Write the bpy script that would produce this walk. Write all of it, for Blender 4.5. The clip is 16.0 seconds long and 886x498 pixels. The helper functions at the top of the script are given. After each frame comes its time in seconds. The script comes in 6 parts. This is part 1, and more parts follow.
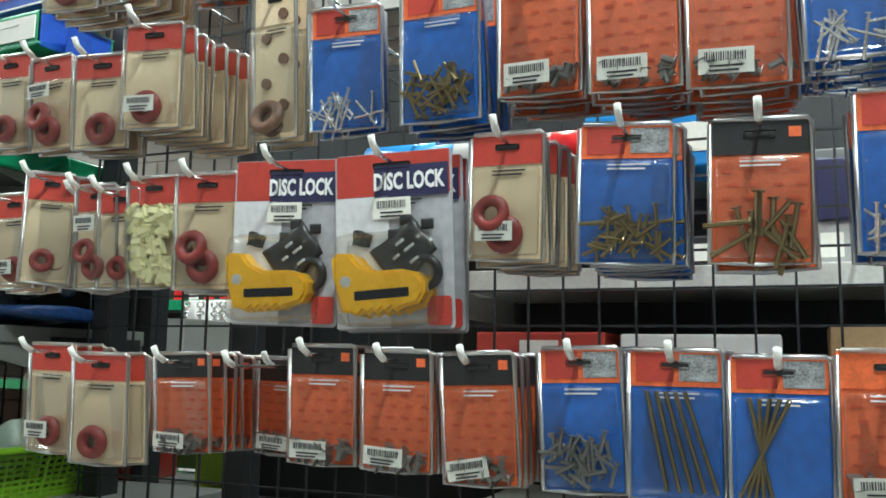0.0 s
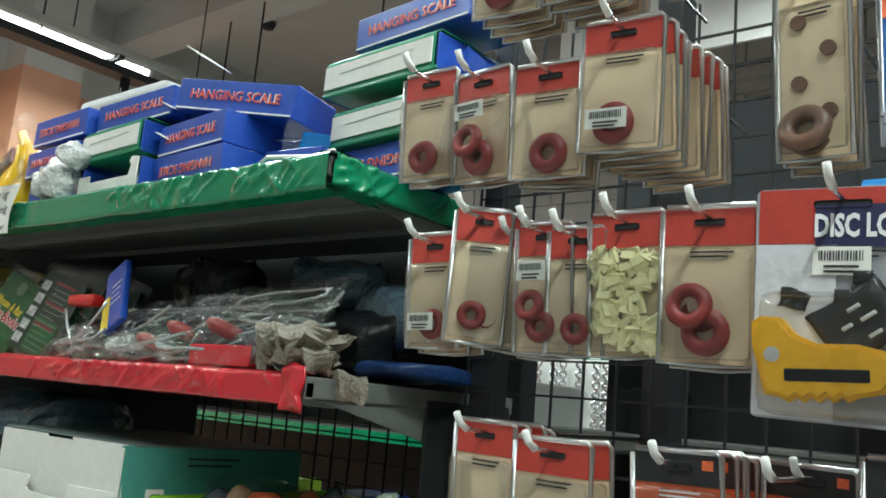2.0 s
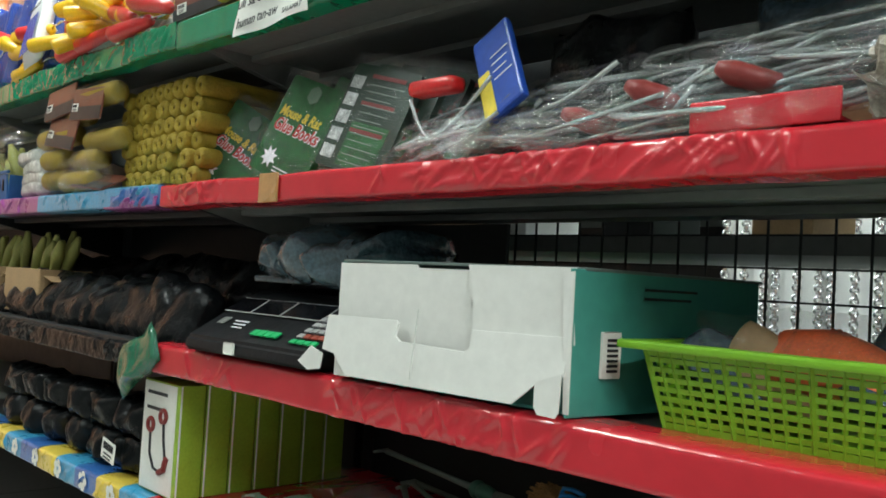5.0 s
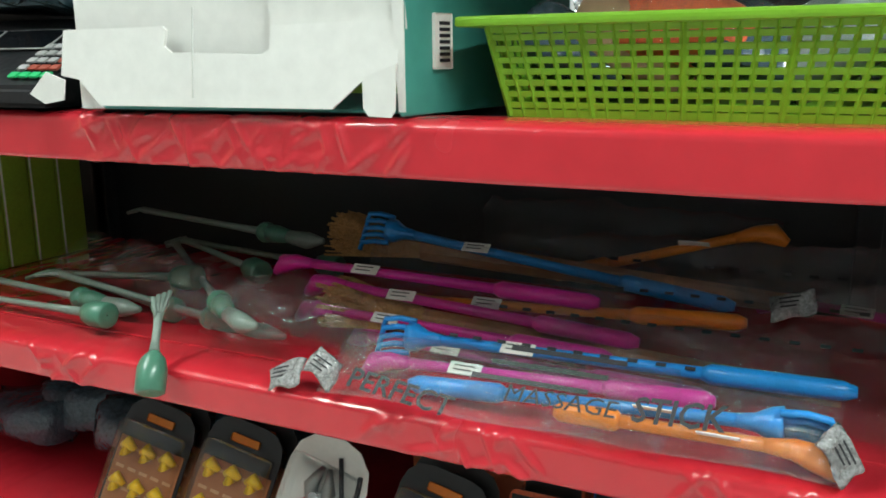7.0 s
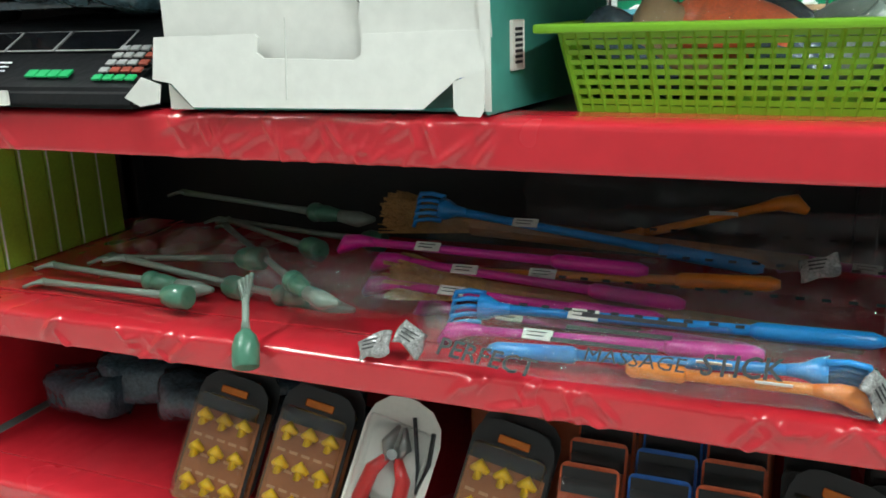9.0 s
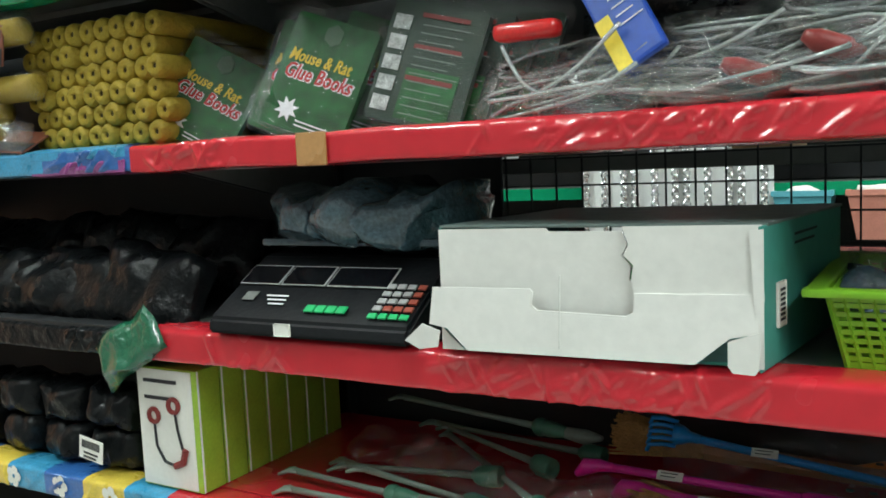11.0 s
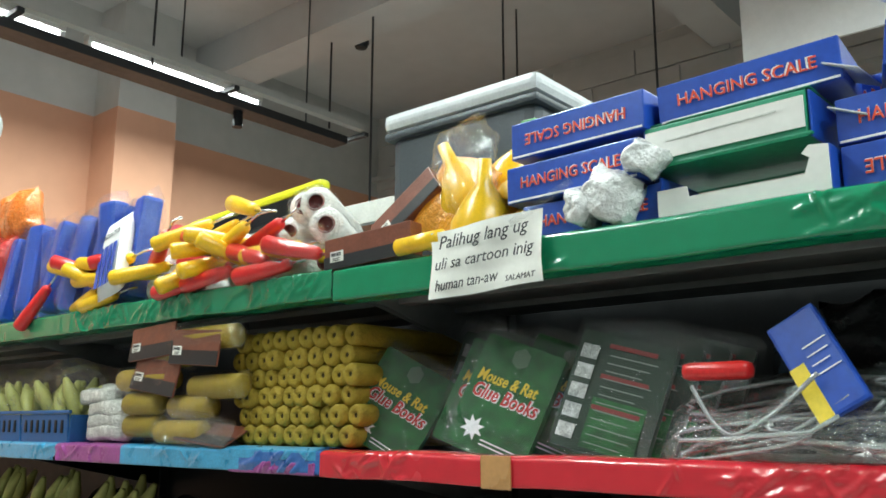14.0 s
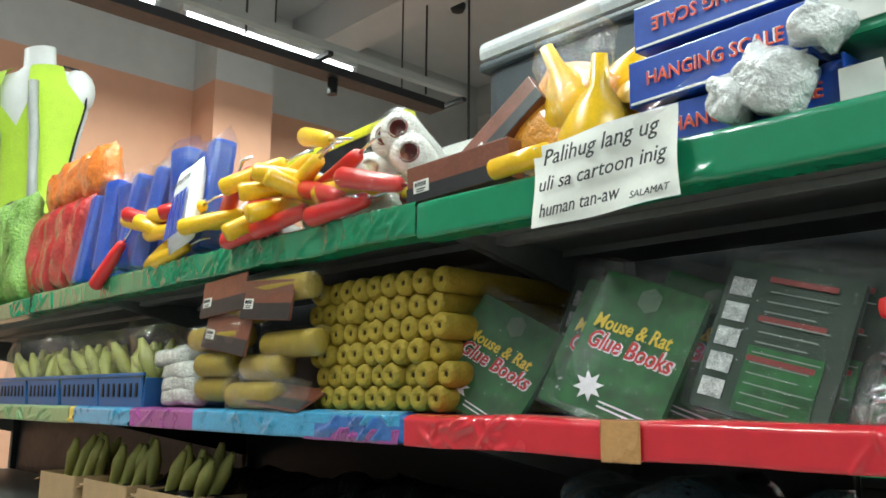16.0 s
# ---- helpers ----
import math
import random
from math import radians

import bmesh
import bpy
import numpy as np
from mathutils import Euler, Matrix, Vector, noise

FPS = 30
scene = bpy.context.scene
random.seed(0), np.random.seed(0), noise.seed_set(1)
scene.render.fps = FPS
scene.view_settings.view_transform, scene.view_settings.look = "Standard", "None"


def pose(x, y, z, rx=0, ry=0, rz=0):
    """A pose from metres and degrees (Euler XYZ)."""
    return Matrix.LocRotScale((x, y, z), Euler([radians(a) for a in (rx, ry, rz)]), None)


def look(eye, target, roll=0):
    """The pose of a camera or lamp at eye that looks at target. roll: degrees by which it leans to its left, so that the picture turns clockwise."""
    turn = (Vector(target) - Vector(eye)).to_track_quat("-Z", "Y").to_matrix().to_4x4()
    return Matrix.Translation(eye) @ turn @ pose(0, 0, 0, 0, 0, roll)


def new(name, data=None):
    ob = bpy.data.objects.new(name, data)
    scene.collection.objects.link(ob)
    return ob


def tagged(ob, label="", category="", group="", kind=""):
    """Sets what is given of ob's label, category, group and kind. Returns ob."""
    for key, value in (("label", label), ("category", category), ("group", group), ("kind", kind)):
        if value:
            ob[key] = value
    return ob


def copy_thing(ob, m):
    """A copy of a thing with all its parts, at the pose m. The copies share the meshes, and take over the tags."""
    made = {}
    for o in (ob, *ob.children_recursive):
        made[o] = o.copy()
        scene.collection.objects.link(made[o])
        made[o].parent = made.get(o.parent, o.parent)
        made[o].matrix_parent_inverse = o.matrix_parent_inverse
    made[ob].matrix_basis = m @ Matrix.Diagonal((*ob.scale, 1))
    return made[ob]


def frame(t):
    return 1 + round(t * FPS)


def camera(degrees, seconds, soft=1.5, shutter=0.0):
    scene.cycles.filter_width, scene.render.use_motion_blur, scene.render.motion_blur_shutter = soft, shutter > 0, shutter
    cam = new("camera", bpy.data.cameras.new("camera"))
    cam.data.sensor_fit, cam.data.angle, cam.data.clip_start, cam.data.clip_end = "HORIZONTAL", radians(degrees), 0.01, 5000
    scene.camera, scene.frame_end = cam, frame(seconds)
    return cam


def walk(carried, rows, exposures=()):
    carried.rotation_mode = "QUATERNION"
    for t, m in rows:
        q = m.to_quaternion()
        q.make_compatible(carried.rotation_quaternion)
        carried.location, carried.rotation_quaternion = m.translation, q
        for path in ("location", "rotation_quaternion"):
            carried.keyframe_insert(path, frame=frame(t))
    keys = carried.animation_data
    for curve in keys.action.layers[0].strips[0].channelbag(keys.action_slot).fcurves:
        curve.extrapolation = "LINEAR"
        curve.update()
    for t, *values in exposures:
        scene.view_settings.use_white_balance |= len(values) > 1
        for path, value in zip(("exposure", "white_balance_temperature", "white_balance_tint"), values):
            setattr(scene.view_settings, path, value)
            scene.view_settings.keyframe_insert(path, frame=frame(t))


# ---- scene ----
cam = camera(54.9, 16.0, soft=1.7)
PATH = [
    (0, (1.800, -0.859, 1.450), (1.053, 0.978, 1.709), 0.9),
    (0.5, (1.714, -0.877, 1.444), (0.920, 0.926, 1.791), 1.6),
    (1, (1.646, -0.861, 1.436), (0.782, 0.908, 1.790), 2.6),
    (1.5, (1.558, -0.802, 1.439), (0.556, 0.895, 1.784), 3.6),
    (2, (1.450, -0.755, 1.474), (0.207, 0.770, 1.834), 5.0),
    (2.5, (1.352, -0.742, 1.464), (-0.013, 0.670, 1.841), 5.5),
    (3, (1.187, -0.762, 1.445), (-0.183, 0.645, 1.826), 5.3),
    (3.2, (1.096, -0.792, 1.442), (-0.249, 0.638, 1.822), 4.7),
    (5.3, (0.736, -0.688, 1.327), (-0.692, 0.712, 1.334), 2.5),
    (5.5, (0.704, -0.667, 1.314), (-0.709, 0.747, 1.261), 2.0),
    (6, (0.664, -0.632, 1.288), (-0.582, 0.910, 1.020), 1.9),
    (6.5, (0.630, -0.627, 1.280), (-0.318, 1.091, 0.897), 1.1),
    (7, (0.600, -0.666, 1.269), (-0.250, 1.090, 0.827), -0.6),
    (7.5, (0.579, -0.704, 1.248), (-0.174, 1.081, 0.751), -1.4),
    (8, (0.573, -0.730, 1.239), (-0.101, 1.075, 0.700), -1.4),
    (8.2, (0.570, -0.742, 1.252), (-0.102, 1.057, 0.695), -1.6),
    (10.5, (0.395, -0.904, 1.424), (-0.557, 0.813, 1.043), -2.5),
    (11, (0.390, -0.923, 1.452), (-0.598, 0.804, 1.250), -2.6),
    (11.5, (0.397, -0.934, 1.482), (-0.625, 0.784, 1.449), -2.8),
    (12, (0.397, -0.939, 1.509), (-0.643, 0.766, 1.606), -2.8),
    (12.5, (0.403, -0.944, 1.535), (-0.637, 0.752, 1.738), -2.0),
    (13, (0.402, -0.947, 1.551), (-0.661, 0.726, 1.819), -1.0),
    (13.5, (0.397, -0.950, 1.549), (-0.759, 0.639, 1.920), -0.6),
    (14, (0.382, -0.968, 1.541), (-0.877, 0.532, 1.945), 0.1),
    (14.5, (0.363, -0.971, 1.540), (-0.927, 0.501, 1.949), 0.3),
    (15, (0.328, -0.934, 1.533), (-0.994, 0.509, 1.943), 0.6),
    (15.5, (0.274, -0.858, 1.528), (-1.143, 0.495, 1.931), 0.9),
    (16, (0.219, -0.781, 1.517), (-1.220, 0.562, 1.871), 0.6),
]
EXPOSURES = [(0, 0.0), (0.5, -0.15), (1.5, -0.25), (3, -0.15), (5.5, 0.0), (7, 0.35), (8.2, 0.35), (10.5, 0.05), (12, 0.1), (14.5, 0.02), (16, 0.05)]
walk(cam, [(t, look(eye, target, roll)) for t, eye, target, roll in PATH], EXPOSURES)

# ---- world and light ----
world = bpy.data.worlds.new("world")
scene.world = world
world.use_nodes = True
world.node_tree.nodes["Background"].inputs[0].default_value = (0.55, 0.6, 0.65, 1)
world.node_tree.nodes["Background"].inputs[1].default_value = 0.05


def tube_light(x, y, z, length, power):
    d = bpy.data.lights.new("tube_light", "AREA")
    d.shape, d.size, d.size_y, d.energy, d.color = "RECTANGLE", 0.12, length, power, (0.87, 1.0, 0.95)
    o = new("tube_light", d)
    o.matrix_world = pose(x, y, z)


tube_light(-4.38, 1.0, 3.72, 6.5, 200)
tube_light(2.3, -0.7, 3.72, 3.4, 175)
tube_light(-1.5, -0.5, 3.72, 3.4, 135)
tube_light(0.8, 2.2, 3.72, 2.6, 110)

# ---- materials ----
MATS = {}


def mat(name, col, rough=0.5, metal=0.0, var=0.15, size=25.0, bump=0.15, bsize=None, coat=0.0, each=0.0):
    """A painted, printed or moulded surface with variation at two scales."""
    if name in MATS:
        return MATS[name]
    m = bpy.data.materials.new(name)
    m.use_nodes = True
    nt = m.node_tree
    p = nt.nodes["Principled BSDF"]
    p.inputs["Roughness"].default_value, p.inputs["Metallic"].default_value = rough, metal
    p.inputs["Coat Weight"].default_value, p.inputs["Coat Roughness"].default_value = coat, 0.12
    tc = nt.nodes.new("ShaderNodeTexCoord")
    n1, n2 = nt.nodes.new("ShaderNodeTexNoise"), nt.nodes.new("ShaderNodeTexNoise")
    n1.inputs["Scale"].default_value, n2.inputs["Scale"].default_value = size, size * 7
    n1.inputs["Detail"].default_value = n2.inputs["Detail"].default_value = 3
    add = nt.nodes.new("ShaderNodeMath")
    add.operation = "ADD"
    for n in (n1, n2):
        nt.links.new(tc.outputs["Object"], n.inputs["Vector"])
    nt.links.new(n1.outputs["Fac"], add.inputs[0])
    nt.links.new(n2.outputs["Fac"], add.inputs[1])
    ramp = nt.nodes.new("ShaderNodeMapRange")
    ramp.inputs["From Min"].default_value, ramp.inputs["From Max"].default_value = 0.6, 1.4
    ramp.inputs["To Min"].default_value, ramp.inputs["To Max"].default_value = 1 - var, 1 + var * 0.7
    nt.links.new(add.outputs[0], ramp.inputs["Value"])
    mul = nt.nodes.new("ShaderNodeVectorMath")
    mul.operation = "MULTIPLY"
    mul.inputs[0].default_value = col
    nt.links.new(ramp.outputs["Result"], mul.inputs[1])
    out = mul.outputs[0]
    if each:
        oi, mr, mul2 = nt.nodes.new("ShaderNodeObjectInfo"), nt.nodes.new("ShaderNodeMapRange"), nt.nodes.new("ShaderNodeVectorMath")
        mul2.operation = "MULTIPLY"
        mr.inputs["To Min"].default_value, mr.inputs["To Max"].default_value = 1 - each, 1 + each
        nt.links.new(oi.outputs["Random"], mr.inputs["Value"])
        nt.links.new(out, mul2.inputs[0])
        nt.links.new(mr.outputs["Result"], mul2.inputs[1])
        out = mul2.outputs[0]
    nt.links.new(out, p.inputs["Base Color"])
    rr = nt.nodes.new("ShaderNodeMapRange")
    rr.inputs["To Min"].default_value, rr.inputs["To Max"].default_value = max(0.02, rough - 0.12), min(1, rough + 0.12)
    nt.links.new(n1.outputs["Fac"], rr.inputs["Value"])
    nt.links.new(rr.outputs["Result"], p.inputs["Roughness"])
    if bump:
        b, n3 = nt.nodes.new("ShaderNodeBump"), nt.nodes.new("ShaderNodeTexNoise")
        n3.inputs["Scale"].default_value, n3.inputs["Detail"].default_value = bsize or size * 4, 4
        nt.links.new(tc.outputs["Object"], n3.inputs["Vector"])
        b.inputs["Strength"].default_value, b.inputs["Distance"].default_value = bump, 0.01
        nt.links.new(n3.outputs["Fac"], b.inputs["Height"])
        nt.links.new(b.outputs["Normal"], p.inputs["Normal"])
    MATS[name] = m
    return m


def film(name, gloss=0.2, tint=(1, 1, 1), rough=0.12, bump=0.5, size=30, edge=0.35):
    """Clear plastic film or blister: see-through with crinkled gloss."""
    m = bpy.data.materials.new(name)
    m.use_nodes = True
    nt = m.node_tree
    nt.nodes.remove(nt.nodes["Principled BSDF"])
    t, g, mix = nt.nodes.new("ShaderNodeBsdfTransparent"), nt.nodes.new("ShaderNodeBsdfGlossy"), nt.nodes.new("ShaderNodeMixShader")
    t.inputs["Color"].default_value = (*tint, 1)
    g.inputs["Roughness"].default_value = rough
    tc, n, b = nt.nodes.new("ShaderNodeTexCoord"), nt.nodes.new("ShaderNodeTexNoise"), nt.nodes.new("ShaderNodeBump")
    n.inputs["Scale"].default_value, n.inputs["Detail"].default_value = size, 5
    b.inputs["Strength"].default_value, b.inputs["Distance"].default_value = bump, 0.02
    nt.links.new(tc.outputs["Object"], n.inputs["Vector"])
    nt.links.new(n.outputs["Fac"], b.inputs["Height"])
    nt.links.new(b.outputs["Normal"], g.inputs["Normal"])
    fr, ma = nt.nodes.new("ShaderNodeFresnel"), nt.nodes.new("ShaderNodeMath")
    fr.inputs["IOR"].default_value = 1.45
    ma.operation = "MULTIPLY_ADD"
    ma.inputs[1].default_value, ma.inputs[2].default_value = edge, gloss
    nt.links.new(fr.outputs[0], ma.inputs[0])
    nt.links.new(ma.outputs[0], mix.inputs[0])
    nt.links.new(t.outputs[0], mix.inputs[1])
    nt.links.new(g.outputs[0], mix.inputs[2])
    nt.links.new(mix.outputs[0], nt.nodes["Material Output"].inputs["Surface"])
    return m


def glow(name, strength):
    m = bpy.data.materials.new(name)
    m.use_nodes = True
    p = m.node_tree.nodes["Principled BSDF"]
    p.inputs["Emission Color"].default_value, p.inputs["Emission Strength"].default_value = (0.95, 0.99, 1, 1), strength
    return m




def creased(name, col, rough):
    """Thin glossy plastic film with long slanting creases over nearly flat stretches."""
    m = mat(name, col, rough, var=0.1, size=5, bump=0, coat=0.5)
    nt = m.node_tree
    p = nt.nodes["Principled BSDF"]
    tc = nt.nodes.new("ShaderNodeTexCoord")
    last = None
    for turn, long_, fine, strength in ((35, 4, 26, 0.5), (-50, 5, 40, 0.3)):
        mp, n, b = nt.nodes.new("ShaderNodeMapping"), nt.nodes.new("ShaderNodeTexNoise"), nt.nodes.new("ShaderNodeBump")
        mp.inputs["Rotation"].default_value = (0, radians(turn), 0)
        mp.inputs["Scale"].default_value = (fine, 12, long_)
        n.noise_type = "RIDGED_MULTIFRACTAL"
        n.inputs["Scale"].default_value, n.inputs["Detail"].default_value = 1.0, 2
        nt.links.new(tc.outputs["Object"], mp.inputs["Vector"])
        nt.links.new(mp.outputs[0], n.inputs["Vector"])
        b.inputs["Strength"].default_value, b.inputs["Distance"].default_value = strength, 0.004
        nt.links.new(n.outputs["Fac"], b.inputs["Height"])
        if last:
            nt.links.new(last.outputs["Normal"], b.inputs["Normal"])
        last = b
    nt.links.new(last.outputs["Normal"], p.inputs["Normal"])
    nt.links.new(last.outputs["Normal"], p.inputs["Coat Normal"])
    return m


RED_WRAP = creased("red_wrap", (0.6, 0.022, 0.036), 0.24)
GREEN_WRAP = creased("green_wrap", (0.004, 0.22, 0.1), 0.2)
SHELF_METAL = mat("shelf_metal", (0.2, 0.21, 0.2), 0.5, 0.2, size=8, bump=0.05)
DARK_METAL = mat("dark_metal", (0.03, 0.032, 0.035), 0.5, 0.3, bump=0.05)
GREEN_METAL = mat("green_metal", (0.03, 0.25, 0.06), 0.4, bump=0.03)
WHITE_METAL = mat("white_metal", (0.7, 0.7, 0.66), 0.4, bump=0.03)
CHROME = mat("chrome", (0.75, 0.75, 0.76), 0.22, 1.0, bump=0)
BRASS = mat("brass", (0.34, 0.26, 0.13), 0.34, 1.0, bump=0)
STEEL_DARK = mat("dull_steel", (0.32, 0.31, 0.3), 0.35, 0.9, bump=0)
HOOK_TIP = mat("hook_tip", (0.8, 0.8, 0.78), 0.35, bump=0)
CARD_RED = mat("card_red", (0.5, 0.05, 0.035), 0.4, coat=0.4, bump=0.03, each=0.15)
CARD_CREAM = mat("card_cream", (0.82, 0.64, 0.43), 0.5, bump=0.03, each=0.1)
CARD_ORANGE = mat("card_orange", (0.8, 0.15, 0.05), 0.45, var=0.3, size=45, bump=0.03, each=0.1)
CARD_BLUE = mat("card_blue", (0.015, 0.14, 0.55), 0.35, var=0.35, size=14, bump=0.02, each=0.12)
CARD_BLACK = mat("card_black", (0.02, 0.02, 0.022), 0.4, bump=0.03)
CARD_GREY = mat("card_grey", (0.42, 0.42, 0.46), 0.4, var=0.25, size=14, bump=0.02)
CARD_NAVY = mat("card_navy", (0.03, 0.03, 0.09), 0.4, bump=0.02)
PAPER = mat("paper", (0.82, 0.81, 0.76), 0.7, var=0.06, bump=0.05)
INK = mat("ink", (0.02, 0.02, 0.025), 0.6, bump=0)
RED_INK = mat("red_ink", (0.6, 0.03, 0.03), 0.5, bump=0)
PALE_INK = mat("pale_ink", (0.85, 0.85, 0.88), 0.5, bump=0)
YELLOW_INK = mat("yellow_ink", (0.8, 0.6, 0.05), 0.5, bump=0)
RUBBER_RED = mat("rubber_red", (0.22, 0.025, 0.022), 0.5, bump=0.05, size=60)
RUBBER_BROWN = mat("rubber_brown", (0.16, 0.08, 0.05), 0.5, bump=0.05)
YELLOW_LOCK = mat("yellow_lock", (0.8, 0.42, 0.01), 0.3, coat=0.5, bump=0.02)
YELLOW_PL = mat("yellow_plastic", (0.85, 0.5, 0.01), 0.32, coat=0.3, bump=0.03)
RED_PL = mat("red_plastic", (0.65, 0.02, 0.02), 0.32, coat=0.3, bump=0.03)
BLUE_PL = mat("blue_plastic", (0.01, 0.25, 0.65), 0.35, coat=0.2, bump=0.05)
PINK_PL = mat("pink_plastic", (0.62, 0.015, 0.3), 0.35, coat=0.2, bump=0.05)
ORANGE_PL = mat("orange_plastic", (0.7, 0.2, 0.015), 0.4, bump=0.05)
LIME_PL = mat("lime_plastic", (0.2, 0.46, 0.02), 0.4, var=0.08, bump=0.03)
DKGREEN_PL = mat("bottle_green", (0.07, 0.21, 0.14), 0.35, coat=0.2, bump=0.05)
PALE_PL = mat("pale_plastic", (0.22, 0.28, 0.24), 0.35, bump=0.05)
NAVY_PL = mat("crate_blue", (0.015, 0.1, 0.28), 0.45, bump=0.05)
WHITE_PL = mat("white_plastic", (0.8, 0.8, 0.79), 0.4, var=0.06, bump=0.03)
GREY_BIN = mat("grey_bin", (0.045, 0.055, 0.066), 0.5, bump=0.05)
GREY_LID = mat("grey_lid", (0.5, 0.52, 0.54), 0.45, bump=0.05)
BOARD_WHITE = mat("white_board", (0.74, 0.73, 0.7), 0.65, var=0.08, size=9, bump=0.06)
BOARD_TEAL = mat("teal_board", (0.06, 0.3, 0.25), 0.45, var=0.12, size=8, bump=0.04)
BOX_BLUE = mat("box_blue", (0.012, 0.07, 0.42), 0.38, var=0.25, size=10, coat=0.3, bump=0.06)
BOX_GREEN = mat("box_green", (0.01, 0.26, 0.13), 0.4, var=0.2, size=14, coat=0.3, bump=0.06)
BOX_LIME = mat("box_lime", (0.33, 0.52, 0.05), 0.4, bump=0.04)
BOX_BROWN = mat("box_brown", (0.19, 0.055, 0.03), 0.42, var=0.3, size=30, coat=0.3, bump=0.05)
KRAFT = mat("kraft_board", (0.42, 0.27, 0.14), 0.75, bump=0.1)
TORN = mat("torn_paper", (0.3, 0.27, 0.22), 0.85, var=0.4, size=40, bump=0.5)
SPONGE = mat("yellow_sponge", (0.36, 0.25, 0.02), 0.7, var=0.25, size=40, bump=0.4, bsize=150)
OLIVE = mat("olive_plastic", (0.42, 0.42, 0.12), 0.5, bump=0.1)
FLEECE = mat("white_fleece", (0.8, 0.78, 0.74), 0.85, var=0.2, size=60, bump=0.7, bsize=200)
BOOK_GREEN = mat("book_green", (0.01, 0.12, 0.025), 0.3, var=0.8, size=7, coat=0.15, bump=0.04)
BOOK_DARK = mat("book_dark", (0.008, 0.03, 0.015), 0.35, coat=0.5, bump=0.04)
BLACK_PL = mat("black_plastic", (0.01, 0.011, 0.013), 0.4, coat=0.0, bump=0.08)
BLACK_BAG = mat("black_bag", (0.006, 0.007, 0.008), 0.3, var=0.4, size=18, bump=1.0, bsize=24, coat=0.0)
for m_ in (BLACK_BAG, BLACK_PL):
    m_.node_tree.nodes["Principled BSDF"].inputs["Specular IOR Level"].default_value = 0.22
SMOKY_BAG = mat("smoky_bag", (0.06, 0.1, 0.13), 0.2, var=0.5, size=20, bump=0.9, bsize=45, coat=0.5)
CABLE = mat("cable", (0.5, 0.52, 0.53), 0.2, 0.7, bump=0.3, size=200)
BRISTLE = mat("bristle", (0.5, 0.27, 0.09), 0.7, var=0.4, size=80, bump=0.8, bsize=200)
KEY_GREEN = mat("key_green", (0.01, 0.45, 0.14), 0.4, bump=0)
KEY_GREY = mat("key_grey", (0.45, 0.45, 0.45), 0.4, bump=0)
KEY_RED = mat("key_red", (0.4, 0.08, 0.05), 0.4, bump=0)
SCREEN = mat("dark_screen", (0.006, 0.006, 0.008), 0.12, bump=0)
VEST = mat("vest_yellow", (0.5, 0.72, 0.06), 0.75, var=0.1, bump=0.3, bsize=120)
SILVER_TAPE = mat("silver_tape", (0.42, 0.43, 0.42), 0.4, bump=0.1)
WALL_ORANGE = mat("orange_paint", (0.58, 0.3, 0.19), 0.75, var=0.06, size=1.2, bump=0.05)
WALL_GREY = mat("grey_paint", (0.45, 0.45, 0.43), 0.8, var=0.1, size=1.0, bump=0.1)
CEIL = mat("ceiling_paint", (0.52, 0.52, 0.52), 0.85, var=0.07, size=0.8, bump=0.05)
FLOOR = mat("floor_tile", (0.5, 0.48, 0.45), 0.3, var=0.08, size=3, bump=0.03)
PATT_BLUE = mat("strip_blue", (0.05, 0.32, 0.55), 0.3, var=0.35, size=30, coat=0.5, bump=0.15)
PATT_PURPLE = mat("strip_purple", (0.3, 0.06, 0.25), 0.3, var=0.35, size=30, coat=0.5, bump=0.15)
PATT_YELLOW = mat("strip_yellow", (0.75, 0.55, 0.08), 0.3, var=0.2, size=30, coat=0.5, bump=0.15)
PATT_NAVY = mat("strip_navy", (0.03, 0.13, 0.4), 0.3, var=0.3, size=30, coat=0.5, bump=0.15)
BLISTER = film("blister_clear", 0.035, (0.95, 0.96, 0.96), 0.1, 0.25, 25)
BLISTER_RIM = film("blister_rim", 0.45, (0.86, 0.88, 0.9), 0.3, 0.1, 20)
BAG = film("bag_clear", 0.05, (0.985, 0.985, 0.99), 0.06, 1.0, 30, 0.1)
BAG_BRIGHT = film("bag_bright", 0.075, (0.985, 0.985, 0.985), 0.06, 1.0, 40, 0.12)
MILKY = film("milky_sleeve", 0.045, (0.985, 0.985, 0.985), 0.07, 1.0, 40, 0.1)
_d, _m = MILKY.node_tree.nodes.new("ShaderNodeBsdfDiffuse"), MILKY.node_tree.nodes.new("ShaderNodeMixShader")
_d.inputs["Color"].default_value = (0.6, 0.58, 0.66, 1)
_m.inputs[0].default_value = 0.012
_o = MILKY.node_tree.nodes["Material Output"]
MILKY.node_tree.links.new(_o.inputs["Surface"].links[0].from_socket, _m.inputs[1])
MILKY.node_tree.links.new(_d.outputs[0], _m.inputs[2])
MILKY.node_tree.links.new(_m.outputs[0], _o.inputs["Surface"])
TUBE_GLOW = glow("tube_glow", 14)

# ---- mesh helpers ----
I4 = Matrix.Identity(4)


def T(x, y, z):
    return Matrix.Translation((x, y, z))


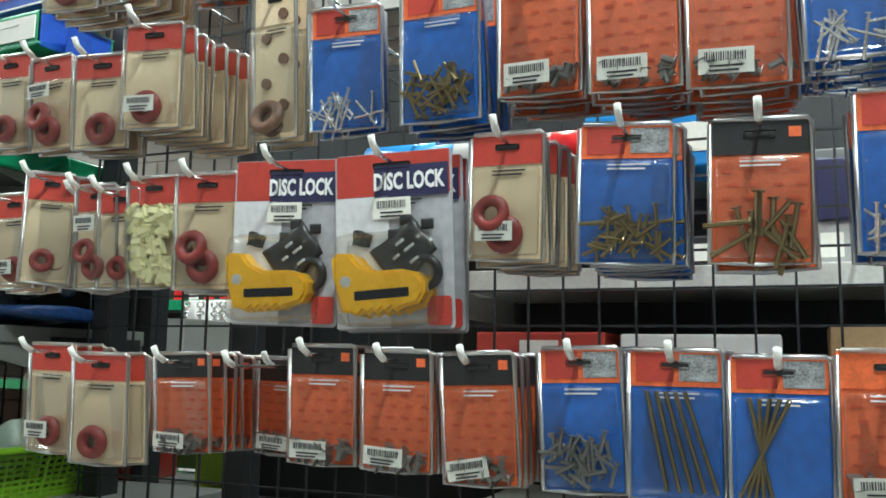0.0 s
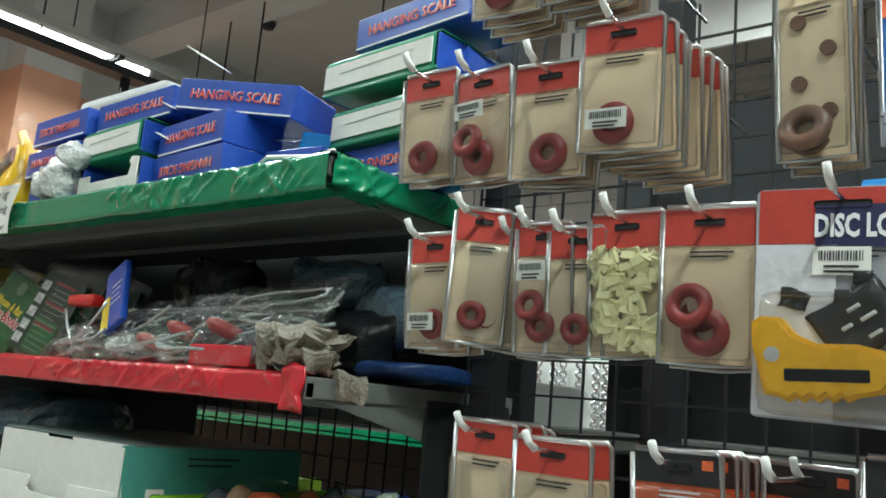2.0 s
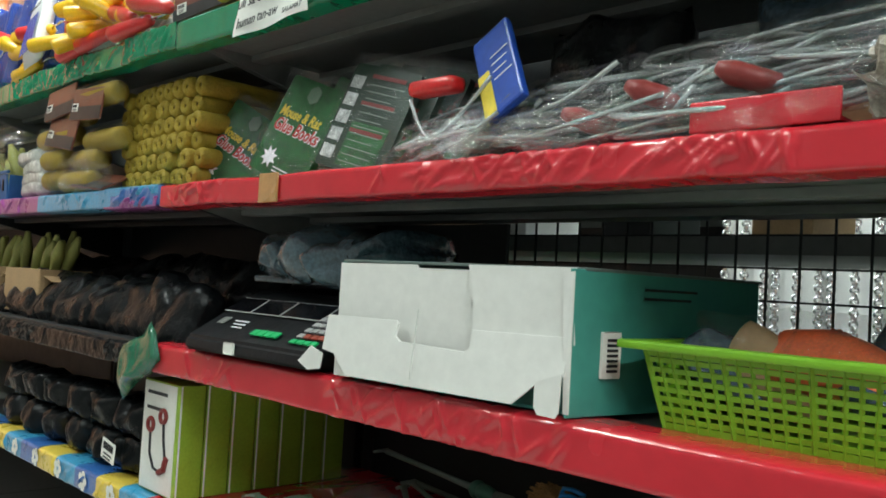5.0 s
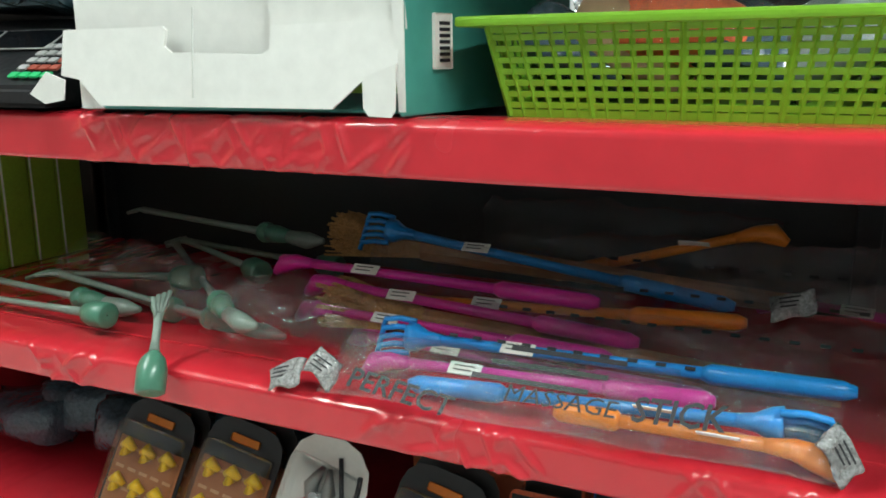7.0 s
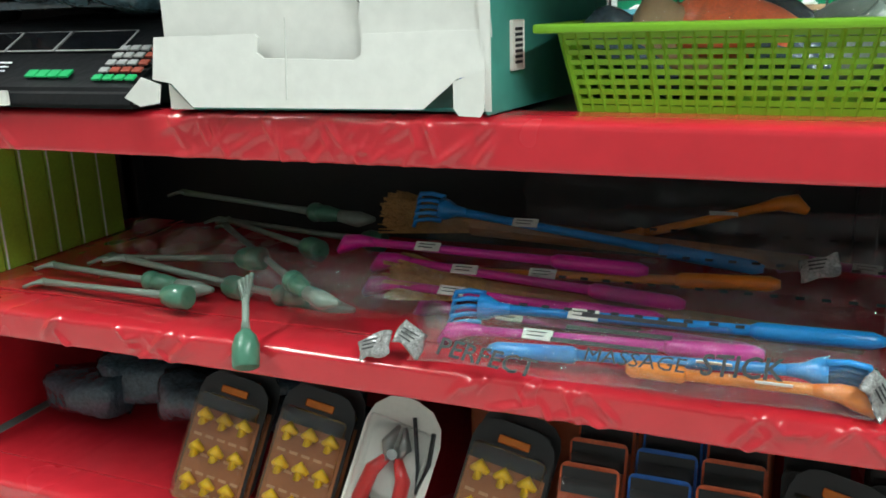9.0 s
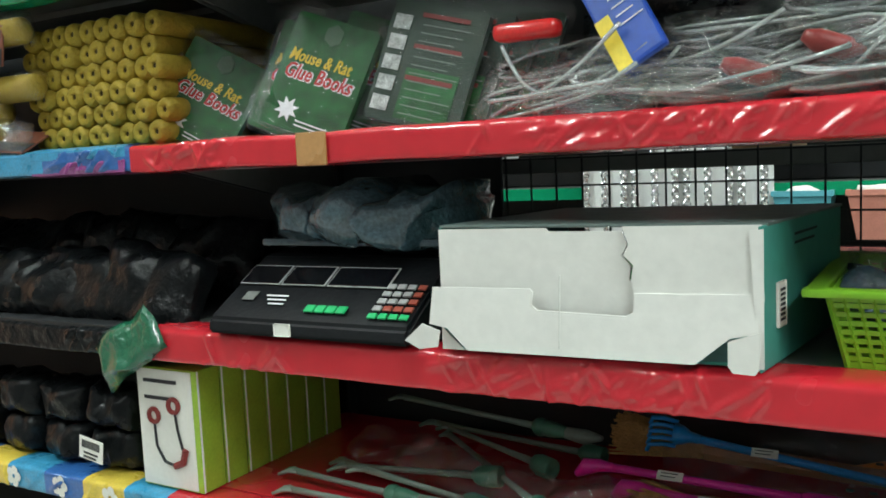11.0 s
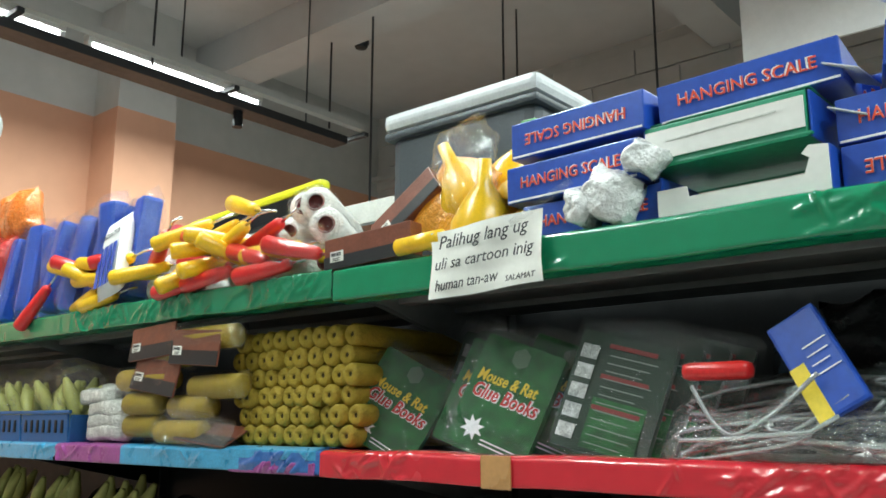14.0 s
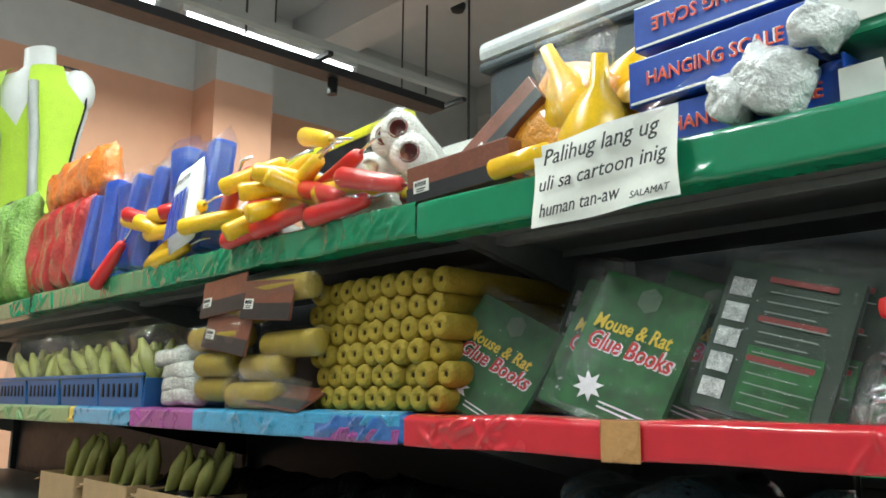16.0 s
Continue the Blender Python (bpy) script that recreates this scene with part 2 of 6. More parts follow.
def put_box(bm, cx, cy, cz, sx, sy, sz, m=I4, bev=0.0):
    g = bmesh.ops.create_cube(bm, size=1.0, matrix=m @ T(cx, cy, cz) @ Matrix.Diagonal((sx, sy, sz, 1)))
    if bev:
        es = list({e for v in g["verts"] for e in v.link_edges})
        bmesh.ops.bevel(bm, geom=es, offset=bev, segments=2, affect="EDGES", profile=0.6)
    return bm


def box(cx, cy, cz, sx, sy, sz, m=I4, bev=0.002):
    return put_box(bmesh.new(), cx, cy, cz, sx, sy, sz, m, bev)


def put_rod(bm, a, b, r, r2=None, n=8):
    a, b = Vector(a), Vector(b)
    d = b - a
    m = T(*((a + b) / 2)) @ d.to_track_quat("Z", "Y").to_matrix().to_4x4()
    bmesh.ops.create_cone(bm, cap_ends=True, segments=n, radius1=r, radius2=r if r2 is None else r2, depth=d.length, matrix=m)
    return bm


def rod(a, b, r, r2=None, n=8):
    return put_rod(bmesh.new(), a, b, r, r2, n)


def put_tube(bm, pts, r, n=6):
    pts = [Vector(p) for p in pts]
    rings = []
    for i, p in enumerate(pts):
        d = (pts[min(i + 1, len(pts) - 1)] - pts[max(i - 1, 0)]).normalized()
        s = d.cross(Vector((0.13, 0.21, 0.97))).normalized()
        u = s.cross(d)
        rr = r[i] if isinstance(r, (list, tuple)) else r
        rings.append([bm.verts.new(p + (s * math.cos(k * 6.28318 / n) + u * math.sin(k * 6.28318 / n)) * rr) for k in range(n)])
    for a, b in zip(rings, rings[1:]):
        for k in range(n):
            bm.faces.new((a[k], a[(k + 1) % n], b[(k + 1) % n], b[k]))
    bm.faces.new(rings[0][::-1])
    bm.faces.new(rings[-1])
    return bm


def put_lathe(bm, prof, n=16, m=I4):
    rings = [[bm.verts.new(m @ Vector((r * math.cos(k * 2 * math.pi / n), r * math.sin(k * 2 * math.pi / n), z))) for k in range(n)] for r, z in prof]
    for a, b in zip(rings, rings[1:]):
        for k in range(n):
            bm.faces.new((a[k], a[(k + 1) % n], b[(k + 1) % n], b[k]))
    return bm


def put_ring(bm, big, small, m=I4, n=18, k=8):
    prof = [(big + small * math.cos(j * 2 * math.pi / k), small * math.sin(j * 2 * math.pi / k)) for j in range(k + 1)]
    return put_lathe(bm, prof, n, m)


def put_pillow(bm, w, h, t, amp, m=I4, nx=14, nz=10, seed=0, freq=18):
    """A stuffed bag or pack in the x-z plane, closed, crumpled."""
    sides = []
    for s in (-1, 1):
        grid = []
        for i in range(nx + 1):
            col = []
            for j in range(nz + 1):
                u, v = i / nx * 2 - 1, j / nz * 2 - 1
                f = ((1 - u ** 4) * (1 - v ** 4)) ** 0.5
                p = Vector((u * w / 2, s * t / 2 * f, v * h / 2))
                d = noise.noise_vector(p * freq + Vector((seed * 7.1, s * 3, 0)))
                edge = noise.noise_vector(Vector((p.x, 0, p.z)) * freq + Vector((seed * 7.1, 5, 0)))
                col.append(bm.verts.new(m @ (p + d * amp * f + Vector((edge.x, 0, edge.z)) * amp * 0.8)))
            grid.append(col)
        sides.append(grid)
        for i in range(nx):
            for j in range(nz):
                q = (grid[i][j], grid[i + 1][j], grid[i + 1][j + 1], grid[i][j + 1])
                bm.faces.new(q if s < 0 else q[::-1])
    bmesh.ops.remove_doubles(bm, verts=[v for g in sides for c in g for v in c], dist=0.0002)
    return bm


def pillow(w, h, t, amp, m=I4, **k):
    return put_pillow(bmesh.new(), w, h, t, amp, m, **k)


def finish(name, bm, material, smooth):
    me = bpy.data.meshes.new(name)
    bmesh.ops.recalc_face_normals(bm, faces=bm.faces)
    bm.to_mesh(me)
    bm.free()
    me.materials.append(material)
    if smooth:
        me.polygons.foreach_set("use_smooth", [True] * len(me.polygons))
    return me


def part(name, bm, material, parent, label="", smooth=False):
    ob = new(name, finish(name, bm, material, smooth))
    ob.parent = parent
    return tagged(ob, label)


def thing(name, label, category, m=I4, group="", kind=""):
    ob = new(name)
    ob.empty_display_size = 0.02
    ob.matrix_basis = m
    return tagged(ob, label, category, group, kind)


def solid(name, bm, material, label, category, m=I4, group="", kind="", smooth=False):
    ob = new(name, finish(name, bm, material, smooth))
    ob.matrix_basis = m
    return tagged(ob, label, category, group, kind)


def lettering(body, height, material, parent, m, width=None, lean=0.0, align="CENTER", bold=0.0):
    """Words in the built-in font, as a thin mesh in the x-z plane that faces -y."""
    cu = bpy.data.curves.new("lettering", "FONT")
    cu.body, cu.size, cu.align_x, cu.align_y, cu.extrude, cu.shear, cu.offset = body, height / 0.72, align, "CENTER", 0.0003, lean, bold
    cu.resolution_u = 2
    tmp = bpy.data.objects.new("lettering", cu)
    me = bpy.data.meshes.new_from_object(tmp)
    bpy.data.objects.remove(tmp)
    me.name = "lettering"
    if width and len(me.vertices):
        xs = [v.co.x for v in me.vertices]
        me.transform(Matrix.Diagonal((width / (max(xs) - min(xs)), 1, 1, 1)))
    me.transform(m @ pose(0, 0, 0, 90, 0, 0))
    me.materials.clear()
    me.materials.append(material)
    ob = new("lettering", me)
    ob.parent = parent
    return ob


def bars(bm, x0, z0, w, n, step, y, m=I4, h=0.0015):
    for i in range(n):
        put_box(bm, x0 + w * (0.5 - 0.12 * (i % 3) / 2), y, z0 - i * step, w * (1 - 0.12 * (i % 3)), 0.0006, h, m)
    return bm


# ---- room ----
def slab(name, x0, x1, y0, y1, z0, z1, material, label, category):
    return solid(name, box((x0 + x1) / 2, (y0 + y1) / 2, (z0 + z1) / 2, x1 - x0, y1 - y0, z1 - z0, bev=0), material, label, category, kind="structure")


slab("floor", -6.2, 7, -6, 5.6, -0.1, 0, FLOOR, "pale polished tiled shop floor", "floor")
slab("ceiling", -6.2, 7, -6, 5.6, 4.78, 4.9, CEIL, "flat grey painted concrete ceiling", "ceiling")
slab("wall_west", -6.0, -5.78, -6, 5.3, 0, 3.9, WALL_ORANGE, "orange painted shop wall", "wall")
slab("wall_west_upper", -6.0, -5.783, -6, 5.3, 3.9, 4.78, WALL_GREY, "grey painted band over the orange wall", "wall")
slab("column", -5.79, -5.42, 2.12, 2.62, 0, 3.9, WALL_ORANGE, "orange painted square column on the wall", "column")
slab("column_upper", -5.79, -5.423, 2.123, 2.617, 3.9, 4.78, WALL_GREY, "grey upper part of the orange column", "column")
slab("wall_north", -6.0, 7, 5.3, 5.5, 0, 4.78, WALL_GREY, "grey painted block wall", "wall")
slab("wall_east", 6.8, 7, -6, 5.3, 0, 4.78, WALL_GREY, "unseen plain grey wall added to close the room", "wall")
# Unseen wall added close by: blocks low aisle light, keeps reflections dark.
slab("wall_south", -6, 7, -2.6, -2.4, 0, 4.78, mat("blocker_grey", (0.2, 0.2, 0.2), 0.8, var=0.1, size=1.0), "unseen plain grey wall added to close the room", "wall")
slab("ceiling_beam", -6, 7, 3.0, 3.35, 4.45, 4.785, CEIL, "grey painted concrete ceiling beam", "beam")
slab("ceiling_beam_cross", -2.05, -1.75, 3.35, 5.3, 4.5, 4.785, CEIL, "grey painted concrete ceiling beam", "beam")
slab("pipe_rail", -6, 7, 5.2, 5.302, 4.05, 4.1, WALL_GREY, "grey conduit along the block wall", "conduit")
courses = thing("block_courses", "grey painted concrete blocks of the far wall", "wall", kind="structure")
for zi in range(7):
    for xi in range(14):
        part("block", box(-5.6 + xi * 0.82 + (zi % 2) * 0.4, 5.295, 3.1 + zi * 0.245, 0.8, 0.03, 0.23, bev=0.006), WALL_GREY, courses)


def strip_light(x, y, z, length):
    o = thing("strip_light", "lit white fluorescent tube on a slim batten", "ceiling light", T(x, y, z), "fluorescent lamps")
    part("batten", box(0, 0, 0.045, 0.07, length + 0.06, 0.05), WHITE_METAL, o)
    part("tube", rod((0, -length / 2, 0), (0, length / 2, 0), 0.022, n=12), TUBE_GLOW, o, "glowing white tube", True)
    part("hanger", rod((0, 0, 0.06), (0, 0, 1.0), 0.006), DARK_METAL, o)
    for s in (-1, 1):
        part("end_cap", box(0, s * (length / 2 + 0.015), 0.01, 0.05, 0.03, 0.07), WHITE_PL, o)


for y in (-1.85, -0.6, 0.52, 1.96):
    strip_light(-4.34, y, 3.78, 1.24)
for x in (-1.5, 2.3):
    for y in (-1.6, -0.2):
        strip_light(x, y, 3.78, 1.24)
for y in (1.55, 2.85):
    strip_light(0.8, y, 3.78, 1.24)
tray = thing("cable_tray", "dark metal trunking hung beside the tubes", "cable tray", T(-4.2, 0.6, 3.66))
part("channel", box(-0.03, 0, 0, 0.16, 5.4, 0.06), DARK_METAL, tray)
part("rail", box(0.12, 0, 0.1, 0.06, 5.6, 0.05), WALL_GREY, tray)
for y in (-1.5, 0.2, 1.6, 2.8):
    part("bracket", box(0.03, y, 0.05, 0.25, 0.04, 0.03), DARK_METAL, tray)
for y in (-1.9, 0.1, 2.3):
    part("hanger", rod((0.03, y, 0.03), (0.03, y, 1.12), 0.006), DARK_METAL, tray)
part("spotlight", rod((-0.03, 1.75, -0.03), (-0.03, 1.75, -0.14), 0.035, n=12), BLACK_PL, tray)
for x, y, zb in ((-4.25, 1.7, 3.75), (-4.25, 3.2, 3.75), (-3.7, 3.1, 2.9), (-2.9, 3.6, 3.5), (-1.8, 3.7, 2.9), (-3.2, 4.2, 3.3)):
    solid("hanger_rod", rod((0, 0, 0), (0, 0, 4.78 - zb), 0.008), DARK_METAL, "thin dark metal rod hanging from the ceiling", "rod", T(x, y, zb))
det = thing("smoke_detector", "small dark round detector on the grey ceiling", "smoke detector", T(-4.54, 3.8, 4.72))
part("body", put_lathe(bmesh.new(), [(0.001, -0.02), (0.05, -0.015), (0.065, 0.02), (0.07, 0.06), (0.001, 0.06)], 16), DARK_METAL, det)
part("plate", rod((0, 0, 0.045), (0, 0, 0.062), 0.09, n=16), WALL_GREY, det)

# ---- shelving ----
DEPTH = 0.48
Z1, Z2, Z3, Z4, Z5 = 1.795, 1.498, 1.212, 0.937, 0.655


def put_wrap(bm, x0, x1, h, amp, seed, lip=0.06):
    """Taut plastic film round a shelf edge: flat, with sharp slanting creases in clusters."""
    q = random.Random(seed * 17 + 3)
    prof = [(lip, 0.003), (0.02, 0.004), (0.003, 0.002), (-0.003, -0.001)] + [(-0.005, -h * k / 12) for k in range(1, 12)] + [(-0.004, -h + 0.001), (0.003, -h), (0.03, -h - 0.002)]
    n = max(4, int((x1 - x0) / 0.0022))
    xs = np.linspace(x0, x1, n + 1)[:, None]
    ys = np.array([p[0] for p in prof])[None, :] + 0 * xs
    zs = np.array([p[1] for p in prof])[None, :] + 0 * xs
    face = np.clip((0.012 - ys) / 0.012, 0, 1)
    lift = 0 * zs
    centres = [q.uniform(x0, x1) for _ in range(max(1, int((x1 - x0) * 5)))]
    for _ in range(int((x1 - x0) * 17000 * amp) + 2):
        cx, cz = q.choice(centres) + q.gauss(0, 0.05), -h * q.random()
        a = radians(q.choice((q.uniform(28, 60), q.uniform(28, 60), q.uniform(100, 150), q.uniform(5, 20))))
        length, half = q.uniform(0.014, 0.045), q.uniform(0.0035, 0.0075)
        along = (xs - cx) * math.cos(a) + (zs - cz) * math.sin(a)
        across = -(xs - cx) * math.sin(a) + (zs - cz) * math.cos(a)
        lift = np.maximum(lift, np.clip(1 - np.abs(across) / half, 0, 1) * np.clip(1.4 * (1 - np.abs(along) / length), 0, 1) * half * 0.9)
    wave = np.array([noise.noise(Vector((float(x) * 7, seed + 4, 0))) for x in xs[:, 0]])[:, None]
    ys = ys - lift * face - wave * amp * 0.3
    zs = zs + wave * amp * 0.6
    rows = [[bm.verts.new((float(xs[i, 0]), float(ys[i, j]), float(zs[i, j]))) for j in range(len(prof))] for i in range(n + 1)]
    for a, b in zip(rows, rows[1:]):
        for j in range(len(prof) - 1):
            bm.faces.new((a[j], b[j], b[j + 1], a[j + 1]))
    return bm


def shelf(parent, x0, x1, z, h=0.036, metal=None):
    metal = metal or SHELF_METAL
    b = part("shelf", box((x0 + x1) / 2, DEPTH / 2 + 0.004, z - 0.016, x1 - x0, DEPTH, 0.028, bev=0.002), metal, parent)
    part("front_rail", box((x0 + x1) / 2, 0.012, z - h / 2 - 0.002, x1 - x0, 0.014, h - 0.014, bev=0.001), metal, b)
    for y in (0.16, 0.32):
        part("rib", box((x0 + x1) / 2, y, z - 0.036, x1 - x0 - 0.02, 0.03, 0.012), metal, b)
    for x in (x0 + 0.006, x1 - 0.006):
        br = bmesh.new()
        vs = [br.verts.new((x + s * 0.002, y, zz)) for s in (-1, 1) for y, zz in ((0.03, z - 0.03), (DEPTH, z - 0.03), (DEPTH, z - 0.13))]
        br.faces.new(vs[:3]), br.faces.new(vs[3:])
        for k in range(3):
            br.faces.new((vs[k], vs[(k + 1) % 3], vs[3 + (k + 1) % 3], vs[3 + k]))
        part("bracket", br, metal, b)
    return b


def wrap(parent, x0, x1, z, h, material, seed, amp=0.0025, label=""):
    o = part("edge_wrap", put_wrap(bmesh.new(), x0, x1, h, amp, seed), material, parent, label, True)
    o.location = (0, 0, z)
    return o


XL, XR = -0.667, 0.625


def gondola(x0, x1, label):
    g = thing("shelving_bay", label, "shelving", group="shop shelving bays")
    for x in (x0, x1):
        part("upright", box(x, DEPTH + 0.025, 0.9, 0.03, 0.05, 1.8), DARK_METAL, g)
    if x1 < XL:
        part("back_panel", box((x0 + x1) / 2, DEPTH + 0.03, 0.9, x1 - x0, 0.01, 1.76), DARK_METAL, g)
    else:
        part("back_panel", box((x0 + x1) / 2, DEPTH + 0.03, 1.645, x1 - x0, 0.01, 0.29), DARK_METAL, g)
        part("back_panel", box(x0 + 0.19, DEPTH + 0.03, 1.34, 0.36, 0.01, 0.26), DARK_METAL, g)
        part("back_panel", box((x0 + x1) / 2 + 0.1, DEPTH + 0.03, 0.75, x1 - x0 + 0.2, 0.01, 0.8), DARK_METAL, g)
    part("kick_plate", box((x0 + x1) / 2, 0.05, 0.06, x1 - x0, 0.02, 0.12), SHELF_METAL, g)
    return g


bay = gondola(XL, XR, "dark steel shelving bay with red and green wrapped shelf edges")
wrap(shelf(bay, XL, XR, Z1), XL, XR + 0.004, Z1, 0.052, GREEN_WRAP, 1, 0.003, "shiny green plastic wrapped edge")
wrap(shelf(bay, XL, XR, Z2), XL - 0.02, XR, Z2, 0.04, RED_WRAP, 2, 0.004, "crumpled red plastic wrapped edge")
ge = part("end_wrap", put_wrap(bmesh.new(), 0.0, DEPTH, 0.045, 0.003, 15, 0.03), GREEN_WRAP, bay, "green plastic folded round the shelf end", True)
ge.matrix_basis = T(XR + 0.006, 0, Z1) @ pose(0, 0, 0, 0, 0, 90)
XE = 0.84
wrap(shelf(bay, XL, XE, Z3), XL - 0.01, XE, Z3, 0.05, RED_WRAP, 3, 0.003, "smooth red plastic wrapped edge")
s4 = shelf(bay, XL, XE, Z4)
wrap(s4, XL, XE, Z4, 0.04, RED_WRAP, 4, 0.002, "smooth red plastic wrapped edge")
part("liner", box((XL + XE) / 2, 0.27, Z4 + 0.004, XE - XL, 0.42, 0.003), RED_WRAP, s4, "red plastic shelf liner")
s5 = shelf(bay, XL, XE, Z5)
wrap(s5, XL, XE, Z5, 0.04, RED_WRAP, 5, 0.002, "smooth red plastic wrapped edge")
part("liner", box((XL + XE) / 2, 0.27, Z5 + 0.004, XE - XL, 0.42, 0.003), RED_WRAP, s5, "red plastic shelf liner")
shelf(bay, XL, XE, 0.3)
part("divider", box(XL + 0.003, 0.25, (Z4 + Z5) / 2 - 0.01, 0.004, 0.44, Z4 - Z5 - 0.06), RED_WRAP, bay, "red plastic covered side panel")
part("side_panel", box(XR + 0.0, 0.36, 1.36, 0.004, 0.22, 0.24), DARK_METAL, bay)
part("tape", box(-0.33, -0.008, Z2 - 0.02, 0.05, 0.002, 0.045), mat("brown_tape", (0.5, 0.26, 0.1), 0.3, coat=0.5), bay, "crinkled brown packing tape")

XLL = -1.93
bay2 = gondola(XLL, XL - 0.006, "dark steel shelving bay with patterned paper shelf edges")
wrap(shelf(bay2, XLL, XL - 0.006, Z1), XLL - 0.35, XL - 0.004, Z1 + 0.004, 0.05, GREEN_WRAP, 8, 0.005, "torn crinkled green plastic wrapped edge")
p2, p3, p4 = (shelf(bay2, XLL, XL - 0.006, z, metal=DARK_METAL) for z in (Z2, Z3, Z4))
wrap(p3, XLL, XL - 0.006, Z3 - 0.01, 0.04, BLACK_BAG, 9, 0.006)
shelf(bay2, XLL, XL - 0.006, Z5)
cols = (PATT_YELLOW, PATT_BLUE, PATT_PURPLE, PATT_BLUE, PATT_BLUE, PATT_NAVY)
xs = (XLL, -1.9, -1.58, -1.3, -1.1, -0.9, XL - 0.02)
for i in range(6):
    wrap(p2, xs[i], xs[i + 1], Z2, 0.038, cols[i], 20 + i, 0.0012, "printed wrapping paper edge")
wrap(p2, -0.93, XL - 0.03, Z2 + 0.002, 0.018, PATT_BLUE, 28, 0.001, "printed wrapping paper edge")
wrap(p2, -0.93, XL - 0.03, Z2 - 0.018, 0.022, PATT_PURPLE, 29, 0.001, "printed wrapping paper edge")
for i in range(12):
    x = XLL + 0.02 + i * 0.104
    wrap(p4, x, x + 0.104, Z4, 0.042, (PATT_NAVY, PATT_YELLOW, PATT_BLUE)[i % 3], 40 + i, 0.001, "printed wrapping paper edge")
for i in range(9):
    x = -1.84 + i * 0.13
    fl = bmesh.new()
    for k in range(5):
        a = k * 1.2566
        put_lathe(fl, [(0.0005, 0), (0.009, 0)], 8, T(x + 0.012 * math.cos(a), -0.0075, Z4 - 0.02 + 0.012 * math.sin(a)) @ pose(0, 0, 0, 90, 0, 0))
    part("flower_print", fl, PAPER, p4)
XL3 = -3.95
bay3 = gondola(XL3, XLL - 0.006, "dark steel shelving bay further along the aisle")
for z in (Z1, Z2, Z3, Z4, Z5):
    shelf(bay3, XL3, XLL - 0.006, z)
wrap(bay3, XL3, XLL - 0.36, Z1, 0.05, GREEN_WRAP, 60, 0.004, "crinkled green plastic wrapped edge")
wrap(bay3, XL3, XLL - 0.006, Z2, 0.04, mat("pale_green_strip", (0.2, 0.33, 0.15), 0.35, coat=0.4), 61, 0.002, "pale green paper edge")


def wire_back(x0, x1, z0, z1, y, step=0.05, r=0.0016, label="black wire mesh back panel"):
    o = thing("mesh_grid", label, "wire mesh")
    v, h = bmesh.new(), bmesh.new()
    for i in range(int((x1 - x0) / step) + 1):
        put_box(v, x0 + i * step, y, (z0 + z1) / 2, r * 2, r * 2, z1 - z0)
    for j in range(int((z1 - z0) / step) + 1):
        put_box(h, (x0 + x1) / 2, y + r * 2, z0 + j * step, x1 - x0, r * 2, r * 2)
    tagged(part("wire_mesh", v, DARK_METAL, o), kind="stuff")
    tagged(part("wire_mesh", h, DARK_METAL, o), kind="stuff")


wire_back(-3.2, 0.62, 0.7, 1.75, 0.535)
wire_back(0.66, 2.3, 0.7, 2.05, 0.30)

# the other side of the shelving
back = thing("shelving_back_side", "dark far side of the shelving with loaded shelves", "shelving")
for z in (Z1 - 0.02, Z2 - 0.06, Z3 - 0.08, Z4, Z5):
    part("shelf", box(-0.5, 0.8, z, 5.4, 0.44, 0.03), SHELF_METAL, back)
part("edge_strip", box(-1.3, 1.03, Z3 - 0.03, 3.8, 0.01, 0.05), GREEN_METAL, back, "bright green plastic shelf edge")
part("post", box(0.95, 0.36, 1.05, 0.04, 0.05, 2.1), DARK_METAL, back)
part("post", box(2.2, 0.36, 1.05, 0.04, 0.05, 2.1), DARK_METAL, back)
far = thing("far_shelving", "dark loaded shelving across the next aisle", "shelving")
part("back_panel", box(0, 2.95, 0.95, 10, 0.03, 1.9), DARK_METAL, far)
for z in (0.5, 0.9, 1.3, 1.7):
    part("shelf", box(0, 2.7, z, 10, 0.45, 0.03), SHELF_METAL, far)
    part("edge_strip", box(0, 2.47, z - 0.005, 10, 0.01, 0.05), (RED_WRAP, GREEN_WRAP)[int(z * 10) % 4 == 1], far)

# ---- hanging blister cards ----
rnd = random.Random(5)


def price_label(parent, x, z, y, w=0.034, h=0.02, turn=0.0):
    m = T(x, y, z) @ pose(0, 0, 0, 0, turn, 0)
    o = part("price_label", box(0, 0, 0, w, 0.0008, h, m, 0), PAPER, parent, "white printed price label")
    b = bmesh.new()
    k = 0
    xx = -w * 0.38
    while xx < w * 0.38:
        ww = (0.0007, 0.0013, 0.001)[k % 3]
        put_box(b, xx, -0.0008, h * 0.18, ww, 0.0004, h * 0.35, m)
        xx += ww + 0.0011
        k += 1
    bars(b, -w * 0.3, -h * 0.2, w * 0.6, 2, h * 0.18, -0.0008, m, h * 0.08)
    part("print", b, INK, o)


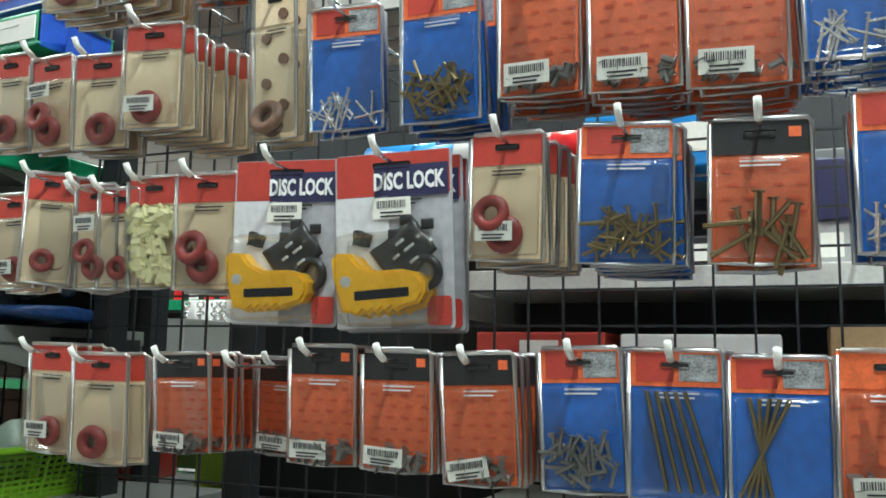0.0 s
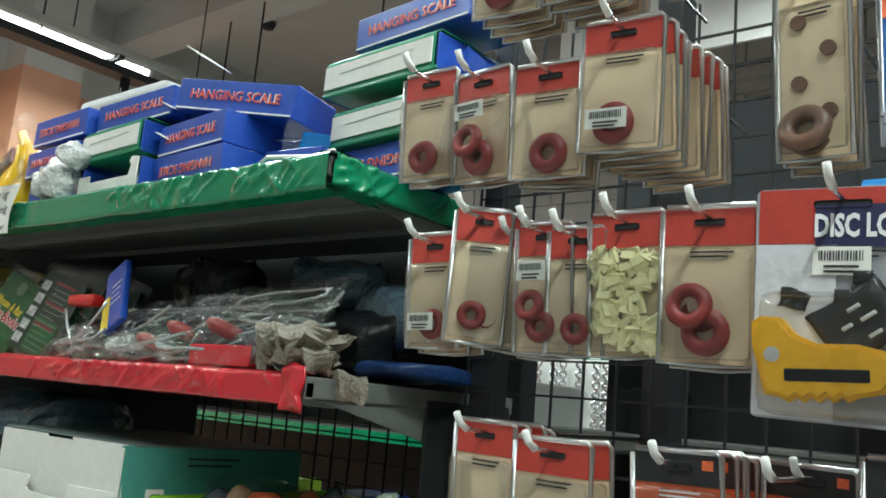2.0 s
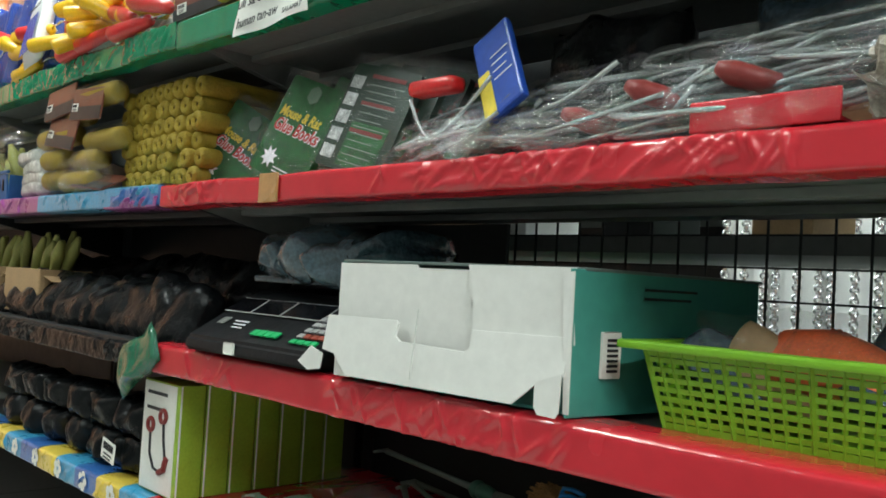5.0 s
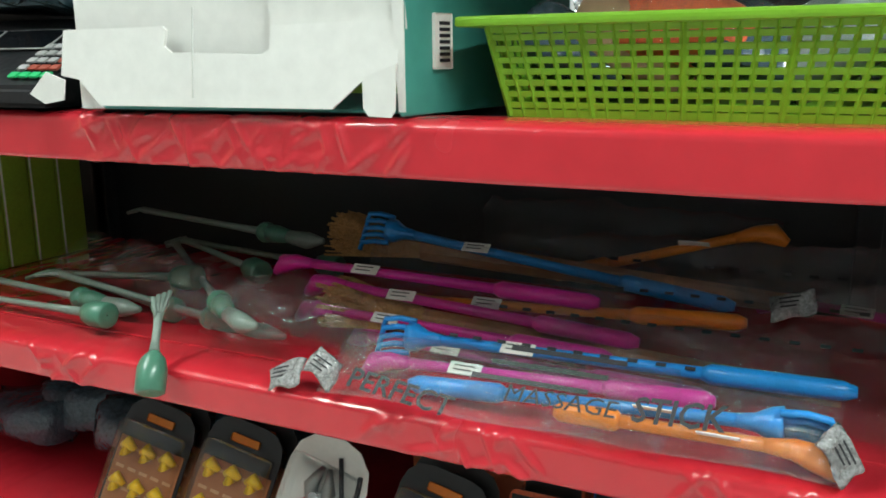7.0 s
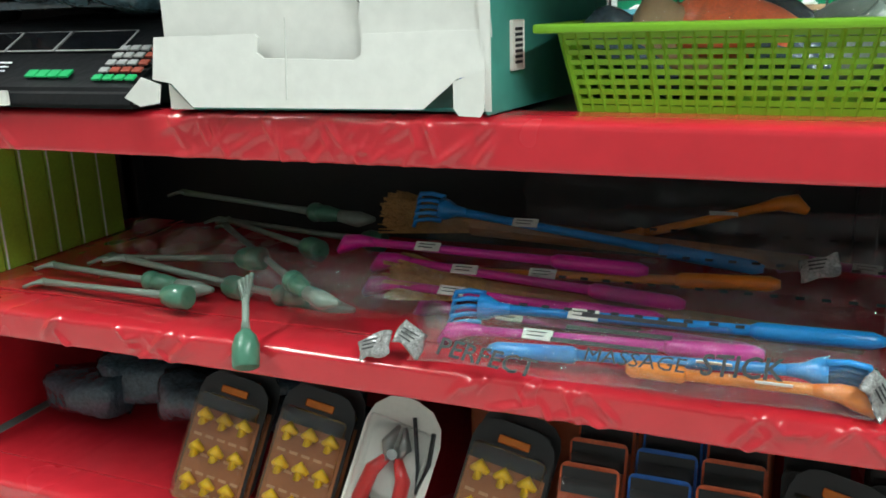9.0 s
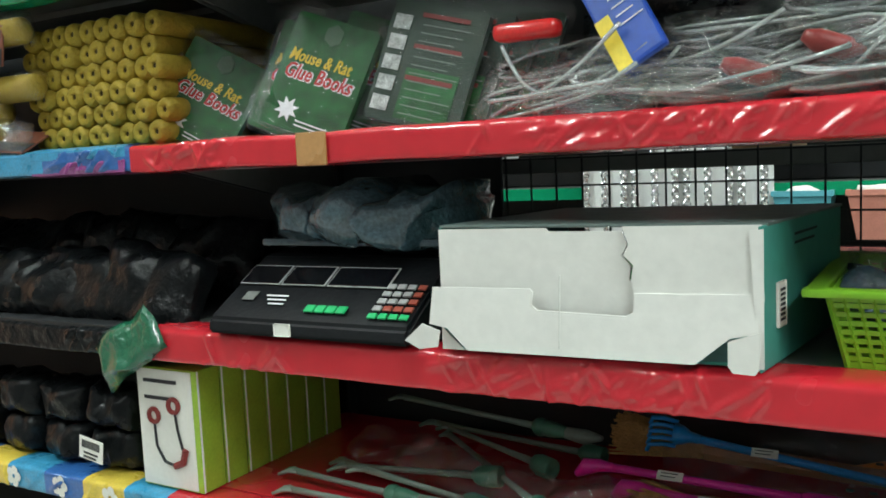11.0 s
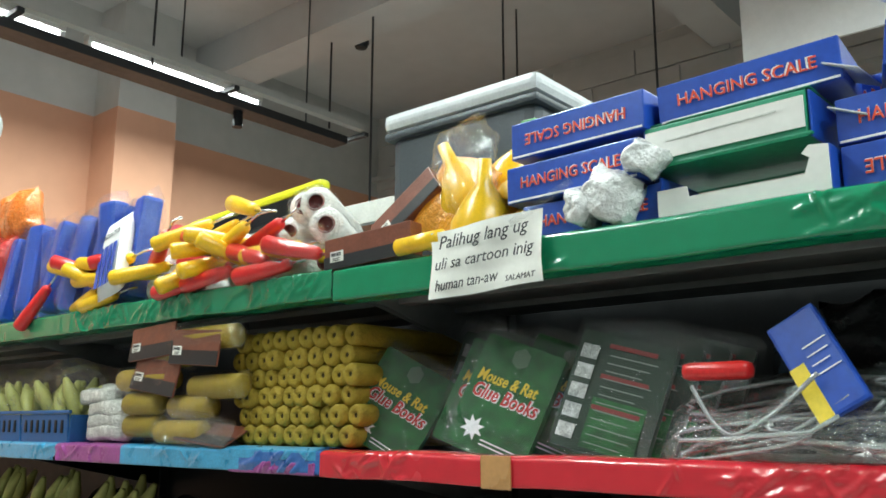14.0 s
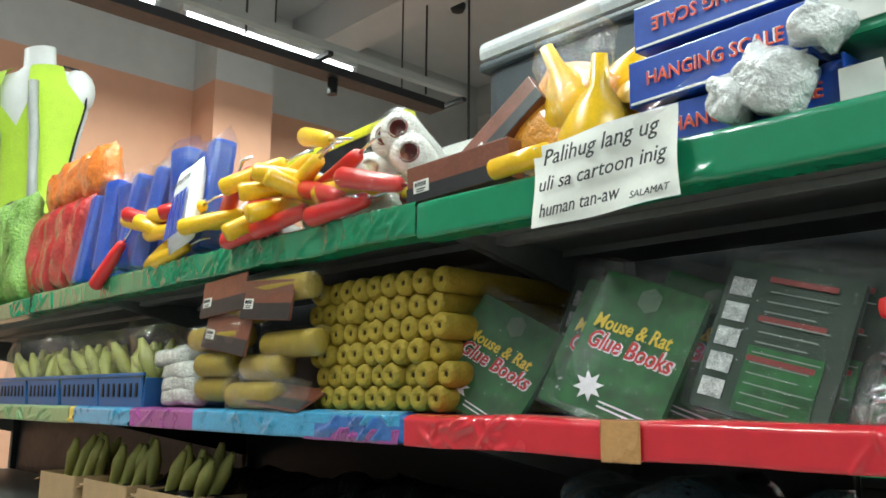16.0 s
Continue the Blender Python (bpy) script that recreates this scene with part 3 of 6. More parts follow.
def outline_card(w, h, r, t, m=I4):
    bm = bmesh.new()
    vs = []
    for cx, cz, a0 in ((w / 2 - r, -r, 0), (-w / 2 + r, -r, 90), (-w / 2 + r, -h + r, 180), (w / 2 - r, -h + r, 270)):
        for k in range(4):
            a = radians(a0 + k * 30)
            vs.append(bm.verts.new(m @ Vector((cx + r * math.cos(a), 0, cz + r * math.sin(a)))))
    f = bm.faces.new(vs)
    g = bmesh.ops.extrude_face_region(bm, geom=[f])
    bmesh.ops.translate(bm, verts=[v for v in g["geom"] if isinstance(v, bmesh.types.BMVert)], vec=m.to_3x3() @ Vector((0, t, 0)))
    return bm


def nails(parent, n, w, z0, z1, length, r, material, seed, upright=0.3, name="nail"):
    q = random.Random(seed)
    for i in range(n):
        c = Vector((q.uniform(-w / 2, w / 2) * 0.75, -0.006 - q.random() * 0.006, q.uniform(z0, z1)))
        a = q.uniform(-1.2, 1.2) if q.random() > upright else q.uniform(1.2, 1.9)
        d = Vector((math.cos(a), q.uniform(-0.1, 0.1), math.sin(a))) * length / 2
        b = rod(c - d, c + d, r, n=6)
        put_rod(b, c + d, c + d * 1.06, r * 2.1, n=8)
        part(name, b, material, parent, smooth=False)


def card(kind, w, h, seed):
    labels = {
        "washer": "cream blister card with a red header and rubber washer",
        "orange": "orange blister card with a black header and small bolts",
        "tall_orange": "orange blister card with metal fittings and price label",
        "blue": "blue blister card with steel nails in clear plastic",
        "screws": "blue blister card with brass screws in clear plastic",
        "long": "blue blister card with long brass screws",
        "clips": "blister card full of cream cable clips",
        "strip": "cream blister card with brown rubber discs",
        "disc": "grey and red card with a yellow disc lock",
    }
    o = thing("blister_card", labels[kind], "blister pack", group="blister cards on hooks")
    body = {"washer": CARD_CREAM, "orange": CARD_ORANGE, "tall_orange": CARD_ORANGE, "clips": CARD_CREAM, "strip": CARD_CREAM, "disc": CARD_GREY}.get(kind, CARD_BLUE)
    head = {"washer": CARD_RED, "orange": CARD_BLACK, "tall_orange": CARD_ORANGE, "clips": CARD_RED, "strip": CARD_CREAM, "disc": CARD_RED}.get(kind, CARD_ORANGE)
    part("backing", outline_card(w, h, 0.005, 0.0012), body, o)
    hh = h * 0.24
    part("header", box(0, -0.0008, -hh / 2 - 0.001, w * 0.96, 0.0012, hh, bev=0), head, o)
    part("hang_slot", box(0, -0.0018, -0.014, w * 0.32, 0.0008, 0.006), CARD_BLACK, o)
    pb = bmesh.new()
    bars(pb, -w * 0.2, -hh - 0.007, w * 0.45, 2, 0.004, -0.002, h=0.0016)
    part("print", pb, INK if body in (CARD_CREAM, CARD_GREY) else PALE_INK, o)
    z = -h
    if kind == "washer":
        part("washer", put_ring(bmesh.new(), w * 0.17, w * 0.085, T(w * 0.05 * (seed % 3 - 1), -0.008, z + h * 0.2) @ pose(0, 0, 0, 90, 0, 0)), RUBBER_RED, o, smooth=True)
        if seed % 3 == 1:
            part("washer", put_ring(bmesh.new(), w * 0.17, w * 0.08, T(-w * 0.16, -0.012, z + h * 0.36) @ pose(0, 0, 0, 80, 0, 0)), RUBBER_RED, o, smooth=True)
        if seed % 2 == 0:
            price_label(o, -w * 0.1, z + h * (0.22 if seed % 4 else 0.62), -0.017, w * 0.5, h * 0.15)
    elif kind == "strip":
        for k in range(5):
            part("disc", rod((w * 0.2 * (-1) ** k, -0.004, z + h * (0.22 + k * 0.15)), (w * 0.2 * (-1) ** k, -0.001, z + h * (0.22 + k * 0.15)), w * 0.11, n=12), RUBBER_BROWN, o)
        part("washer", put_ring(bmesh.new(), w * 0.25, w * 0.12, T(-w * 0.1, -0.01, z + h * 0.14) @ pose(0, 0, 0, 70, 0, 0)), RUBBER_BROWN, o, smooth=True)
    elif kind == "clips":
        q = random.Random(seed)
        cl = mat("cream_clips", (0.75, 0.7, 0.4), 0.5, bump=0.05)
        for k in range(110):
            part("clip", box(0, 0, 0, 0.013, 0.005, 0.007, T(q.uniform(-0.42, 0.42) * w, -0.005 - q.random() * 0.004, z + h * q.uniform(0.05, 0.72)) @ pose(0, 0, 0, q.uniform(-40, 40), q.uniform(0, 180), 0), 0), cl, o)
    elif kind in ("orange", "tall_orange"):
        db = bmesh.new()
        for r in range(6):
            for c in range(4):
                put_box(db, (c - 1.5) * w * 0.22 + (r % 2) * w * 0.06, -0.0008, -hh - 0.016 - r * h * 0.095, w * 0.1, 0.0006, h * 0.02, pose(0, 0, 0))
        tagged(part("print", db, mat("orange_print", (0.55, 0.07, 0.02), 0.5, bump=0), o), kind="stuff")
        if kind == "orange" and w > 0.086:
            nails(o, 16, w, z + h * 0.08, z + h * 0.34, h * 0.3, 0.0024, BRASS, seed, 0.5, "screw")
        else:
            nails(o, 22, w, z + h * 0.05, z + h * 0.17, 0.013, 0.0034, STEEL_DARK, seed, name="bolt")
            price_label(o, -w * 0.12, z + h * 0.13, -0.015, w * 0.55, h * 0.15, rnd.uniform(-9, 4))
    elif kind == "blue":
        nails(o, 18, w, z + h * 0.07, z + h * 0.2, h * 0.24, 0.0016, CHROME, seed, 0.5)
    elif kind == "screws":
        nails(o, 40, w, z + h * 0.08, z + h * 0.36, h * 0.17, 0.0019, BRASS if seed % 2 else STEEL_DARK, seed, name="screw")
    elif kind == "long":
        for k in range(5):
            b = rod((w * (-0.3 + k * 0.1), -0.006 - k * 0.001, z + h * 0.72), (w * (-0.1 + k * 0.13 * (1 if seed % 2 else -0.6)), -0.006, z + h * 0.06), 0.0021, n=6)
            part("screw", b, BRASS, o)
    if kind in ("blue", "screws", "long"):
        part("badge", box(-w * 0.22, -0.0016, -hh * 0.5, w * 0.4, 0.0008, hh * 0.8, bev=0), CARD_RED, o)
        part("picture", box(w * 0.24, -0.0016, -hh * 0.5, w * 0.4, 0.0008, hh * 0.75, bev=0), mat("grey_print", (0.35, 0.36, 0.38), 0.4, var=0.9, size=70), o)
    if kind == "orange":
        part("badge", box(w * 0.34, -0.0016, -hh * 0.4, w * 0.12, 0.0008, hh * 0.3, bev=0), CARD_ORANGE, o)
    if kind == "disc":
        part("banner", box(w * 0.16, -0.002, -hh * 0.7, w * 0.62, 0.0008, hh * 0.75, bev=0), CARD_NAVY, o)
        part("panel", box(-w * 0.26, -0.002, -h * 0.62, w * 0.46, 0.0008, h * 0.74, bev=0), mat("pale_card", (0.66, 0.66, 0.7), 0.4, var=0.2, size=15), o)
        lettering("DISC LOCK", 0.018, PALE_INK, o, T(w * 0.14, -0.003, -hh * 0.72), w * 0.6, bold=0.0009)
        price_label(o, 0.0, -h * 0.32, -0.004, w * 0.32, h * 0.12)
        motor = pillow(w * 0.46, h * 0.24, 0.004, 0.004, T(w * 0.1, -0.005, -h * 0.57) @ pose(0, 0, 0, 0, -38, 0), seed=21, freq=60, nx=16, nz=12)
        put_ring(motor, 0.015, 0.005, T(w * 0.27, -0.005, -h * 0.69) @ pose(0, 0, 0, 90, 0, 0))
        for dx, dz in ((0.12, 0.39), (0.3, 0.42), (0.02, 0.47)):
            put_pillow(motor, 0.014, 0.011, 0.003, 0.001, T(w * dx, -0.005, -h * dz), nx=6, nz=6, seed=3)
        part("motorcycle_picture", motor, CARD_BLACK, o, "dark printed motorcycle picture", True)
        for dx, dz, ww in ((0.08, 0.52, 0.05), (0.16, 0.55, 0.06), (0.05, 0.6, 0.04), (0.2, 0.62, 0.05)):
            part("motorcycle_print", pillow(w * ww * 1.6, h * 0.018, 0.002, 0.001, T(w * dx, -0.0095, -h * dz) @ pose(0, 0, 0, 0, -35, 0), nx=6, nz=4), KEY_GREY, o)
        part("small_picture", pillow(w * 0.17, h * 0.08, 0.002, 0.004, T(-w * 0.26, -0.004, -h * 0.49) @ pose(0, 0, 0, 0, 15, 0), seed=5, freq=90), CARD_BLACK, o)
        shape = [(-0.47, -0.6), (-0.42, -0.57), (-0.3, -0.575), (-0.22, -0.64), (-0.1, -0.675), (0.12, -0.67), (0.25, -0.69), (0.31, -0.74), (0.31, -0.8), (0.26, -0.86),
                 (0.12, -0.885), (0.08, -0.905), (0.04, -0.885), (0.0, -0.91), (-0.04, -0.89), (-0.08, -0.915), (-0.12, -0.895), (-0.16, -0.92), (-0.2, -0.9), (-0.24, -0.925), (-0.3, -0.905), (-0.38, -0.9), (-0.42, -0.8), (-0.46, -0.7)]
        lk = bmesh.new()
        lf = lk.faces.new([lk.verts.new((w * u, -0.004, h * v)) for u, v in shape])
        lg = bmesh.ops.extrude_face_region(lk, geom=[lf])
        front = [v for v in lg["geom"] if isinstance(v, bmesh.types.BMVert)]
        bmesh.ops.translate(lk, verts=front, vec=(0, -0.02, 0))
        bmesh.ops.bevel(lk, geom=[e for e in lk.edges if e.verts[0] in front and e.verts[1] in front], offset=0.0035, segments=2, affect="EDGES")
        part("lock", lk, YELLOW_LOCK, o, "bright yellow disc lock")
        part("keyhole", box(-w * 0.1, -0.0235, -h * 0.8, w * 0.46, 0.003, h * 0.055, pose(0, 0, 0, 0, -3, 0)), BLACK_PL, o)
        part("emblem", rod((-w * 0.34, -0.0252, -h * 0.73), (-w * 0.34, -0.02, -h * 0.73), 0.006, n=12), KEY_GREY, o)
        part("corner_print", outline_card(w * 0.2, h * 0.16, 0.004, 0.0008, T(w * 0.38, -0.003, -h * 0.82)), CARD_RED, o)
        part("blister", box(-0.004, -0.018, -h * 0.72, w * 0.8, 0.034, h * 0.52, bev=0.014), BLISTER, o, smooth=True)
    else:
        rm = put_tube(bmesh.new(), [(-w / 2, -0.003, -0.004), (-w / 2, -0.003, -h), (0, -0.003, -h - 0.001), (w / 2, -0.003, -h), (w / 2, -0.003, -0.004), (w / 2 - 0.004, -0.003, 0), (-w / 2 + 0.004, -0.003, 0)], 0.0026, 6)
        part("rim", rm, BLISTER_RIM, o, "pale clear plastic rim", True)
        bl = box(0, -0.009, z + h * 0.38, w * 0.9, 0.017, h * 0.7, bev=0.005)
        part("blister", bl, BLISTER, o, "clear plastic blister", True)
    return o


def hook(x, z, y0=0.3, y1=-0.085):
    o = thing("peg_hook", "white tipped chrome wire peg hook", "hook", T(x, 0, z), "peg hooks")
    part("wire", put_tube(bmesh.new(), [(0, y0, 0), (0, y1 + 0.02, 0), (0, y1, 0.006)], 0.0022), CHROME, o, smooth=True)
    part("tip", put_tube(bmesh.new(), [(0, y1 + 0.012, 0.001), (0, y1, 0.007), (0, y1 - 0.006, 0.016)], 0.0036, 8), HOOK_TIP, o, smooth=True)


def hang(kind, x, z, w, h, n, seed, back=0.0, turn=0.0):
    q = random.Random(seed)
    c = card(kind, w, h, seed)
    y = -0.05 + back
    c.matrix_basis = T(x, y, z) @ pose(0, 0, 0, 3, q.uniform(-2, 2), turn + q.uniform(-5, 8))
    for k in range(1, n):
        copy_thing(c, T(x + q.uniform(-0.004, 0.008), y + 0.021 * k, z - q.random() * 0.004) @ pose(0, 0, 0, 2, q.uniform(-2.5, 2.5), turn + q.uniform(-4, 9)))
    hook(x, z - 0.010, y1=-0.075 + back - 0.02)


ROW_A = [("washer", 0.838, 1.849, 0.076, 0.126, 2), ("washer", 0.913, 1.837, 0.079, 0.123, 2), ("washer", 0.999, 1.83, 0.084, 0.121, 3),
         ("washer", 1.08, 1.86, 0.084, 0.132, 8), ("strip", 1.254, 1.88, 0.06, 0.18, 3), ("blue", 1.349, 1.843, 0.085, 0.14, 2),
         ("screws", 1.463, 1.855, 0.09, 0.153, 5), ("tall_orange", 1.573, 1.875, 0.086, 0.155, 5), ("tall_orange", 1.668, 1.87, 0.088, 0.155, 6),
         ("tall_orange", 1.764, 1.87, 0.09, 0.161, 6), ("blue", 1.865, 1.87, 0.09, 0.145, 6)]
ROW_B = [("washer", 0.865, 1.657, 0.066, 0.123, 3), ("washer", 0.929, 1.68, 0.06, 0.14, 4), ("washer", 1.005, 1.66, 0.064, 0.128, 2),
         ("washer", 1.042, 1.654, 0.06, 0.123, 1), ("clips", 1.093, 1.665, 0.074, 0.134, 1), ("washer", 1.172, 1.664, 0.083, 0.137, 3),
         ("disc", 1.28, 1.672, 0.133, 0.187, 1), ("disc", 1.41, 1.671, 0.134, 0.19, 3), ("washer", 1.541, 1.68, 0.08, 0.129, 7),
         ("screws", 1.661, 1.679, 0.09, 0.135, 7), ("orange", 1.781, 1.673, 0.088, 0.132, 3), ("blue", 1.9, 1.689, 0.085, 0.141, 5)]
ROW_C = [("washer", 0.951, 1.463, 0.074, 0.132, 4), ("washer", 1.029, 1.452, 0.08, 0.131, 3), ("orange", 1.149, 1.454, 0.081, 0.112, 6),
         ("orange", 1.334, 1.464, 0.081, 0.125, 8), ("orange", 1.422, 1.459, 0.08, 0.122, 9), ("orange", 1.51, 1.458, 0.08, 0.129, 9),
         ("screws", 1.613, 1.464, 0.08, 0.134, 5), ("long", 1.702, 1.463, 0.084, 0.135, 6), ("long", 1.79, 1.458, 0.084, 0.13, 6), ("tall_orange", 1.878, 1.464, 0.085, 0.13, 5)]
ROW_TOP = [("washer", 0.93, 2.03, 0.08, 0.128, 4), ("washer", 1.02, 2.03, 0.08, 0.128, 5), ("orange", 1.14, 2.03, 0.085, 0.125, 4), ("orange", 1.3, 2.05, 0.085, 0.13, 4)]
for i, row in enumerate(ROW_A + ROW_B + ROW_C + ROW_TOP):
    hang(*row, seed=i + 3, turn=38 if row[1] == 0.929 else 0)
hang("orange", 1.232, 1.45, 0.078, 0.115, 5, 77, back=0.09)
hook(1.235, 1.44)
hang("clips", 0.95, 1.665, 0.05, 0.13, 2, 78, back=0.05)
for k, (x, c) in enumerate(((1.0, BLUE_PL), (1.14, WHITE_PL), (1.24, RED_PL))):
    solid("marker_tube", rod((-0.07, 0, 0), (0.07, 0, 0), 0.022, n=12), c, "thick plastic tube lying behind the hanging cards", "tube", T(x + 0.3, 0.25, 1.74), smooth=True)

# goods behind the hanging cards
for x, y, z, sx, sy, sz, m, name in ((1.66, 0.5, 1.79, 0.3, 0.12, 0.09, BLUE_PL, "blue"), (1.68, 0.46, 1.61, 0.2, 0.1, 0.05, CARD_BLACK, "black"), (1.92, 0.5, 1.7, 0.16, 0.12, 0.09, CARD_NAVY, "navy"), (2.02, 0.5, 1.79, 0.2, 0.12, 0.08, mat("pink_card", (0.6, 0.03, 0.15), 0.5), "pink"),
                                     (1.35, 0.55, 1.72, 0.26, 0.12, 0.06, CARD_BLACK, "black"), (1.45, 0.45, 1.47, 0.2, 0.12, 0.05, CARD_RED, "red"),
                                     (1.68, 0.45, 1.47, 0.22, 0.1, 0.045, WHITE_PL, "white"), (1.95, 0.45, 1.475, 0.2, 0.1, 0.06, KRAFT, "brown"), (2.1, 0.5, 1.635, 0.18, 0.1, 0.1, WHITE_PL, "white"), (1.86, 0.5, 1.62, 0.1, 0.1, 0.07, KEY_GREY, "grey")):
    o = thing("stock_box", name + " cardboard stock box on a dim shelf", "box", T(x, y, z))
    part("carton", box(0, 0, 0, sx, sy, sz, bev=0.004), m, o)
    part("tape", box(0, -sy / 2 - 0.001, 0, sx * 0.3, 0.001, sz * 0.5, bev=0), PAPER, o)
rack = thing("peg_rack_shelves", "white metal shelves behind the wire peg panel", "shelving")
for z in (1.205, 1.42, 1.575):
    sh = part("shelf", box(1.75, 0.58, z, 0.9, 0.4, 0.02), WHITE_METAL, rack)
    part("lip", box(1.75, 0.378, z - 0.004, 0.9, 0.004, 0.034), WHITE_METAL, sh)
    part("bracket", box(1.29, 0.58, z - 0.03, 0.006, 0.38, 0.05), WHITE_METAL, sh)
part("base_deck", box(1.6, 0.15, 1.15, 1.5, 0.4, 0.02), DARK_METAL, rack)
part("upright", box(0.68, 0.33, 1.05, 0.035, 0.05, 2.1), DARK_METAL, rack)
part("back_panel", box(1.5, 0.8, 1.35, 1.72, 0.02, 1.5), DARK_METAL, rack)
for k in range(7):
    b = bmesh.new()
    for j in range(3):
        put_ring(b, 0.06, 0.011, T(0, 0, j * 0.02) @ pose(0, 0, 0, 6, 4 * j, 0), 22, 8)
    solid("hose_coil", b, BLACK_PL, "coil of black rubber hose on a dark deck", "hose", T(0.83 + k * 0.15, 0.0 + 0.03 * (k % 2), 1.173), smooth=True, group="black hose coils")

# ---- top shelf: hanging scale cartons ----
CARTON = (0.222, 0.115, 0.056)


def scale_box(x, y, z, turn=0.0, upside=False, tip=0.0, words="HANGING SCALE", w=0.222, h=0.056, d=0.115, open_end=False):
    m = T(x, y, z) @ pose(0, 0, 0, 0, tip, turn)
    o = thing("hanging_scale_carton", "blue cardboard hanging scale carton with red letters", "carton", m, "hanging scale cartons")
    part("carton", box(0, 0, h / 2, w, d, h, bev=0.002), BOX_BLUE, o)
    part("side_band", box(0, -d / 2 - 0.0012, h * 0.06, w * 0.97, 0.001, h * 0.05, bev=0), PALE_INK, o)
    r = pose(0, 0, 0, 0, 180 if upside else 0, 0)
    lettering(words, 0.017, PALE_INK, o, T(-0.0015, -d / 2 - 0.0012, h * 0.52) @ r, w * 0.74)
    lettering(words, 0.0165, mat("scarlet_ink", (0.75, 0.09, 0.04), 0.45, bump=0), o, T(0, -d / 2 - 0.002, h * 0.5) @ r, w * 0.76, bold=0.0002)
    if open_end:
        part("flap", box(-w / 2 - 0.02, -0.02, h * 0.9, 0.045, d * 0.7, 0.0015, pose(0, 0, 0, 0, 24, 0), 0), BOARD_WHITE, o, "bent white inner flap")
    part("badge", rod((w * 0.4, 0, h), (w * 0.4, 0, h + 0.0012), 0.018, n=16), PALE_INK, o)
    return o


def green_tray(x, y, z, turn=0.0, tip=0.0, w=0.235, h=0.058, d=0.15, opened=True):
    o = thing("scale_carton_inside", "open green and white scale carton with torn flaps", "carton", T(x, y, z) @ pose(0, 0, 0, tip, 0, turn), "open scale cartons")
    part("base", box(0, 0, 0.004, w, d, 0.005), BOX_GREEN, o)
    part("back", box(0, d / 2 - 0.002, h / 2, w, 0.004, h), BOX_GREEN, o)
    for s in (-1, 1):
        part("side", box(s * (w / 2 - 0.002), 0, h / 2, 0.004, d - 0.008, h), BOX_BLUE, o, "blue printed side")
    f = bmesh.new()
    if opened:
        pts = [(-0.47, 0.2), (0.47, 0.2), (0.47, 0.86), (-0.47, 0.86)]
    else:
        pts = [(-0.5, 0.02), (0.5, 0.02), (0.5, 0.95), (0.4, 1.0), (0.36, 0.85), (0.4, 0.74), (0.37, 0.42), (-0.3, 0.42), (-0.31, 0.66), (-0.5, 0.66)]
    fc = f.faces.new([f.verts.new((w * u, -d / 2 - 0.003, h * v)) for u, v in pts])
    g = bmesh.ops.extrude_face_region(f, geom=[fc])
    bmesh.ops.translate(f, verts=[v for v in g["geom"] if isinstance(v, bmesh.types.BMVert)], vec=(0, 0.0025, 0))
    part("front_flap", f, BOARD_WHITE, o, "white unprinted inner flap")
    if opened:
        part("front", box(0, -d / 2 + 0.002, h * 0.5, w * 0.96, 0.003, h), BOX_GREEN, o, "green printed front edge")
        # Thin grey strip paints the shade of the flap's fold.
        part("slit", box(0.0, -d / 2 - 0.0036, h * 0.62, w * 0.66, 0.0012, h * 0.03, pose(0, 0, 0, 0, -1.5, 0), 0), mat("fold_shade_grey", (0.6, 0.6, 0.57), 0.7), o, "fold line with its shade painted grey")
        part("lid", box(0, 0.006, h + 0.004, w * 0.98, d * 0.96, 0.003, pose(0, 0, 0, -2, 0, 0)), BOX_GREEN, o)
        part("tuck_flap", box(w * 0.5 + 0.008, -d / 2 + 0.03, h * 0.5, 0.002, 0.06, h * 0.9, pose(0, 0, 0, 0, 6, 14)), BOX_BLUE, o, "bent blue end flap")
    else:
        part("packing", box(0, -d / 2 + 0.025, h * 0.26, w * 0.9, 0.02, h * 0.4, bev=0.004), WHITE_PL, o, "white foam packing")
        q = random.Random(4)
        pr = bmesh.new()
        for k in range(7):
            put_box(pr, w * (-0.3 + 0.075 * k), d / 2 - 0.006, h * (0.62 + 0.05 * q.random()), w * 0.06, 0.001, h * 0.14)
        part("print", pr, mat("lime_print", (0.45, 0.6, 0.1), 0.4), o, "yellow green printed shapes")
    return o


scale_box(-0.2, 0.1, Z1 + 0.004, 2, words="HANGING SCALE")
scale_box(-0.222, 0.088, Z1 + 0.066, -3)
scale_box(-0.215, 0.092, Z1 + 0.134, -2, upside=True)
green_tray(0.02, 0.1, Z1 + 0.004, -3, w=0.215, opened=False)
green_tray(0.0, 0.105, Z1 + 0.075, -3, w=0.22)
scale_box(0.02, 0.11, Z1 + 0.142, 3, tip=-3, w=0.23)
scale_box(0.24, 0.095, Z1 + 0.004, -4, upside=True, w=0.215, open_end=True)
scale_box(0.235, 0.1, Z1 + 0.064, -5, w=0.21, open_end=True)
scale_box(0.29, 0.12, Z1 + 0.125, 14, tip=8, w=0.25, open_end=True)
scale_box(0.2, 0.22, Z1 + 0.13, -8, w=0.21)
scale_box(0.42, 0.16, Z1 + 0.004, 6, w=0.12, words="SCALE")
scale_box(0.58, 0.2, Z1 + 0.004, -6, upside=True, w=0.26)
green_tray(0.6, 0.2, Z1 + 0.064, -6, w=0.25)
green_tray(0.585, 0.19, Z1 + 0.145, -4, w=0.25)
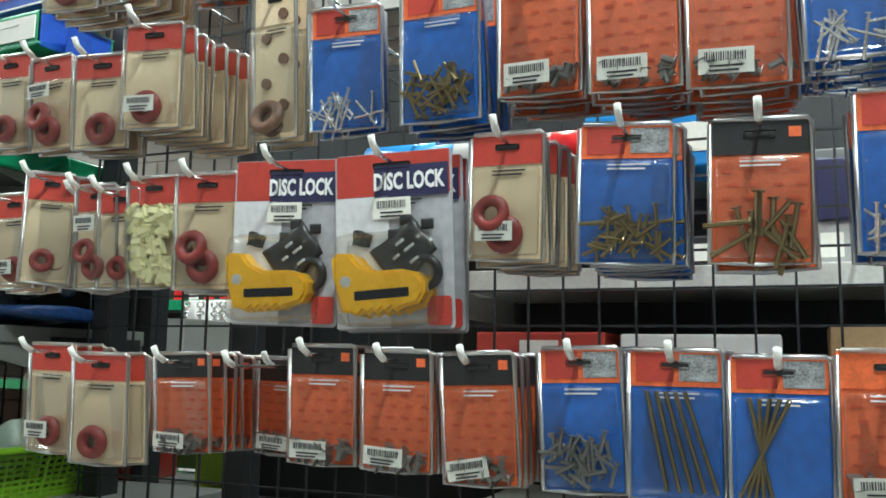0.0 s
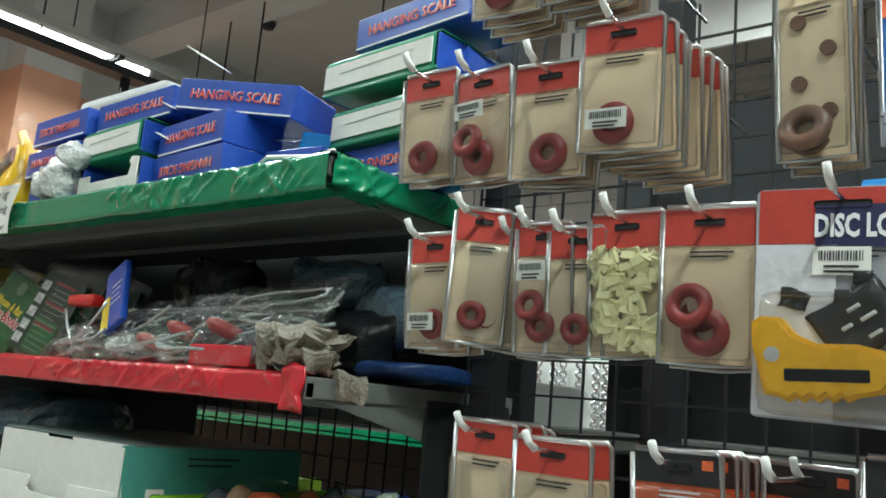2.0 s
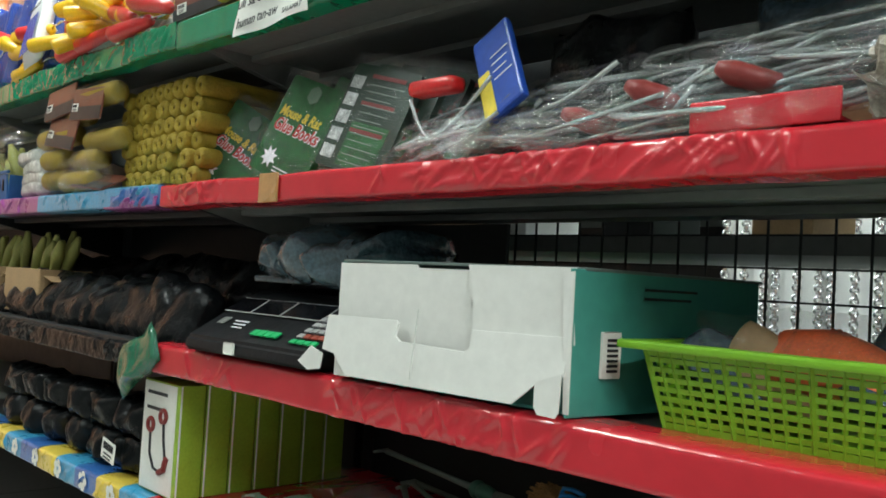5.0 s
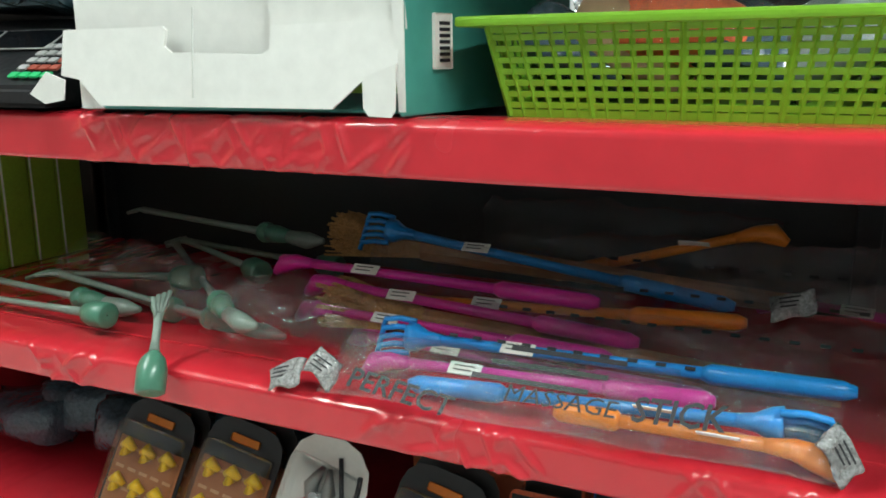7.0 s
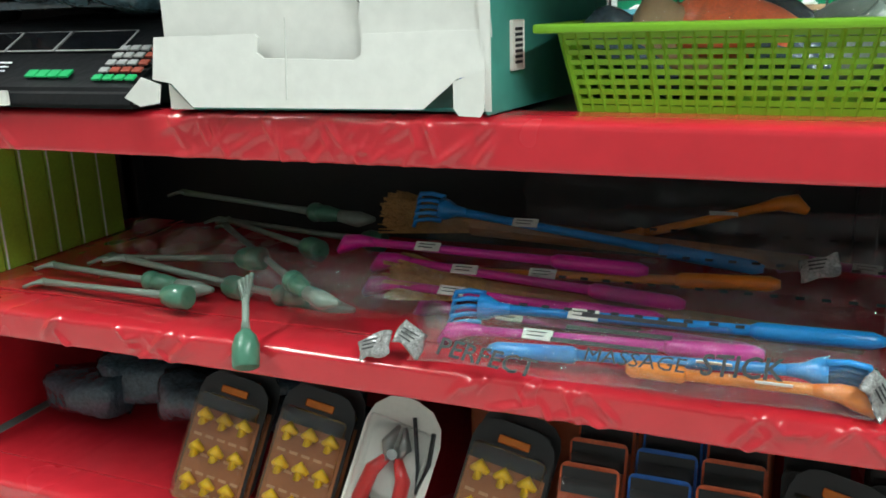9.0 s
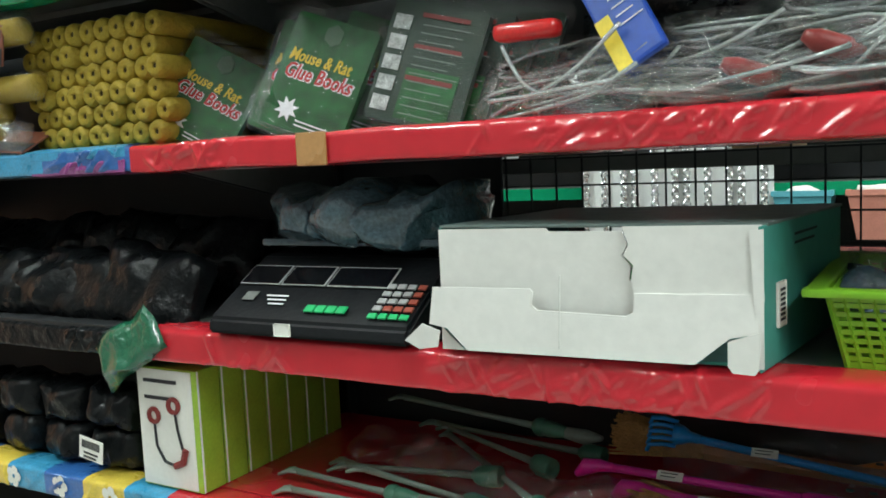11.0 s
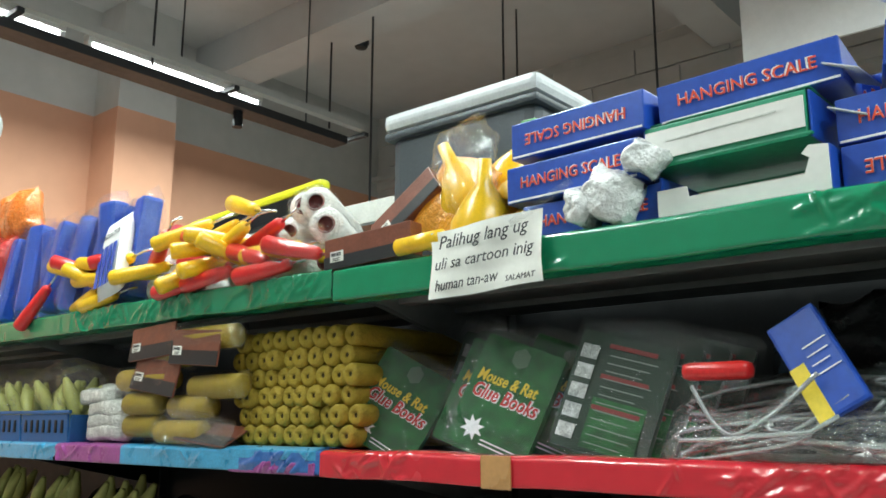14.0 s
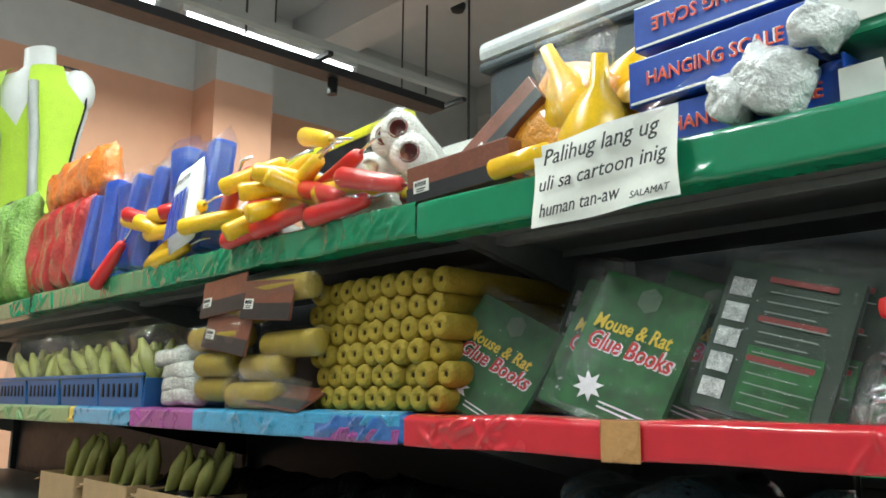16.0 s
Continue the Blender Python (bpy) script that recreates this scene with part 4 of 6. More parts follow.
scale_box(0.62, 0.2, Z1 + 0.23, -5, w=0.25)
pan = thing("scale_part", "blue plastic scale body with a wire loop", "scale", T(0.3, 0.03, Z1 + 0.16))
part("body", box(0.02, 0.03, 0.0, 0.07, 0.05, 0.035, pose(0, 0, 0, 0, 10, 10), 0.006), BLUE_PL, pan)
part("loop", put_tube(bmesh.new(), [(-0.02, 0, 0), (-0.07, -0.005, 0.008), (-0.085, 0, 0.012), (-0.07, 0.01, 0.014), (-0.02, 0.01, 0.006)], 0.003), CHROME, pan, smooth=True)
pan.location = (0.42, 0.13, Z1 + 0.082)
for x, dz, w in ((-0.15, 0.045, 0.085), (-0.1, 0.085, 0.05), (-0.195, 0.035, 0.055)):
    solid("wrapped_pan", pillow(w, w * 0.8, 0.06, 0.012, seed=int(x * 99), freq=40), mat("bubble_film", (0.75, 0.76, 0.76), 0.25, var=0.3, size=60, bump=1.0, bsize=90, coat=0.6), "crumpled clear plastic wrapped white scale pan", "wrapped part", T(x, 0.02, Z1 + dz) @ pose(0, 0, 0, 0, 30, 0), smooth=True)
solid("plastic_strap", put_tube(bmesh.new(), [(0.42, 0.02, 0.012), (0.47, 0.0, 0.016), (0.55, 0.015, 0.012), (0.6, 0.01, 0.014)], 0.004), WHITE_PL, "loose white plastic strap on the green shelf edge", "strap", T(0, 0.02, Z1), smooth=True)

# the handwritten note
note = thing("paper_note", "handwritten white paper note taped to the green edge", "note", T(-0.34, -0.018, Z1 - 0.016) @ pose(0, 0, 0, -3, -2.5, 0))
nb = bmesh.new()
N = 10
gv = [[nb.verts.new((-0.1 + 0.02 * i, 0.004 * math.sin(i * 0.8 + j * 0.5), 0.05 - 0.0115 * j)) for j in range(N)] for i in range(N + 1)]
for i in range(N):
    for j in range(N - 1):
        nb.faces.new((gv[i][j], gv[i + 1][j], gv[i + 1][j + 1], gv[i][j + 1]))
part("sheet", nb, PAPER, note, smooth=True)
for txt, zz, w, xx, hh in (("Palihug lang ug", 0.028, 0.16, 0.0, 0.02), ("uli sa cartoon inig", -0.004, 0.175, 0.0, 0.018), ("human tan-aw", -0.036, 0.115, -0.03, 0.017), ("SALAMAT", -0.043, 0.05, 0.065, 0.008)):
    lettering(txt, hh, INK, note, T(xx, -0.006, zz), w, lean=0.25)
part("tape", box(0.115, -0.006, 0.012, 0.11, 0.0012, 0.012, pose(0, 0, 0, 0, -22, 0), 0), BAG_BRIGHT, note, "strip of clear sticky tape")

# paint tools heap
def brown_pack(x, y, z, rx, ry, rz, w=0.19, h=0.055, d=0.03):
    o = thing("brown_carton", "small brown printed carton with barcode label", "carton", T(x, y, z) @ pose(0, 0, 0, rx, ry, rz), "brown cartons")
    part("carton", box(0, 0, h / 2, w, d, h), BOX_BROWN, o)
    part("dark_band", box(0, -d / 2 - 0.001, h * 0.22, w, 0.001, h * 0.4, bev=0), CARD_BLACK, o)
    price_label(o, -w * 0.34, h * 0.4, -d / 2 - 0.002, 0.03, 0.018)


brown_pack(-0.6, 0.02, Z1 + 0.006, 0, -3, 3)
brown_pack(-0.555, 0.07, Z1 + 0.085, -20, -38, 10, 0.15, 0.06, 0.02)


def funnel(x, y, z, rx, ry, rz, s=1.0):
    b = put_lathe(bmesh.new(), [(0.045 * s, 0.0), (0.047 * s, 0.004), (0.046 * s, 0.03 * s), (0.03 * s, 0.06 * s), (0.012 * s, 0.085 * s), (0.009 * s, 0.12 * s), (0.007 * s, 0.12 * s), (0.01 * s, 0.085 * s)], 18, pose(0, 0, 0, rx, ry, rz))
    solid("funnel", b, YELLOW_PL, "yellow plastic funnel in a clear bag", "funnel", T(x, y, z), "yellow funnels", smooth=True)


for x, y, z, a, b_, s in ((-0.4, 0.06, Z1 + 0.02, 10, 10, 1.1), (-0.36, 0.1, Z1 + 0.07, -20, 20, 1.0), (-0.46, 0.12, Z1 + 0.09, 15, -20, 1.1), (-0.33, 0.12, Z1 + 0.03, 10, 10, 1.0), (-0.43, 0.16, Z1 + 0.12, 0, 25, 1.0)):
    funnel(x, y, z, a, b_, 0, s)
solid("orange_pouch", pillow(0.13, 0.17, 0.05, 0.012, seed=8), mat("orange_pouch", (0.8, 0.33, 0.02), 0.3, var=0.3, coat=0.5, bump=0.5), "shiny orange and yellow plastic pouch", "pouch", T(-0.49, 0.1, Z1 + 0.1) @ pose(0, 0, 0, -10, 25, 0), smooth=True)
solid("clear_bag", pillow(0.1, 0.2, 0.05, 0.02, seed=9), BAG_BRIGHT, "crumpled clear plastic bag around yellow funnels", "plastic bag", T(-0.415, 0.05, Z1 + 0.13) @ pose(0, 0, 0, 0, -12, 0), smooth=True)
solid("yellow_tube", rod((0, 0, 0), (0.09, 0, 0.004), 0.014, n=12), YELLOW_PL, "short yellow plastic tube on the green edge", "tube", T(-0.52, -0.002, Z1 + 0.02), smooth=True)


def roller(x, y, z, rz, tilt, L=0.22):
    o = thing("paint_roller", "white fleece paint roller with red core in film", "paint roller", T(x, y, z) @ pose(0, 0, 0, tilt, 0, rz), "paint rollers")
    part("sleeve", put_lathe(bmesh.new(), [(0.014, 0), (0.03, 0.002), (0.033, 0.01), (0.033, L - 0.01), (0.03, L), (0.014, L)], 18, pose(0, 0, 0, -90, 0, 0)), FLEECE, o, smooth=True)
    part("core", put_lathe(bmesh.new(), [(0.016, -0.004), (0.018, 0.002), (0.016, 0.02), (0.001, 0.018)], 14, pose(0, 0, 0, -90, 0, 0)), RUBBER_RED, o, "dark red roller core", True)
    part("film", put_lathe(bmesh.new(), [(0.008, -0.02), (0.034, -0.004), (0.036, 0.02), (0.036, L)], 18, pose(0, 0, 0, -90, 0, 0)), BAG, o, "crinkled clear film", True)


def handle(x, y, z, rz, tilt, c, L=0.13):
    o = thing("wire_roller", ("yellow" if c == YELLOW_PL else "red") + " plastic roller handle with a wire frame", "handle", T(x, y, z) @ pose(0, 0, 0, 0, tilt, rz), "roller handles")
    part("grip", put_tube(bmesh.new(), [(-L / 2, 0, 0), (-L / 2 + 0.006, 0, 0), (-L * 0.15, 0, 0), (L * 0.25, 0, 0), (L * 0.45, 0, 0), (L / 2, 0, 0)], [0.014, 0.017, 0.016, 0.014, 0.012, 0.008], 12), c, o, smooth=True)
    part("wire", put_tube(bmesh.new(), [(L / 2, 0, 0), (L / 2 + 0.04, 0.004, 0.004), (L / 2 + 0.05, 0.02, 0.008)], 0.003), CHROME, o, smooth=True)


for k in range(16):
    q = random.Random(900 + k)
    handle(-0.8 - 0.055 * k, 0.0 + 0.03 * q.random(), Z1 + 0.03 + 0.1 * q.random(), q.uniform(-40, 60), q.uniform(-25, 25), (YELLOW_PL, YELLOW_PL, RED_PL)[k % 3])
for k in range(8):
    q = random.Random(930 + k)
    roller(-0.85 - 0.09 * k, 0.08 + 0.05 * q.random(), Z1 + 0.04 + 0.09 * (k % 2), q.uniform(10, 60), q.uniform(-8, 0))
for x, y, z, rz, tl in ((-0.78, 0.05, 0.15, 30, -4), (-0.85, 0.08, 0.16, 20, -6), (-0.74, 0.04, 0.1, 35, 0), (-0.9, 0.05, 0.09, 40, 0), (-1.0, 0.06, 0.04, 50, 0), (-0.76, 0.06, 0.036, 75, 0), (-1.12, 0.06, 0.1, 75, 0), (-1.3, 0.06, 0.04, 40, 0), (-0.95, 0.2, 0.13, 80, 0), (-1.1, 0.2, 0.04, 85, 0), (-1.45, 0.1, 0.04, 70, 0)):
    roller(x, y, Z1 + z, rz, tl)
for x, y, z, rz, tl, c in ((-0.93, 0.0, 0.155, -15, 18, YELLOW_PL), (-1.05, 0.0, 0.09, 60, -10, YELLOW_PL), (-1.03, 0.0, 0.055, 80, -20, YELLOW_PL), (-1.0, -0.005, 0.1, 40, 10, YELLOW_PL), (-1.09, -0.01, 0.04, 70, -30, YELLOW_PL),
                           (-0.97, 0.0, 0.07, 70, 20, YELLOW_PL), (-1.45, 0.0, 0.02, 5, -8, YELLOW_PL), (-1.5, 0.0, 0.075, 0, 2, YELLOW_PL), (-1.48, 0.0, 0.11, 4, 5, YELLOW_PL), (-1.55, 0.02, 0.03, -8, -14, YELLOW_PL), (-1.4, 0.01, 0.1, 0, -8, YELLOW_PL),
                           (-1.02, -0.01, 0.025, 8, -8, RED_PL), (-0.9, -0.005, 0.055, -6, 16, RED_PL), (-0.77, -0.01, 0.05, 10, 14, RED_PL), (-1.14, 0.01, 0.13, -20, 18, RED_PL), (-0.85, -0.01, 0.02, 10, -6, RED_PL), (-1.12, -0.01, 0.018, 10, -8, RED_PL), (-1.75, -0.01, 0.03, 20, -50, RED_PL)):
    handle(x, y, Z1 + z, rz, tl, c)
solid("roller_film", pillow(0.34, 0.06, 0.06, 0.012, seed=31, nx=24), BAG_BRIGHT, "crumpled clear film over the red roller handles", "plastic film", T(-0.86, -0.005, Z1 + 0.04) @ pose(0, 0, 0, 0, -6, 0), smooth=True)
lv = thing("yellow_edged_pad", "long black pad with a bright yellow edge", "tool", T(-1.15, 0.2, Z1 + 0.2) @ pose(0, 0, 0, 0, -3, 0))
part("pad", box(0, 0, 0, 0.46, 0.03, 0.05, bev=0.008), BLACK_PL, lv)
part("edge", box(0, -0.004, 0.03, 0.47, 0.03, 0.02, bev=0.008), mat("acid_yellow", (0.75, 0.75, 0.02), 0.4), lv, "acid yellow edging")
con = thing("printed_pack", "white and blue printed pack leaning on rollers", "pack", T(-1.37, -0.02, Z1 + 0.02) @ pose(0, 0, 0, -12, -12, 0))
part("pack", pillow(0.09, 0.2, 0.04, 0.004, T(0, 0, 0.1), seed=4), WHITE_PL, con, smooth=True)
for k in range(4):
    part("stripe", box(-0.028 + k * 0.019, -0.0215, 0.07, 0.014, 0.001, 0.1, bev=0), BOX_BLUE, con)
lettering("CONTRACTOR", 0.013, INK, con, T(0, -0.0225, 0.145), 0.085)
for k in range(11):
    m = T(-2.02 + k * 0.065, 0.05 + 0.02 * (k % 2), Z1 + 0.13 + 0.01 * (k % 3)) @ pose(0, 0, 0, rnd.uniform(-10, 4), rnd.uniform(-6, 8), rnd.uniform(-15, 15))
    o = thing("blue_tool_pack", "blue brush pack in a shiny clear bag", "pack", m, "blue packs in a row")
    part("pack", box(0, 0, 0, 0.06, 0.05, 0.24, bev=0.012), BOX_BLUE, o)
    part("bag", pillow(0.09, 0.29, 0.08, 0.012, seed=k), BAG, o, "shiny clear bag", True)
for k in range(4):
    solid("red_bag", pillow(0.12, 0.26, 0.07, 0.015, seed=50 + k), mat("red_bag", (0.5, 0.03, 0.03), 0.25, var=0.4, size=20, coat=0.6, bump=0.6), "shiny red plastic bag of goods on the top shelf", "bag", T(-2.12 - k * 0.1, 0.06, Z1 + 0.14) @ pose(0, 0, 0, 0, 8, 0), "red bags", smooth=True)
for k in range(3):
    solid("orange_bag", pillow(0.2, 0.14, 0.08, 0.018, seed=60 + k), mat("orange_bag", (0.8, 0.2, 0.03), 0.3, var=0.4, size=20, coat=0.5, bump=0.6), "orange and yellow plastic bag lying on packs", "bag", T(-2.1 - k * 0.13, 0.09, Z1 + 0.33) @ pose(0, 0, 0, 0, -10, 0), "orange bags", smooth=True)
for k in range(4):
    solid("green_bag", pillow(0.16, 0.34, 0.09, 0.03, seed=70 + k, freq=30), mat("green_bag", (0.25, 0.45, 0.1), 0.4, var=0.4, size=30, bump=0.8), "crumpled light green plastic goods", "bag", T(-2.55 - k * 0.13, 0.04, Z1 + 0.17), "green bags", smooth=True)

# storage bin, shelf rail and green post behind
bn = thing("storage_bin", "dark grey plastic storage bin with pale lid", "storage bin", T(-0.78, 0.62, 1.99))
part("body", put_box(bmesh.new(), 0, 0, 0.12, 0.42, 0.3, 0.25, I4, 0.03), GREY_BIN, bn)
part("rim", put_box(bmesh.new(), 0, 0, 0.235, 0.445, 0.325, 0.02, I4, 0.008), GREY_BIN, bn)
part("lid", put_box(bmesh.new(), 0, 0, 0.27, 0.45, 0.33, 0.045, I4, 0.018), GREY_LID, bn, "pale grey snap-on lid")
part("stand", box(0, 0, -0.1, 0.38, 0.26, 0.2), DARK_METAL, bn)
solid("header_rail", box(0, 0, 0, 2.4, 0.02, 0.055), WHITE_METAL, "white metal rail along the top of the shelving", "rail", T(-0.5, 0.5, 2.06))
ps = thing("slotted_post", "green slotted steel shelving post", "post", T(-0.49, 0.34, Z1))
part("post", box(0, 0, 0.16, 0.034, 0.034, 0.32), GREEN_METAL, ps)
for k in range(5):
    part("slot", box(-0.004, -0.018, 0.12 + k * 0.042, 0.012, 0.002, 0.016, bev=0), DARK_METAL, ps)
sg = thing("white_sign", "plain white sign board hanging over the aisle", "sign", T(-0.4, 3.4, 3.92))
part("board", box(0, 0, 0, 1.5, 0.02, 0.9), WHITE_PL, sg)
for s in (-1, 1):
    part("hanger", rod((s * 0.6, 0, 0.44), (s * 0.6, 0, 0.87), 0.006), DARK_METAL, sg)

# mannequin with safety vest
mq = [(0.001, 0.0), (0.13, 0.0), (0.135, 0.06), (0.125, 0.16), (0.15, 0.28), (0.185, 0.42), (0.19, 0.5), (0.16, 0.575), (0.09, 0.61), (0.062, 0.64), (0.06, 0.72), (0.001, 0.73)]
mbm = put_lathe(bmesh.new(), mq, 24, Matrix.Diagonal((1.2, 0.72, 1, 1)))
for s in (-1, 1):
    bmesh.ops.create_uvsphere(mbm, u_segments=16, v_segments=10, radius=0.08, matrix=T(s * 0.185, 0, 0.5) @ Matrix.Diagonal((0.9, 0.9, 1.2, 1)))
MQ = T(-3.5, 0.35, 2.29) @ pose(0, 0, 0, 0, -4, 35)
solid("mannequin", mbm, WHITE_PL, "white headless torso mannequin on the top shelf", "mannequin", MQ, smooth=True)
solid("pedestal", box(0, 0, 0, 0.25, 0.25, 0.49), DARK_METAL, "dark stand under the torso mannequin", "stand", T(-3.5, 0.35, 2.045))
vest = thing("safety_vest", "neon yellow safety vest with grey reflective bands", "vest", MQ)
for s in (-1, 1):
    vb = bmesh.new()
    prof = [(0.148, -0.12), (0.146, 0.06), (0.138, 0.16), (0.163, 0.28), (0.2, 0.42), (0.205, 0.5), (0.172, 0.585), (0.11, 0.615)]
    rr = []
    for r, z in prof:
        a0, a1 = (100 if z < 0.35 else 75), (10 if z < 0.5 else 35)
        rr.append([vb.verts.new((s * 1.22 * r * math.cos(radians(-a0 + (a0 - a1) * k / 8)), 0.78 * r * math.sin(radians(-a0 + (a0 - a1) * k / 8)), z)) for k in range(9)])
    for a, b in zip(rr, rr[1:]):
        for k in range(8):
            vb.faces.new((a[k], a[k + 1], b[k + 1], b[k]))
    pan_ = part("front_panel", vb, VEST, vest, smooth=True)
    part("band", put_tube(bmesh.new(), [(s * 0.1, -0.165, z) if z > 0.3 else (s * 0.09, -0.14, z) for z in (-0.1, 0.1, 0.3, 0.4, 0.5)], 0.02), SILVER_TAPE, pan_, "grey reflective band", True)
    part("piping", put_tube(bmesh.new(), [(1.22 * r * s * 0.98, -0.02, z) for r, z in prof], 0.006), BLACK_PL, pan_, "black edging", True)

# ---- second shelf ----
def sponge_roll(m, L, parent=None):
    o = thing("sponge_roller", "yellow sponge roller sleeve in a stacked pile", "sponge roller", m, "yellow sponge rollers")
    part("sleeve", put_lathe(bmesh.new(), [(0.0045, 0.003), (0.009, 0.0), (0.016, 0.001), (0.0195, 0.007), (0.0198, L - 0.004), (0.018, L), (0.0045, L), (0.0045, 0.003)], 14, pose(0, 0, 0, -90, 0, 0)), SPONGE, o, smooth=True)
    # Dark yellow disc: the shade inside the hollow core is put into colour.
    part("core_hole", put_lathe(bmesh.new(), [(0.0005, 0.005), (0.0048, 0.005)], 10, pose(0, 0, 0, -90, 0, 0)), mat("core_shade_yellow", (0.06, 0.042, 0.008), 0.8), o)
    return o


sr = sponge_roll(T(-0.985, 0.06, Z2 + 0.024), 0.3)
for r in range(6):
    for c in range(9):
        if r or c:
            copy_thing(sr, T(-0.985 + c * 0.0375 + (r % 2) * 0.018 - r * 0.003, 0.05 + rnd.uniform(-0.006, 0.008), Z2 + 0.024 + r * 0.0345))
for k, (x, z, w) in enumerate(((-1.12, 0.028, 0.15), (-1.1, 0.078, 0.13), (-1.26, 0.085, 0.12), (-1.27, 0.04, 0.12), (-1.22, 0.135, 0.13), (-1.2, 0.18, 0.16), (-1.06, 0.21, 0.22), (-1.02, 0.115, 0.16), (-1.3, 0.135, 0.1))):
    o = thing("yellow_roller_pack", "yellow roller lying in a shiny clear bag", "roller pack", T(x, 0.02 + 0.01 * (k % 2), Z2 + z), "yellow roller packs")
    part("roller", put_tube(bmesh.new(), [(-w / 2, 0, 0), (-w / 2 + 0.006, 0, 0), (0, 0, 0), (w / 2 - 0.006, 0, 0), (w / 2, 0, 0)], [0.014, 0.023, 0.024, 0.023, 0.014], 14), SPONGE, o, smooth=True)
    part("bag", pillow(w * 1.2, 0.058, 0.056, 0.006, seed=k, nx=18), BAG_BRIGHT, o, "shiny clear bag", True)
for k in range(8):
    solid("white_roll", pillow(0.16, 0.04, 0.05, 0.006, seed=90 + k, nx=16), mat("white_film_roll", (0.62, 0.62, 0.58), 0.25, var=0.3, size=50, bump=0.7, coat=0.6), "white roll in clear shiny plastic film", "roll", T(-1.43 + 0.02 * (k % 2) - (0.05 if k > 5 else 0), 0.04 + 0.04 * (k % 2), Z2 + 0.024 + 0.0135 * k), "white film rolls", smooth=True)
for x, z, rx, ry in ((-1.21, 0.175, -6, -3), (-1.06, 0.155, -4, 4), (-1.2, 0.105, -8, 8), (-1.03, 0.008, -60, 5)):
    brown_pack(x, -0.005, Z2 + z, rx, ry, 0, 0.16, 0.07, 0.004)
solid("card_bag", pillow(0.24, 0.06, 0.05, 0.012, seed=14), BAG_BRIGHT, "crumpled clear bag around brown cards", "plastic bag", T(-1.04, -0.012, Z2 + 0.035) @ pose(0, 0, 0, -30, 6, 0), smooth=True)


def crate(x, label="small blue plastic crate with slotted sides"):
    o = thing("blue_crate", label, "crate", T(x, 0.1, Z2 + 0.003), "small blue crates")
    part("base", box(0, 0, 0.004, 0.22, 0.18, 0.006), NAVY_PL, o)
    for s in (-1, 1):
        part("side", box(s * 0.114, 0, 0.035, 0.005, 0.19, 0.07, pose(0, 0, 0, 0, s * 4, 0)), NAVY_PL, o)
        part("side", box(0, s * 0.094, 0.035, 0.23, 0.005, 0.07, pose(0, 0, 0, -s * 4, 0, 0)), NAVY_PL, o)
    part("rim", box(0, -0.1, 0.068, 0.25, 0.008, 0.008), NAVY_PL, o)
    for k in range(7):
        part("slot", box(-0.09 + k * 0.03, -0.1, 0.035, 0.012, 0.003, 0.03), BLACK_PL, o)
    for k in range(9):
        m = T(-0.09 + k * 0.022, -0.05 + 0.02 * (k % 3), 0.085) @ pose(0, 0, 0, rnd.uniform(-30, 20), rnd.uniform(15, 60) * (1 if k % 3 else -1), 0)
        b = put_tube(bmesh.new(), [(0, 0, -0.06), (0, 0, -0.03), (0, 0, 0.03), (0, 0, 0.07)], [0.004, 0.014, 0.018, 0.006], 8)
        q = solid("olive_scoop", b, OLIVE, "olive green plastic scoop heaped in a crate", "scoop", o.matrix_basis @ m, "olive scoops", smooth=True)
    solid("scoop_bag", pillow(0.24, 0.13, 0.12, 0.03, seed=int(abs(x) * 50), freq=25), BAG_BRIGHT, "crumpled clear bags around olive scoops", "plastic bag", T(x, 0.06, Z2 + 0.12), smooth=True)


for x in (-1.66, -1.9, -2.15, -2.4):
    crate(x)


